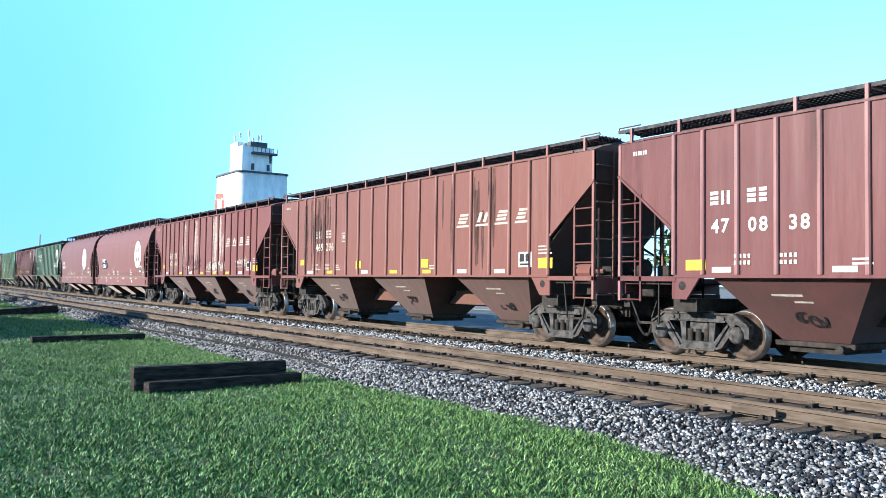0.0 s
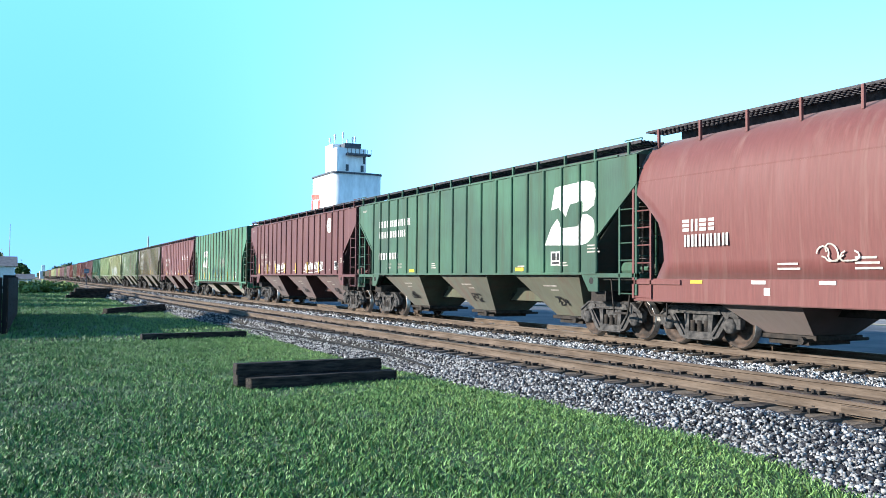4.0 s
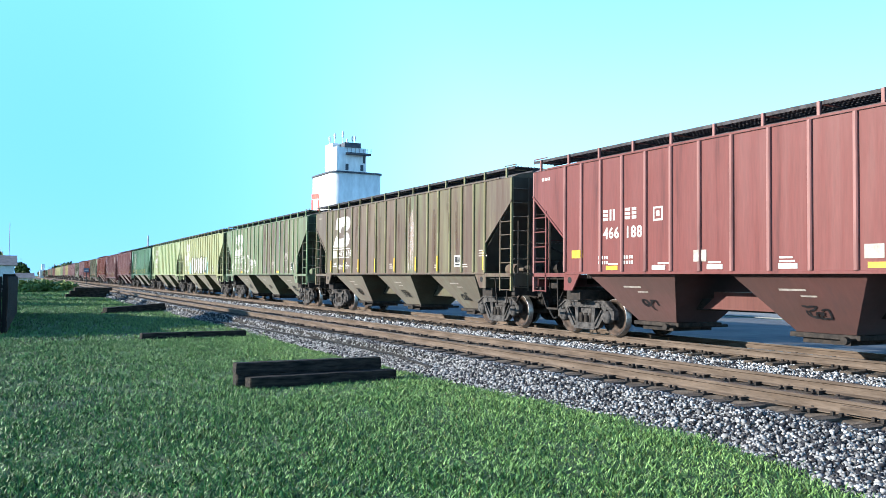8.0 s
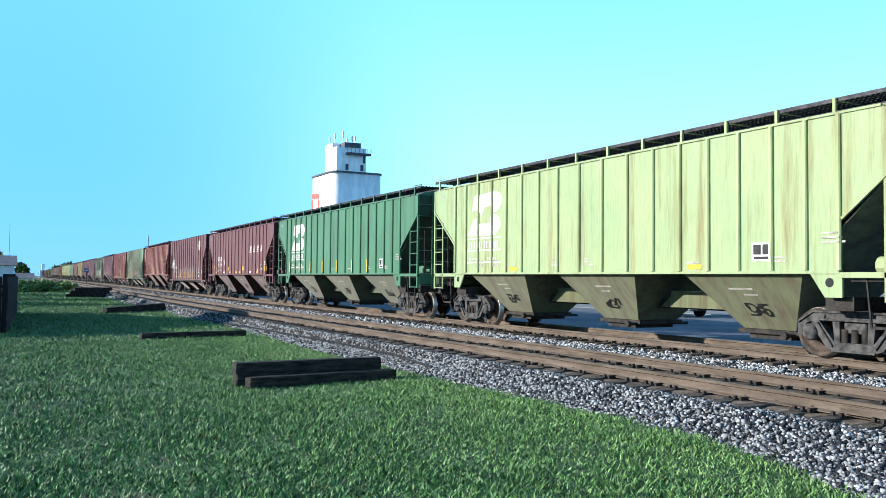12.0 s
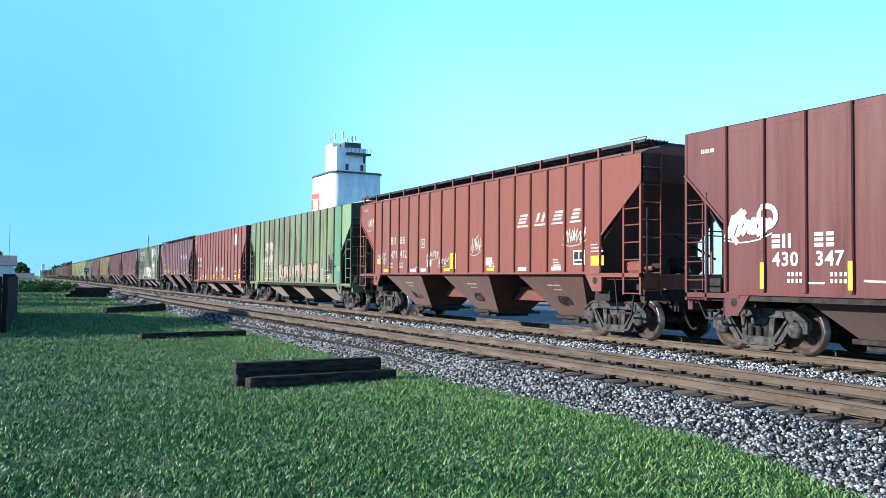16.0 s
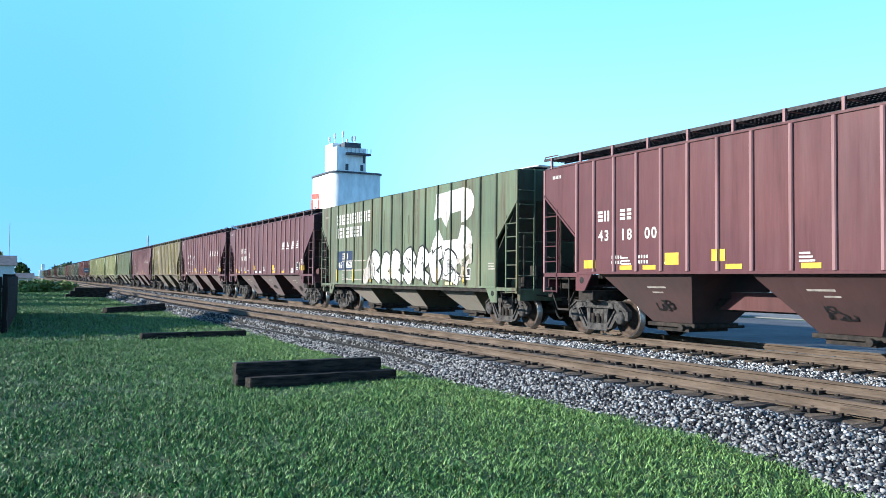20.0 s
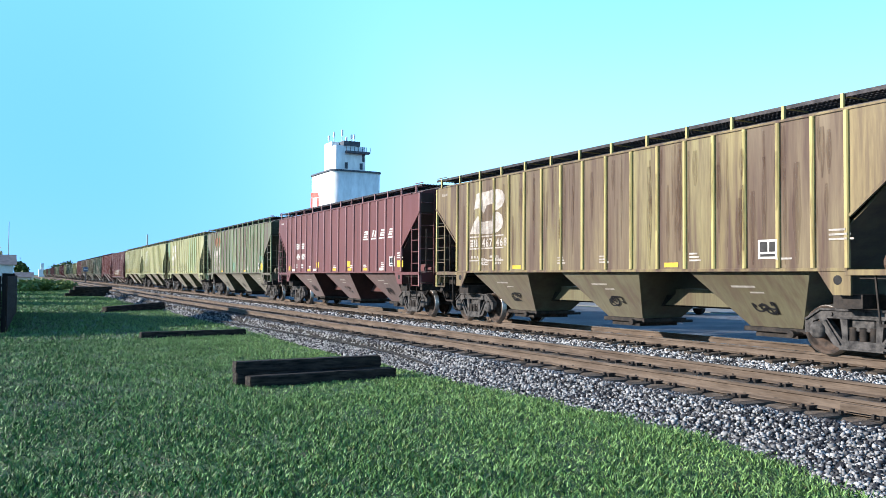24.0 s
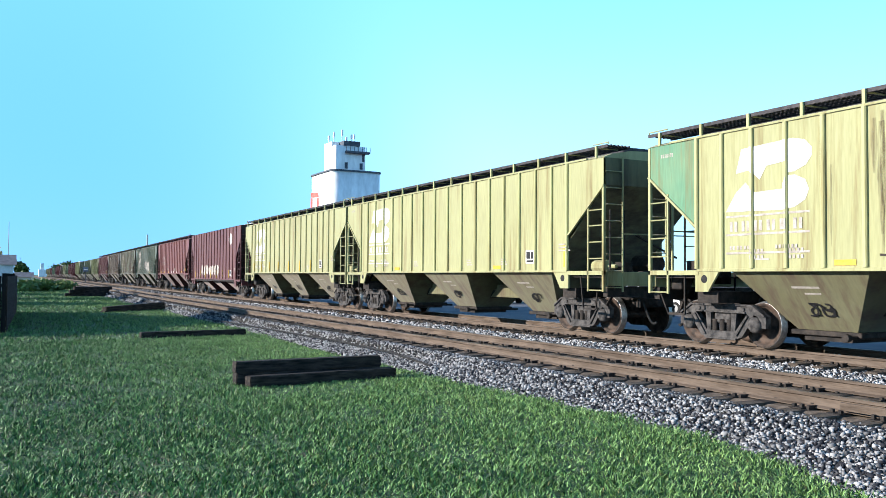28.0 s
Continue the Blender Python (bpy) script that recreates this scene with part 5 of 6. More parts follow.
def emblem_disc(car, x, z, r, y, back, n_panels):
    plate(car, "round_emblem", [disc(x, z, r)], WHITE, 0, "white round emblem", y, panels=n_panels)
    q = []
    for sx in (-1, 1):
        for sz in (-1, 1):
            if n_panels:
                q.append([(x + r * sx * a, z + r * sz * b) for a, b in ((0.2, 0.18), (0.36, 0.2), (0.34, 0.38), (0.2, 0.42))])
            else:
                q.append([(x + r * sx * a, z + r * sz * b) for a, b in ((0.17, 0.2), (0.5, 0.2), (0.42, 0.44), (0.17, 0.58))])
    ob = plate(car, "emblem_centre", q, PAINT["worn"], 0.004, "", y, panels=n_panels)
    ob.color = (*back, 0.3)


def bay_marks(k, car, kind, rnd):
    """Stencil bars and oil stains on the sloping bay sides."""
    if kind != "A":
        return
    tilt = math.degrees(math.atan2(0.88, 1.12))
    for x in (-4.5, 0, 4.5):
        for mat, shapes, lift in ((FADED, [rect(x - 0.35 + rnd.uniform(-0.2, 0.2), -0.42, 0.6, 0.05), rect(x - 0.1, -0.56, 0.35, 0.04)], 0.004),
                                  (BLACK, strokes(rnd, x - 0.2, -1.05, 0.55, 0.28, 4, 0.04), 0.006)):
            ob = plate(car, "bay_stencil" if mat is FADED else "grease_stain", shapes, mat, 0, "pale stencil bars" if mat is FADED else "dark grease stain")
            ob.matrix_basis = pose(0, -1.5, 1.54, tilt) @ pose(0, -lift, 0)


def drips(rnd, x, w, top, low, n):
    """Narrow runs down a side, each of its own width and length."""
    out = []
    for i in range(n):
        a, t = x + w * rnd.random(), rnd.uniform(0.02, 0.11)
        z1 = top - rnd.random() ** 2 * (top - low) * 0.5
        z0 = max(low, z1 - (top - low) * rnd.uniform(0.25, 1.0))
        out.append([(a - t * 0.6, z1), (a + t * 0.6, z1), (a + t, (z0 + z1) / 2), (a + t * 0.25, z0), (a - t * 0.25, z0), (a - t, (z0 + z1) / 2)])
    return out


RUNS = {1: ((-6.15, 1.9, "dark", 26), (1.0, 5.0, "dark", 10)), 2: ((1.35, 0.7, "pale", 24), (2.35, 0.6, "pale", 12), (-1.3, 0.5, "pale", 10), (-3.2, 0.5, "pale", 8)), 9: ((-5.0, 11.0, "rust", 40), (1.2, 0.8, "pale", 6)),
        10: ((-2.0, 7.0, "rust", 30),), 17: ((-5.0, 10.0, "rust", 46),), 23: ((-6.5, 13.2, "rust", 70),), 25: ((-5.0, 11.5, "rust", 46),), 26: ((3.4, 0.75, "rust", 6), (-4, 9, "rust", 10)), 11: ((-3.5, 3.0, "rust", 12),),
        7: ((-2.0, 9.0, "rust", 22),), 20: ((-5.0, 11.0, "rust", 16),)}


def run_paint(name, a, b, cover):
    """A thin film of dirt or wash that lets the paint below show through."""
    n = Nodes(name)
    v = n.coords((9, 1, 0.7))
    c = n.ramp(n.noise(v, 3, 5), 0.3, 0.7, (0, 0, 0, 1), (cover, cover, cover, 1))
    n.link(c, n.bsdf.inputs["Alpha"])
    n.bsdf.inputs["Specular IOR Level"].default_value = 0.2
    return n.done(n.mix(n.ramp(n.noise(v, 5, 4), 0.3, 0.7), a, b), 0.85)


RUN_PAINT = {"dark": run_paint("soot_runs", (0.02, 0.015, 0.015), (0.06, 0.036, 0.033), 0.85), "pale": run_paint("chalky_runs", (0.36, 0.27, 0.25), (0.55, 0.48, 0.45), 0.75),
             "rust": run_paint("rust_runs", (0.05, 0.028, 0.02), (0.1, 0.06, 0.04), 0.46)}


def mark_car(k, car, kind):
    """Stencils, reflectors, emblems and scrawls of car k."""
    rnd = random.Random(100 + k)
    z0 = {"A": 1.6, "B": 1.2, "C": 1.5}[kind]
    y = {"A": -1.64, "B": -1.64, "C": -1.613}[kind]
    colour = CARS[k][1]
    n_panels = {"A": SPEC_A["panels"], "B": SPEC_B["panels"], "C": 0}[kind]
    green = colour[1] > colour[0] * 0.62
    white = WHITE if CARS[k][2] in ("clean",) or kind == "C" else FADED
    bay_marks(k, car, kind, rnd)
    for x, w, paint, n in RUNS.get(k, ()):
        plate(car, "weathering", drips(rnd, x, w, {"A": 4.25, "B": 4.42}[kind], z0 + 0.05, n), RUN_PAINT[paint], 0.001, "streaks of " + {"dark": "soot", "pale": "chalky wash", "rust": "rust"}[paint] + " down the side", y, gap=0.00002, panels=n_panels)
    # small stencils and reflectors along the sill
    small = []
    for i in range(7):
        x = -5.9 + i * 1.75 + rnd.uniform(-0.3, 0.3)
        if kind == "B" and k != 18:
            reflector(car, RIBS[n_panels][1 + 2 * i] - 0.05, z0 + 0.04, 0.09, 0.5, -1.634)
        elif k in (6, 9, 13, 28):
            reflector(car, RIBS[n_panels][1 + 2 * i] - 0.05, z0 + 0.03, 0.09, 0.5, -1.634)
        elif kind == "C":
            reflector(car, x, 1.33, 0.34, 0.07, -1.563, YELLOW if i % 3 == 0 else WHITE)
            if i % 2:
                reflector(car, x + 0.3, 1.12, 0.14, 0.14, -1.563, WHITE)
        elif not green or i in (1, 5):
            reflector(car, min(RIBS[n_panels], key=lambda r: abs(r - x)) + 0.2, z0 + 0.02, 0.42, 0.1, -1.582, YELLOW if rnd.random() < 0.65 or green else WHITE)
        if rnd.random() < 0.55 and kind != "C":
            small += [rect(x + 0.6, z0 + 0.14 + 0.07 * r, 0.34 - 0.05 * r, 0.035) for r in range(rnd.randint(1, 3))]
    if kind != "C":
        small += bars(-5.5, z0 + 0.28, 2, 0.14, 0.07, 0.04) + bars(-4.6, z0 + 0.28, 2, 0.14, 0.07, 0.04) + bars(-5.5, z0 + 0.16, 2, 0.14, 0.07, 0.04) + bars(-4.6, z0 + 0.16, 2, 0.14, 0.07, 0.04)
        small += [rect(6.52, z0 + 0.46 + 0.08 * r, 0.48 - 0.06 * r, 0.035) for r in range(3)]
        plate(car, "small_stencil", small, white, 0, "rows of small pale stencil marks", y, panels=n_panels)
        bx = 4.98 if green and k not in (10, 25) else 5.2 if kind == "B" else 5.81
        plate(car, "notice_board", [rect(bx, z0 + 0.16, 0.48, 0.36)], WHITE, 0.004, "small white notice board", y, panels=n_panels)
        plate(car, "notice_symbol", [rect(bx + 0.04, z0 + 0.29, 0.18, 0.19), rect(bx + 0.26, z0 + 0.29, 0.18, 0.19), rect(bx + 0.05, z0 + 0.2, 0.38, 0.05)], BLACK, 0.008, "", y, panels=n_panels)
        plate(car, "roof_line_stencil", bars(-8.2 if kind == "A" else -7.9, SPEC_A["z1"] - 0.28, 5, 0.1, 0.08, 0.03), white, -0.03, "", y, panels=n_panels)
    if kind == "A" and not green:
        if k in NUMBERS:
            red_number(k, car, y, white, n_panels)
        else:
            plate(car, "stencil_mark", mark_blocks(-5.35, 2.79, 0.26, 0.19, "su") + mark_blocks(-4.58, 2.79, 0.26, 0.19, "sf") + bars(-5.35, 2.36, 3, 0.15, 0.26, 0.05) + bars(-4.58, 2.36, 3, 0.15, 0.26, 0.05), white, 0, "white marks as plain blocks", y, panels=n_panels)
        if k not in (0, 6, 34, 30):
            s = []
            for i, c in enumerate("susf"):
                a = (3.25, 4.1, 4.9, 5.7)[i]
                s += mark_blocks(a, 2.92, 0.25, 0.4, c, 0.13) + [rect(a - 0.06, 2.82, 0.56 - 0.06 * (i == 3), 0.055, 0.03)]
            plate(car, "slanted_emblem", s, white, 0, "white slanted emblem of plain blocks", y, panels=n_panels)
        if k not in (6,):
            plate(car, "warning_decal", [rect(6.52, z0 + 0.13, 0.5, 0.24)], YELLOW, 0.004, "yellow warning decal", y, panels=n_panels)
            for x in (-2.4, 1.5):
                plate(car, "warning_decal", [rect(x, z0 + 0.18, 0.36, 0.24)], YELLOW if k in (19, 21, 22, 24, 14, 1) else FADED, 0.004, "small worn decal", y, panels=n_panels)
        fx, fz = {0: (-2.9, 2.6), 1: (-3.4, 2.66), 2: (-3.2, 2.02), 8: (-3.62, 2.7), 14: (-3.5, 2.14), 16: (-2.86, 2.42), 22: (-2.97, 2.65), 6: (-3.45, 1.95)}.get(k, (-3.5, 2.5))
        if k not in (0, 19, 24):
            plate(car, "stencil_frame", [rect(fx, fz, 0.3, 0.04), rect(fx, fz + 0.27, 0.3, 0.04), rect(fx, fz + 0.04, 0.04, 0.23), rect(fx + 0.26, fz + 0.04, 0.04, 0.23), rect(fx + 0.1, fz + 0.1, 0.1, 0.12)], white, 0, "", y, panels=n_panels)
        plate(car, "warning_decal", [rect(-6.6, z0 + (0.32 if k in (1, 2, 8, 14, 16) else 0.06), 0.46, 0.2)], YELLOW, 0.004, "yellow decal", y, panels=n_panels)
    if kind == "C":
        emblem_disc(car, 5.0 if k == 3 else 4.0, 2.78, 0.8, y, colour, 0)
        if k == 3:
            plate(car, "painted_number", digits("422030", -4.98, 2.06, 0.26, 0.2), WHITE, -0.004, "white painted number", y, gap=0.0)
            plate(car, "patch_board", [rect(-5.1, 2.02, 1.45, 0.72), rect(-3.65, 2.05, 0.35, 0.35)], BLACK, -0.012, "dark painted-out number patch", y, panels=n_panels)
        plate(car, "stencil_mark", mark_blocks(-5.0 if k == 3 else -5.8, 2.42, 0.25, 0.19, "susf") + ([] if k == 3 else bars(-5.75, 2.1, 6, 0.16, 0.25, 0.05)), WHITE, -0.004, "white marks as plain blocks", y, panels=n_panels)
        small = []
        for x, n in ((-3.4, 2), (-1.8, 3), (-0.6, 3), (2.9, 4), (6.0, 3), (3.0, 2)):
            small += [rect(x, 1.6 + 0.09 * r, 0.5 - 0.05 * r, 0.04) for r in range(n)]
        plate(car, "small_stencil", small, FADED, 0.02, "rows of small pale stencil marks", -1.54)
        plate(car, "notice_board", [rect(5.35, 1.75, 0.5, 0.36)], WHITE, 0, "small white notice board", -1.585)
        plate(car, "notice_symbol", [rect(5.4, 1.83, 0.17, 0.2), rect(5.62, 1.83, 0.17, 0.2)], BLACK, 0.004, "", -1.585)
        if k == 4:
            plate(car, "chalk_drawing", strokes(rnd, -2.6, 1.75, 0.9, 0.3, 3, 0.03), FADED, 0, "faint chalk drawing", -1.585)
        else:
            plate(car, "chalk_drawing", strokes(rnd, -1.9, 1.75, 1.0, 0.4, 4, 0.018), FADED, 0, "faint pale chalk drawing", -1.585)
    if green and kind == "A":
        if k == 5:
            plate(car, "block_emblem", block_emblem(4.7, 2.25, 2.2, 1.6), WHITE, 0, "white blocky emblem", y, panels=n_panels)
            plate(car, "stencil_mark", bars(-6.2, 3.3, 9, 0.2, 0.24, 0.1) + bars(-6.2, 2.9, 8, 0.2, 0.24, 0.1) + bars(-6.2, 2.1, 6, 0.2, 0.24, 0.08), WHITE, 0, "white marks as plain bars", y, panels=n_panels)
        else:
            bright = WHITE if k in (9, 10, 13, 26, 27, 28, 12, 11) else FADED
            plate(car, "block_emblem", block_emblem(-6.1, 2.66, 2.0, 1.3), bright, 0, "white blocky emblem", y, panels=n_panels)
            lines = [rect(-6.1, z, 1.95, 0.04) for z in (2.58, 2.22, 1.86)] + ([] if k in PLATED else bars(-6.0, 2.3, 6, 0.2, 0.2, 0.1)) + bars(-6.0, 1.95, 3, 0.13, 0.07, 0.05) + bars(-4.9, 1.95, 3, 0.13, 0.07, 0.05)
            if k in PLATED:
                a, b = PLATED[k]
                lines += mark_blocks(-6.05, 2.29, 0.23, 0.19, "su")
                plate(car, "painted_number", digits(a, -5.37, 2.28, 0.25, 0.21) + digits(b, -4.58, 2.28, 0.25, 0.21), bright, 0.003, "white painted number", y, gap=0.0, panels=n_panels)
            plate(car, "stencil_mark", lines, bright if k != 26 else FADED, 0, "white marks as plain bars", y, panels=n_panels)
        if k in (9, 10, 11, 26, 27):
            reflector(car, 6.72, z0 + 0.05, 0.12, 1.0 if k in (10, 11) else 0.6, -1.582)
        if k == 25:
            plate(car, "rust_patch", [[(a, b + 0.0) for a, b in block_emblem(-6.1, 2.66, 2.0, 1.3)[0]]], speckled("rust_orange", (0.14, 0.06, 0.035), (0.28, 0.15, 0.09), 3, 0.8), 0.012, "rust-orange stain over the emblem", y, panels=n_panels)
            plate(car, "teal_patch", [rect(-0.35, z0 + 0.1, 0.4, 0.5), rect(6.0, z0 + 0.6, 0.62, 0.3)], TEAL_DULL, 0.004, "teal painted patch", y, panels=n_panels)
            plate(car, "warning_decal", [rect(6.0, z0 + 0.12, 0.7, 0.35)], YELLOW, 0.004, "yellow warning decal", y, panels=n_panels)
    if kind == "B":
        if green:
            if k == 20:
                plate(car, "block_emblem", block_emblem(2.55, 1.95, 3.1, 2.3), WHITE, 0, "large white blocky emblem", y, panels=n_panels)
                plate(car, "stencil_mark", mark_blocks(-6.2, 3.62, 0.42, 0.3, "susfufusuf") + mark_blocks(-6.2, 3.06, 0.42, 0.3, "ususufsu"), WHITE, 0, "white marks as plain bars", y, panels=n_panels)
                plate(car, "dark_patch", [rect(-6.1, 1.7, 1.75, 0.8)], NAVY, -0.002, "navy painted-out number patch", y, panels=n_panels)
            else:
                plate(car, "block_emblem", block_emblem(-5.0 if k == 7 else -5.25, 2.12, 1.7 if k == 7 else 1.9, 1.15), WHITE if k != 17 else FADED, 0, "white blocky emblem", y, panels=n_panels)
            if k in PLATED:
                a, b = PLATED[k]
                plate(car, "painted_number", digits(a, -4.98, 1.77, 0.27, 0.26) + digits(b, -4.06, 1.77, 0.27, 0.27), white, 0.003, "white painted number", y, gap=0.0, panels=n_panels)
            elif k == 20:
                plate(car, "painted_number", digits("461", -5.95, 1.78, 0.28, 0.22) + digits("860", -5.05, 1.78, 0.28, 0.22), WHITE, 0.004, "white painted number", y, gap=0.0, panels=n_panels)
            plate(car, "stencil_mark", (mark_blocks(-5.6, 1.78, 0.25, 0.22, "su") if k in PLATED else mark_blocks(-5.5, 2.15, 0.26, 0.28, "su") if k == 20 else bars(-5.45, 1.76, 7, 0.26, 0.26, 0.09)) + [rect(-5.5, 1.68, 2.6, 0.04), rect(-5.5, 1.3, 2.6, 0.04), rect(-5.5, 2.06, 2.6, 0.04)], white, 0, "white number as plain bars", y, panels=n_panels)
        else:
            emblem_disc(car, 5.4, 3.72, 0.36, y, colour, n_panels)
            if k in NUMBERS:
                red_number(k, car, y, WHITE, n_panels)
            if k == 18:
                plate(car, "dark_patch", [rect(-6.84, 2.0, 0.76, 0.42), rect(-5.92, 2.0, 0.76, 0.42)], BLACK, -0.002, "dark painted-out patch", y, panels=n_panels)
                for x in (-4, -1.2, 1.6):
                    plate(car, "warning_decal", [rect(x, 1.3, 0.5, 0.2)], YELLOW, 0.004, "yellow decal", y, panels=n_panels)
                plate(car, "warning_decal", [rect(6.2, 1.32, 0.5, 0.24)], YELLOW, 0.004, "yellow warning decal", y, panels=n_panels)
    if k == 6:
        emblem_disc(car, 5.1, 3.72, 0.33, y, colour, n_panels)
    if k == 6:
        plate(car, "thin_scrawl", tag(rnd, -2.95, 1.66, 1.35, 0.52) + tag(rnd, 1.7, 1.64, 2.6, 0.5), WHITE, 0.008, "white spray-painted tags", y, gap=0.00002, panels=n_panels)
    if k == 17:
        fat, outline = scrawl(rnd, -2.5, 1.24, 6.6, 0.92, 8, 0.08, 0.34)
        plate(car, "scrawl_outline", outline, BLACK, 0.004, "black spray outline", y, gap=0.00002, panels=n_panels)
        plate(car, "scrawl", fat, PINK, 0.012, "pale pink spray strokes", y, gap=0.00002, panels=n_panels)
    if k in (11, 20, 29, 31):
        x, z, w, h, n = {11: (-3.25, 1.6, 5.9, 1.25, 5), 20: (-2.5, 1.18, 7.2, 1.4, 7), 29: (-4, 1.4, 6, 0.8, 7), 31: (-1, 1.8, 4, 1.2, 5)}[k]
        fat, outline = scrawl(rnd, x, z, w, h, n, 0.12 if k in (11, 20) else 0.07)
        if k in (11, 20):
            plate(car, "spray_shadow", strokes(rnd, x + w - 0.3, z + 0.05, 1.1, h * 0.85, 5, 0.14) + strokes(rnd, x - 0.5, z + 0.05, 0.8, h * 0.7, 4, 0.14), TEAL if k == 11 else FADED, 0.0, "pale blue spray cloud", y, panels=n_panels)
        if k in (11, 20, 31):
            plate(car, "scrawl_outline", outline, BLACK, 0.004, "black spray outline", y, gap=0.00002, panels=n_panels)
        plate(car, "scrawl", fat, WHITE if k in (11, 20) else FADED, 0.012, "pale spray-painted strokes", y, gap=0.00002, panels=n_panels)
        if k in (11, 20, 31):
            lines = []
            for i in range(2 * n):
                cx, cz, a = x + w * (i + rnd.random()) / (2 * n), z + h * rnd.uniform(0.3, 0.7), rnd.uniform(0, 6.28)
                r, turn = h * rnd.uniform(0.12, 0.3), rnd.uniform(1.2, 3.4)
                if i % 3 == 0:
                    lines.append(ribbon([(cx + r * math.cos(a + turn * u / 9), cz + r * 1.2 * math.sin(a + turn * u / 9)) for u in range(10)], 0.045))
            plate(car, "scrawl_detail", lines, BLACK, 0.02, "thin black spray lines", y, panels=n_panels)
        if k in (11, 20):
            plate(car, "scrawl_detail", strokes(rnd, x + w * 0.9, z + 0.1, 1.2, h * 0.5, 4, 0.03), BLACK, 0.03, "thin black spray lines", y, panels=n_panels)
            plate(car, "scrawl_detail", ([disc(x + w * u, z + h * v, 0.1, 12) for u, v in ((0.66, 0.75), (0.84, 0.7))] if k == 11 else []) + [rect(x + w * 0.88, z, 0.5, 0.1)], CREAM, 0.028, "pale yellow spray spots", y, panels=n_panels)
    if k == 17:
        plate(car, "thin_scrawl", strokes(rnd, 4.4, 1.3, 0.7, 1.0, 3, 0.05) + strokes(rnd, -3.0, 1.25, 2.0, 0.5, 4, 0.05), FADED, 0.012, "thin spray scrawl", y, panels=n_panels)
        plate(car, "thin_scrawl", strokes(rnd, 5.4, 1.6, 0.9, 0.8, 4, 0.06), BLACK, 0.012, "thin black spray scrawl", y, panels=n_panels)
    if k == 10:
        plate(car, "thin_scrawl", [disc(-2.85 + 0.46 * math.cos(a * 0.43), 2.15 + 0.46 * math.sin(a * 0.43), 0.075, 10) for a in range(2, 15)] + [disc(-3.7, 2.55, 0.11, 12)], WHITE, 0.007, "ring of white spray dots", y, panels=n_panels)
    if k == 15:
        plate(car, "thin_scrawl", tag(rnd, -6.9, 2.12, 1.0, 0.55, 0.24) + [list(q) for q in band([(-5.95 + 0.2 * math.cos(a * 0.4), 2.6 + 0.2 * math.sin(a * 0.4)) for a in range(17)], 0.1)], WHITE, 0.007, "white spray-painted tag", y, gap=0.00002, panels=n_panels)
    if k == 16:
        plate(car, "warning_decal", [rect(-0.75, z0 + 0.1, 0.42, 0.5)], YELLOW, 0.004, "yellow decal", y, panels=n_panels)
    if k == 19:
        plate(car, "warning_decal", [rect(-3.75, z0 + 0.12, 0.42, 0.26)], YELLOW, 0.004, "yellow decal", y, panels=n_panels)
    if k in (2, 7, 10, 15, 16, 18, 26):
        spots = {2: ((-2.6, 0.2, 2.3, 0.8, BLACK), (0.6, 0.1, 2.5, 0.5, FADED), (4.6, 0.3, 1.2, 0.4, FADED)), 15: ((-3.6, 0.1, 7.0, 0.85, FADED), (4.0, 0.2, 1.4, 0.8, FADED)),
                 7: ((-1.6, 0.15, 1.0, 0.75, NAVY), (-0.35, 0.15, 1.0, 0.8, NAVY), (0.8, 0.15, 1.6, 0.8, NAVY), (0.9, 0.9, 1.2, 0.6, FADED)), 16: ((-7.6, 1.6, 0.7, 0.6, FADED), (-6.6, 0.3, 0.8, 0.5, FADED), (-2.4, 0.4, 0.9, 0.35, FADED), (-1.55, 0.15, 0.7, 0.35, FADED), (0.6, 0.48, 0.6, 0.55, FADED), (5.45, 0.62, 0.85, 0.5, FADED)),
                 18: ((-2.8, 0.15, 0.7, 0.7, FADED), (-0.4, 0.3, 0.8, 0.6, WHITE), (1.2, 0.3, 0.9, 0.6, WHITE)),
                 26: ((-2.6, 0.1, 4.0, 0.75, GRIME),), 10: ((-2.45, 0.3, 1.45, 0.55, WHITE), (-6.85, 0.15, 0.4, 0.5, WHITE), (2.3, 0.3, 0.8, 0.4, FADED), (4.7, 0.6, 0.6, 0.5, FADED))}[k]
        for x, dz, w, h, m in spots:
            plate(car, "thin_scrawl", tag(rnd, x, z0 + dz, w, h, 0.09 if h < 0.7 else 0.05), m, 0.006, "thin spray scrawl", y, gap=0.00002, panels=n_panels)


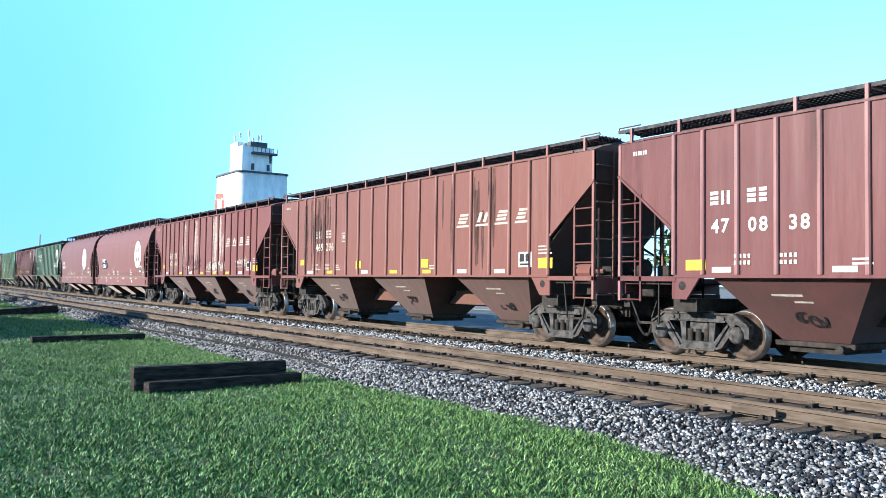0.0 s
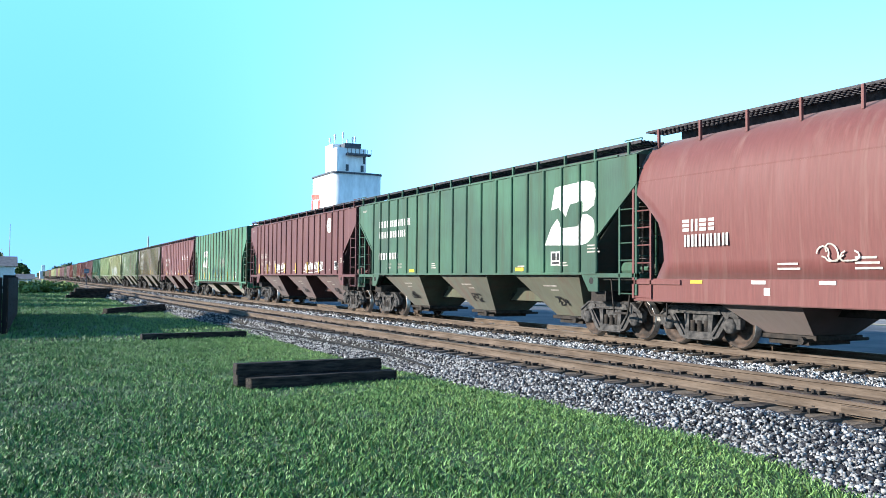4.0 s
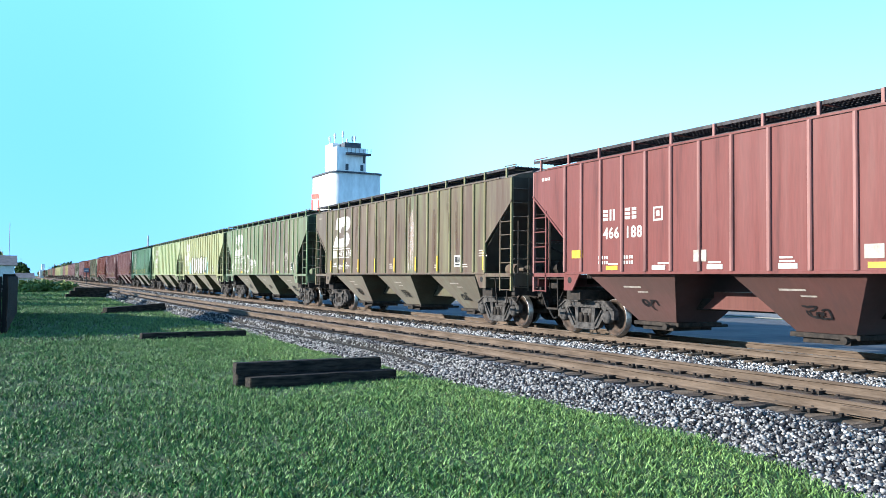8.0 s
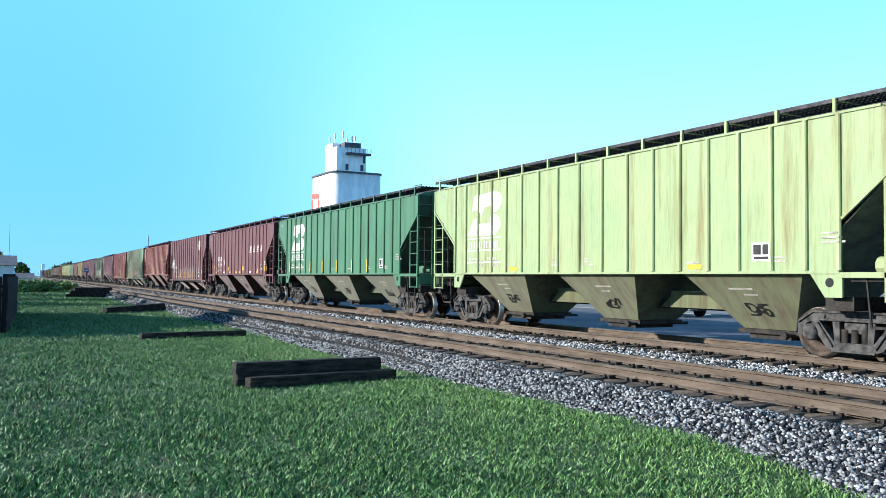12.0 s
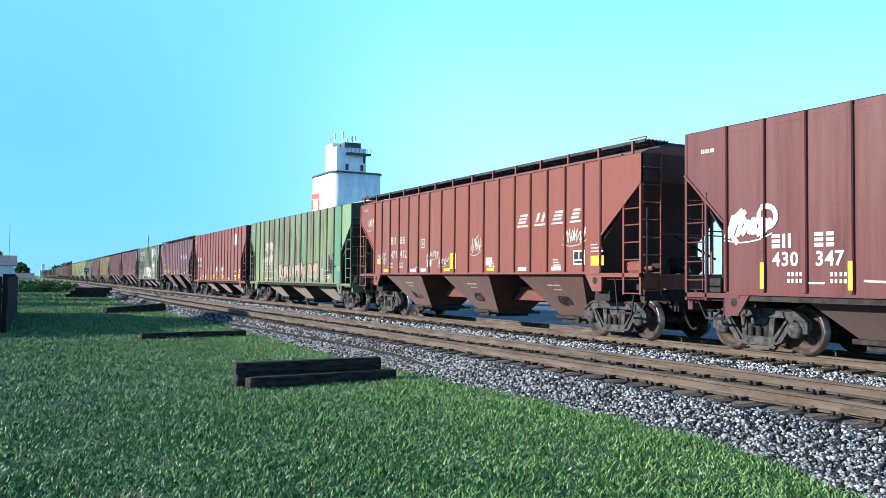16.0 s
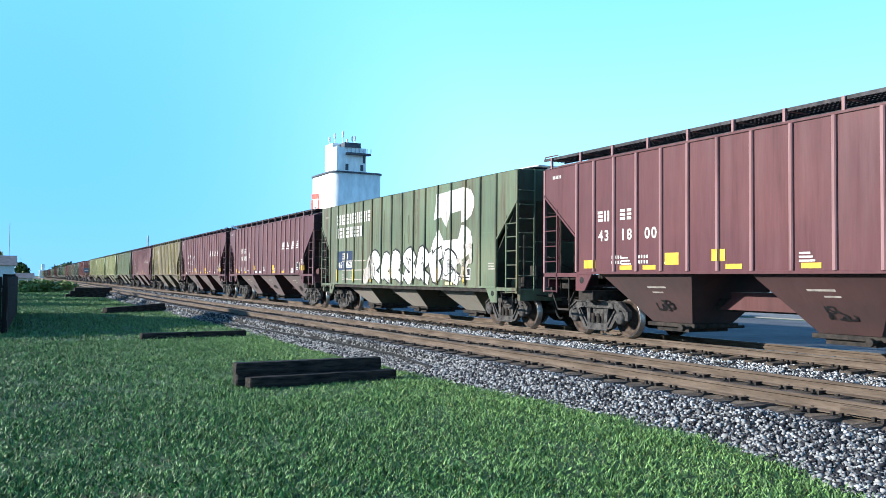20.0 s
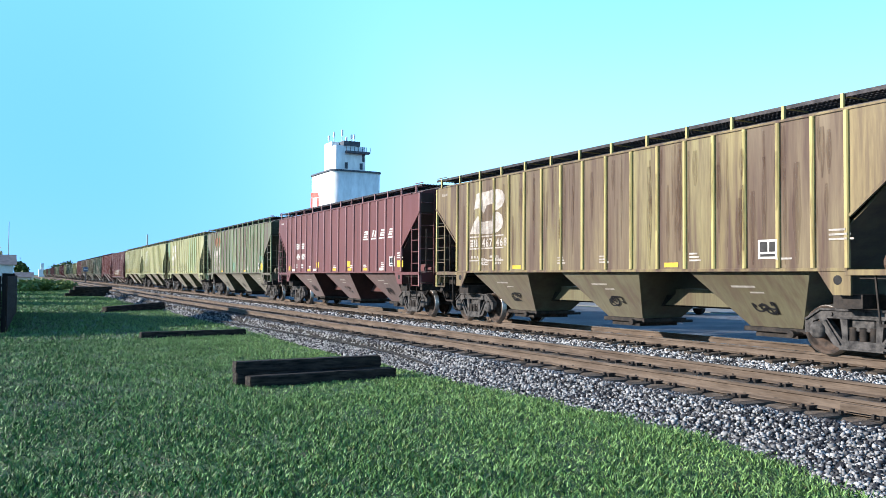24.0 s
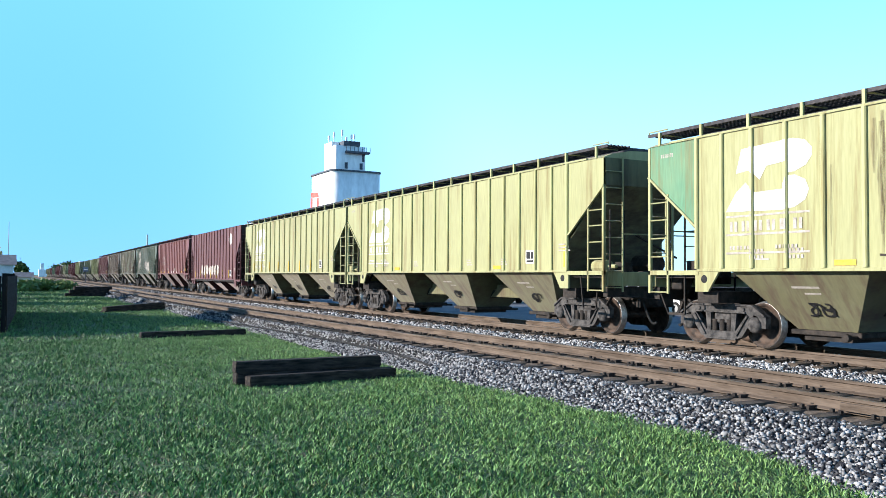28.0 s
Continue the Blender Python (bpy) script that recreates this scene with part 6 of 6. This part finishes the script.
def paint_car(k, car, colour, style):
    """Gives a car its paint; the alpha sets its weather pattern apart."""
    rnd = random.Random(500 + k)
    seed = rnd.random()
    for o in car.children_recursive:
        base = o.name.split(".")[0]
        if base not in PAINTED:
            continue
        c, s = colour, style
        if base == "side_panel" and style in ("rusty", "dusty"):
            f = rnd.uniform(0.78, 1.15)
            c = tuple(v * f for v in c)
        if k in (9, 10, 23, 25) and base == "side_panel":
            c = rnd.choice({9: ((0.12, 0.09, 0.065), (0.1, 0.1, 0.055), (0.09, 0.07, 0.055), (0.1, 0.12, 0.06)), 10: ((0.115, 0.17, 0.083), (0.125, 0.155, 0.082), (0.125, 0.14, 0.08)) if o.bound_box[6][0] < 0.5 else ((0.095, 0.085, 0.06), (0.085, 0.072, 0.056), (0.1, 0.105, 0.062)),
                            23: ((0.2, 0.16, 0.065), (0.14, 0.1, 0.055), (0.12, 0.085, 0.05), (0.23, 0.2, 0.085)), 25: ((0.13, 0.17, 0.09), (0.1, 0.09, 0.065), (0.14, 0.2, 0.11), (0.11, 0.18, 0.1))}[k])
        if k == 26 and base == "side_panel" and 2.6 < (o.bound_box[0][0] + o.bound_box[6][0]) / 2 < 5.6:
            c = rnd.choice(((0.2, 0.29, 0.14), (0.17, 0.26, 0.125)))
        if k == 17 and base == "side_panel":
            c = rnd.choice(((0.1, 0.19, 0.09), (0.13, 0.2, 0.09), (0.085, 0.075, 0.05), (0.12, 0.14, 0.075), (0.06, 0.18, 0.1), (0.12, 0.19, 0.09)))
        if base in ("rib", "corner_post", "board_support") and k in RIB_COLOUR:
            c, s = RIB_COLOUR[k], "lime" if colour[1] > 0.75 * colour[0] else "clean"
        # slope sheets at half colour: their shade is put into the paint
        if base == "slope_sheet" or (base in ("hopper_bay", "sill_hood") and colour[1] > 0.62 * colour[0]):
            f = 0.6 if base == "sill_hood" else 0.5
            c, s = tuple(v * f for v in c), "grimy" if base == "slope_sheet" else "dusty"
            # bays: dirt tone, with shade painted in on type B
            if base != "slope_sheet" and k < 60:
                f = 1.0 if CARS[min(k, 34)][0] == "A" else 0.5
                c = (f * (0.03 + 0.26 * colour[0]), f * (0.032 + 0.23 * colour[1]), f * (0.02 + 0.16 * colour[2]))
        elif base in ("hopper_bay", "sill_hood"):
            # dirty bays, darkened further as painted shade, deepest on type B
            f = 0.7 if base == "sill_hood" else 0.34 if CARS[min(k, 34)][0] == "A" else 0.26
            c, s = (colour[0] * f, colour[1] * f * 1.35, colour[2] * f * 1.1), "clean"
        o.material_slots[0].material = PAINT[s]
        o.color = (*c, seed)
    if k == 17:
        for o in car.children:
            base = o.name.split(".")[0]
            if (base == "end_gusset" and o.bound_box[6][0] > 7) or (base == "side_panel" and o.bound_box[6][0] > 6.2):
                o.material_slots[0].material = PAINT["clean"]
                o.color = (0.055, 0.22, 0.115, seed) if base == "side_panel" else (0.16, 0.31, 0.15, seed)
    if k in (26, 27):
        for o in car.children:
            if o.name.startswith("end_gusset") and o.bound_box[0][0] < -7 and k == 26:
                o.color = (0.05, 0.2, 0.12, seed)


TEMPLATE = {"A": ribbed_car(SPEC_A), "B": ribbed_car(SPEC_B), "C": rounded_car()}
TRAIN = []
used = set()
for k, (kind, colour, style, words) in enumerate(CARS):
    if kind in used:
        car = copy_thing(TEMPLATE[kind], pose(0, 0, 0))
    else:
        car = None
    TRAIN.append([kind, car])
    if car is None:
        used.add(kind)
        TRAIN[-1][1] = TEMPLATE[kind]
for k, (kind, car) in enumerate(TRAIN):
    paint_car(k, car, CARS[k][1], CARS[k][2])
    mark_car(k, car, kind)
    tagged(car, CARS[k][3])
FAR = {"A": far_car("A"), "B": far_car("B")}
for i in range(20):
    kind = "B" if i % 6 == 4 else "A"
    car = FAR[kind] if i in (0, 4) else copy_thing(FAR[kind], pose(0, 0, 0))
    c = FAR_COLOURS[i % len(FAR_COLOURS)]
    paint_car(60 + i, car, c, "dusty" if c[1] > c[0] * 0.8 else "worn")
    tagged(car, "green ribbed covered hopper in the distance" if c[1] > c[0] * 0.8 else "red ribbed covered hopper in the distance")
    TRAIN.append([kind, car])


# ---- far surroundings ----
def grain_elevator():
    """Concrete elevator with rounded corners, a headhouse, rails and antennas."""
    root = thing("grain_elevator", "tall white concrete grain elevator with a headhouse", "grain elevator", pose(-249.6, 96.5, GRASS))
    wx, wy, h = 20.6, 16.4, 34.1

    def rounded(x0, x1, y0, y1, z0, z1, r):
        bm = bmesh.new()
        pts = []
        for cx, cy, a0 in ((x1 - r, y1 - r, 0), (x0 + r, y1 - r, 90), (x0 + r, y0 + r, 180), (x1 - r, y0 + r, 270)):
            for k in range(7):
                a = radians(a0 + 15 * k)
                pts.append((cx + r * math.cos(a), cy + r * math.sin(a)))
        lo, hi = [bm.verts.new((x, y, z0)) for x, y in pts], [bm.verts.new((x, y, z1)) for x, y in pts]
        for k in range(len(pts)):
            j = (k + 1) % len(pts)
            bm.faces.new((lo[k], lo[j], hi[j], hi[k])).smooth = True
        bm.faces.new(hi)
        return bm

    part("silo", rounded(-wx / 2, wx / 2, -wy / 2, wy / 2, 0, h, 2.2), CONCRETE, root)
    part("cornice", rounded(-wx / 2 - 0.35, wx / 2 + 0.35, -wy / 2 - 0.35, wy / 2 + 0.35, h, h + 0.5, 2.4), TOWER_TRIM, root, "dark roof edge")
    head = part("headhouse", rounded(-4.5, 6.0, -5.6, 4.4, h + 0.5, h + 8.6, 0.3), CONCRETE, root)
    part("headhouse_stair", boxed(-4.5, 2.0, -5.5, -1.0, h + 8.6, h + 10.2), CONCRETE, root)
    part("gallery", boxed(5.6, 7.4, -2.6, 5.4, h + 6.3, h + 6.9), TOWER_TRIM, root, "dark steel gallery")
    part("penthouse", boxed(-2.5, 6.3, -3.0, 2.4, h + 8.62, h + 10.1), TOWER_TRIM, root, "dark rooftop shed")
    for y in (-2.6, 2.4):
        part("window", boxed(6.0, 6.06, y, y + 1.0, h + 1.4, h + 3.4), TOWER_TRIM, head)
    part("doorway", boxed(6.0, 6.1, 3.2, 4.0, h + 3.9, h + 6.2), TOWER_TRIM, head)
    rail_bm = bmesh.new()
    for z in (h + 7.6, h + 8.3):
        bar(rail_bm, (7.3, -2.6, z), (7.3, 5.4, z), 0.14, 0.14)
    for k in range(7):
        y = -2.6 + 8.0 * k / 6
        bar(rail_bm, (7.3, y, h + 6.9), (7.3, y, h + 8.3), 0.14, 0.14)
    part("gallery_rail", rail_bm, TOWER_TRIM, root)
    for x, y, hh in ((-3, -4.6, 4.0), (0, -4.0, 4.8), (3, -2.4, 5.2), (4, 0.4, 3.6), (2, 2.0, 4.2), (-2, 1, 3.8)):
        bm = bmesh.new()
        rod(bm, (x, y, h + 8.6), (x, y, h + 9 + hh), 0.12, 6)
        box(bm, x - 0.25, x + 0.25, y - 0.25, y + 0.25, h + 9 + hh * 0.6, h + 9 + hh * 0.95)
        part("antenna", bm, CONCRETE, root)
    sign = bmesh.new()
    yf = -wy / 2 - 0.06
    for o in ([(-9.3, h - 5.2), (-2.5, h - 5.6), (-1.6, h - 7.2), (-8.8, h - 6.8)], [(-9.3, h - 10.4), (-7.6, h - 10.4), (-7.6, h - 7), (-9.3, h - 7)], [(-3.2, h - 13), (-1.6, h - 13), (-1.6, h - 7.4), (-3.2, h - 7.4)],
              [(-9, h - 16.6), (-7.0, h - 16.6), (-3.4, h - 11.2), (-5.2, h - 11.2)], [(-5, h - 15), (-3.6, h - 16.6), (-2.6, h - 16.6), (-4, h - 14)]):
        slab(sign, o, yf - 0.05, yf)
    part("sign", sign, RED_SIGN, root, "faded red painted emblem")
    return root


grain_elevator()


def utility_pole(x, y, h, label, r):
    root = thing("utility_pole", label, "utility pole", pose(x, y, GRASS))
    part("pole", rod(bmesh.new(), (0, 0, 0), (0, 0, h), r, 10, r * 0.75), POLE, root)
    return root


utility_pole(-300, 44.1, 15.8, "tall plain grey pole behind the train", 0.32)
utility_pole(-150, 1.0, 10.2, "slim pole far beyond the fence", 0.06)


def board_fence():
    """Dark privacy fence running off along the lawn."""
    root = thing("board_fence", "dark stained wooden board fence along the lawn", "fence", pose(0, 0, GRASS))
    rnd = random.Random(2)
    me = mesh_of(boxed(-0.068, 0.068, -0.012, 0.012, 0.02, 1.8, bevel=0.004), "board")
    for i in range(104):
        x = -30.3 - i * 0.142
        b = part("board", me, FENCE, root)
        b.matrix_basis = pose(x, 0.19 + (-30.3 - x) * 0.0345, rnd.uniform(-0.02, 0.02), 0, 0, -2)
    for i in range(36):
        b = part("board", me, FENCE, root)
        b.matrix_basis = pose(-30.22, 0.1 - i * 0.142, rnd.uniform(-0.02, 0.02), 0, 0, 90)
    for z in (0.4, 1.5):
        part("fence_rail", boxed(-30.3, -30.24, -5.0, 0.1, z - 0.045, z + 0.045), FENCE, root)
    for z in (0.4, 1.5):
        bm = bmesh.new()
        bar(bm, (-30.3, 0.12, z), (-45.1, 0.63, z), 0.04, 0.09, (0, 0, 1))
        part("fence_rail", bm, FENCE, root)
    for i in range(6):
        x = -30.4 - i * 2.6
        part("post", boxed(x - 0.05, x + 0.05, 0.04 + (-30.3 - x) * 0.0345, 0.14 + (-30.3 - x) * 0.0345, 0, 1.9), FENCE, root)
    return root


board_fence()


def trackside_sign():
    root = thing("trackside_sign", "blue sign on a dark post between the tracks", "sign", pose(-172, 14.25, -0.3))
    part("post", rod(bmesh.new(), (0, 0, 0), (0, 0, 2.3), 0.09, 8), TOWER_TRIM, root)
    part("panel", boxed(-0.03, 0.03, -0.45, 0.45, 2.3, 3.1), SIGN_BLUE, root, "blue sign panel")
    part("panel_edge", boxed(0.032, 0.05, -0.34, 0.34, 2.64, 2.76), SIDING, root, "pale bar on the panel")


SIGN_BLUE = speckled("sign_blue", (0.1, 0.14, 0.24), (0.13, 0.18, 0.29), 2, 0.5, 0.0, 0.05)
trackside_sign()


def shed(x, y, sx, sy, h, label):
    root = thing("metal_building", label, "building", pose(x, y, GRASS))
    part("wall", boxed(-sx / 2, sx / 2, -sy / 2, sy / 2, 0, h), SIDING, root)
    for k in range(int(sy / 0.8)):
        yy = -sy / 2 + 0.4 + 0.8 * k
        part("siding_rib", boxed(sx / 2, sx / 2 + 0.04, yy - 0.06, yy + 0.06, 0, h), SIDING, root)
    bm = bmesh.new()
    slab(bm, [(-sx / 2 - 0.3, h), (sx / 2 + 0.3, h), (0, h + sx * 0.16)], -sy / 2 - 0.3, sy / 2 + 0.3)
    part("roof", bm, ROOFING, root)
    return root


shed(-104, -2.9, 7, 8.2, 2.9, "white ribbed metal shed behind the fence")
shed(-118, 2.6, 4, 1.6, 1.5, "low white outbuilding near the trees")
far_silo = thing("far_elevator", "small pale grain elevator on the horizon", "grain elevator", pose(-620, 24.5, GRASS))
part("silo", boxed(-3, 3, -2.2, 2.2, 0, 5.2), CONCRETE, far_silo)
part("headhouse", boxed(-1.5, 1.5, -0.9, 0.9, 5.2, 9.4), CONCRETE, far_silo)


def leaf_mass(rng, n, centre, spread, size, lumps=14):
    c = rng.normal(0, 1, (lumps, 3))
    c = c / np.linalg.norm(c, axis=1)[:, None] * rng.uniform(0.35, 0.95, (lumps, 1)) * np.array(spread) + np.array(centre)
    p = c[rng.integers(0, lumps, n)] + rng.normal(0, 0.24, (n, 3)) * np.array(spread)
    v = np.array([(-0.5, 0, 0), (0.5, 0, 0), (0.3, 0.9, 0.15), (-0.3, 0.9, 0.15)])
    shapes = [(v, np.array([[0, 1, 2], [0, 2, 3]]))]
    return shapes, p, rng.uniform(0.6, 1.3, (n, 1)) * size * np.ones((n, 3)), rng.uniform(0, 6.28, (n, 2))


def tree(x, y, h, crown, seed, label, n=3500, size=0.35):
    rng, rnd = np.random.default_rng(seed), random.Random(seed)
    root = thing("tree", label, "tree", pose(x, y, GRASS))
    bm = bmesh.new()
    rod(bm, (0, 0, -0.1), (0.1, 0, h * 0.45), h * 0.028, 9, h * 0.018)
    for k in range(6):
        a = rnd.uniform(0, 6.28)
        rod(bm, (0.08, 0, h * rnd.uniform(0.28, 0.44)), (math.cos(a) * crown * 0.6, math.sin(a) * crown * 0.6, h * rnd.uniform(0.6, 0.85)), h * 0.012, 6, h * 0.004)
    part("trunk", bm, BARK, root)
    s, p, sz, t = leaf_mass(rng, n, (0, 0, h * 0.66), (crown, crown, h * 0.34), size)
    p[:, 2] = np.maximum(p[:, 2], h * 0.2)
    part("crown", scatter_mesh("crown", s, p, sz, t), LEAF, root)
    return root


def bush(x, y, h, w, seed, label):
    rng = np.random.default_rng(seed)
    s, p, sz, t = leaf_mass(rng, 1500, (0, 0, h * 0.45), (w, w, h * 0.5), 0.3)
    p[:, 2] = np.maximum(p[:, 2], 0.02)
    return solo("bush", scatter_mesh("bush", s, p, sz, t), BUSH_LEAF, label, "bush", at=pose(x, y, GRASS))


tree(-112, -0.6, 4.2, 0.9, 31, "dark leafy tree behind the white shed")
tree(-124, 2.4, 3.3, 0.75, 32, "small dark tree beyond the fence")
for i, (x, y, h, w) in enumerate(((-101, 2.6, 0.9, 1.2), (-104, 4.0, 1.0, 1.5), (-108, 5.4, 1.0, 1.4), (-112, 3.4, 1.1, 1.5), (-116, 6.6, 1.0, 1.5), (-122, 5.0, 1.2, 1.8))):
    bush(x, y, h, w, 40 + i, "scrubby green bush at the lawn's far end")
for i in range(4):
    tree(-430 - 20 * (i % 2), 24 + 5 * i, 6.5 + 1.2 * (i % 2), 3.2, 60 + i, "far dark tree on the horizon", 1200, 0.8)
for i in range(10):
    tree(-75 + 19 * i, 92 + 14 * (i % 3), 9 + 2 * (i % 3), 4.8, 80 + i, "leafy tree beyond the yard", 2200, 0.6)
# A house and trees beside the lawn, off to the side, whose shade falls across the grass.
def house():
    root = thing("house", "white two-storey house beside the lawn", "house", pose(-43.2, -15.0, GRASS))
    part("wall", boxed(-4.8, 6.0, -5.0, 5.0, 0, 5.4), SIDING, root)
    bm = slab(bmesh.new(), [(-5.2, 5.4), (6.4, 5.4), (1.4, 7.7), (-0.2, 7.7)], -5.4, 5.4)
    part("roof", bm, ROOFING, root)
    for x in (-3, 1, 4.5):
        for z in (0.9, 3.5):
            w = part("window", boxed(x - 0.55, x + 0.55, 5.0, 5.05, z, z + 1.4), GLASS, root)
            part("window_sill", boxed(x - 0.65, x + 0.65, 5.0, 5.12, z - 0.1, z), SIDING, w)
    return root


house()
for i, (x, y, h, c) in enumerate(((-66, -13, 7.5, 2.4), (-77, -12, 8, 2.2), (-90, -12, 8, 2.6))):
    tree(x, y, h, c, 120 + i, "leafy yard tree beside the lawn", 5000, 0.4)


def parked_vehicle(x, y, turn, paint, label, tall):
    root = thing("parked_vehicle", label, "vehicle", pose(x, y, GRASS + 0.05, 0, 0, turn))
    h = 1.0 if not tall else 1.1
    bm = slab(bmesh.new(), [(-2.4, 0.45), (-2.45, 0.9), (-2.3, h), (1.1, h), (2.2, h - 0.12), (2.4, 0.75), (2.4, 0.4), (1.9, 0.32), (-1.9, 0.32)], -0.92, 0.92)
    bmesh.ops.bevel(bm, geom=bm.edges[:], offset=0.06, segments=2, affect="EDGES")
    part("body", bm, paint, root)
    top = 1.75 if tall else 1.5
    bm = slab(bmesh.new(), [(-2.25, h - 0.02), (-2.05, top - 0.06), (-1.8, top), (0.2, top), (1.05, h - 0.02)], -0.8, 0.8)
    bmesh.ops.bevel(bm, geom=bm.edges[:], offset=0.05, segments=2, affect="EDGES")
    part("cabin", bm, paint, root)
    for a, b in ((-2.0, -1.25), (-1.15, -0.4), (-0.3, 0.45)):
        part("window", slab(bmesh.new(), [(a, h + 0.08), (b, h + 0.08), (b - 0.02, top - 0.14), (a + 0.06, top - 0.14)], -0.83, -0.8), GLASS, root)
    part("windscreen", slab(bmesh.new(), [(0.32, top - 0.08), (1.02, h + 0.04), (1.06, h + 0.04), (0.36, top - 0.08)], -0.68, 0.68), GLASS, root)
    for wx in (-1.5, 1.5):
        for s in (-1, 1):
            w = part("wheel", rod(bmesh.new(), (wx, s * 0.72, 0.33), (wx, s * 0.94, 0.33), 0.33, 18), RUBBER, root)
            part("rim", rod(bmesh.new(), (wx, s * 0.93, 0.33), (wx, s * 0.95, 0.33), 0.2, 12), CHROME, w)
    return root


parked_vehicle(-33.5, 31.0, 4, CAR_WHITE, "white van parked on the pale road", True)
parked_vehicle(-52.0, 32.0, 2, CAR_GREY, "grey car parked on the pale road", False)
parked_vehicle(-27.0, 41.5, 178, CAR_WHITE, "white car parked in the yard", False)


# ---- motion ----
# How far each car stands off the even spacing, as the cars differ in length.
SLACK = (-6.15, -5.85, -5.9, -5.4, -3.6, -1.5, -0.8, -0.6, -0.3, -0.35, -0.65, -0.7, -0.1, -0.3, -0.25, -0.15, -0.25, 0.03, 0.4, 0.45, 0.45, 0.55, 0.25, 0.35, 0.15, -0.35, -0.75, -1.3)

def on_line(x):
    return pose(x, Y_TRAIN + bend(x), 0, 0, 0, heading(x))


# how far the train is ahead of an even pace at these seconds
AHEAD = ((0, 0.2), (1, 0.6), (2, 0.48), (3, 0.5), (4, 0.35), (5, 0.2), (6, 0.15), (10, 0.15), (11, 0.3), (12, 0.3), (14, 0.15), (17, 0.15), (18, 0.8), (23, 0.8), (24, 0.92), (25, 0.78), (28, 0.8))


def rolled(t):
    """How far the train has rolled at t."""
    return SPEED * t + float(np.interp(t, [a for a, _ in AHEAD], [b for _, b in AHEAD]))


def motions():
    """The train rolls along its track; the wheels near the camera turn."""
    for k, (kind, car) in enumerate(TRAIN):
        start = FIRST - PITCH_CAR * k + (SLACK[k] if k < len(SLACK) else -0.5)
        walk(car, [(t, on_line(start + rolled(t))) for t in range(29)])
        axles = [o for o in car.children if o.name.split(".")[0] == "wheelset"]
        if not axles:
            continue
        t0, t1 = (-62 - start) / SPEED, (8 - start) / SPEED
        f0, f1 = max(0, int(t0 * FPS)), min(int(28 * FPS), int(t1 * FPS))
        turn = 360 * SPEED / (math.tau * WHEEL_R) / FPS
        for o in axles:
            x = o.matrix_basis.translation.x
            rows = [(0, pose(x, 0, WHEEL_R))] if f0 > 0 else []
            ang = 0.0
            for f in range(f0, f1 + 1):
                rows.append((f / FPS, pose(x, 0, WHEEL_R, 0, ang, 0)))
                ang += turn
            if f1 < 28 * FPS:
                rows.append((28, pose(x, 0, WHEEL_R, 0, ang - turn, 0)))
            walk(o, rows)


motions()
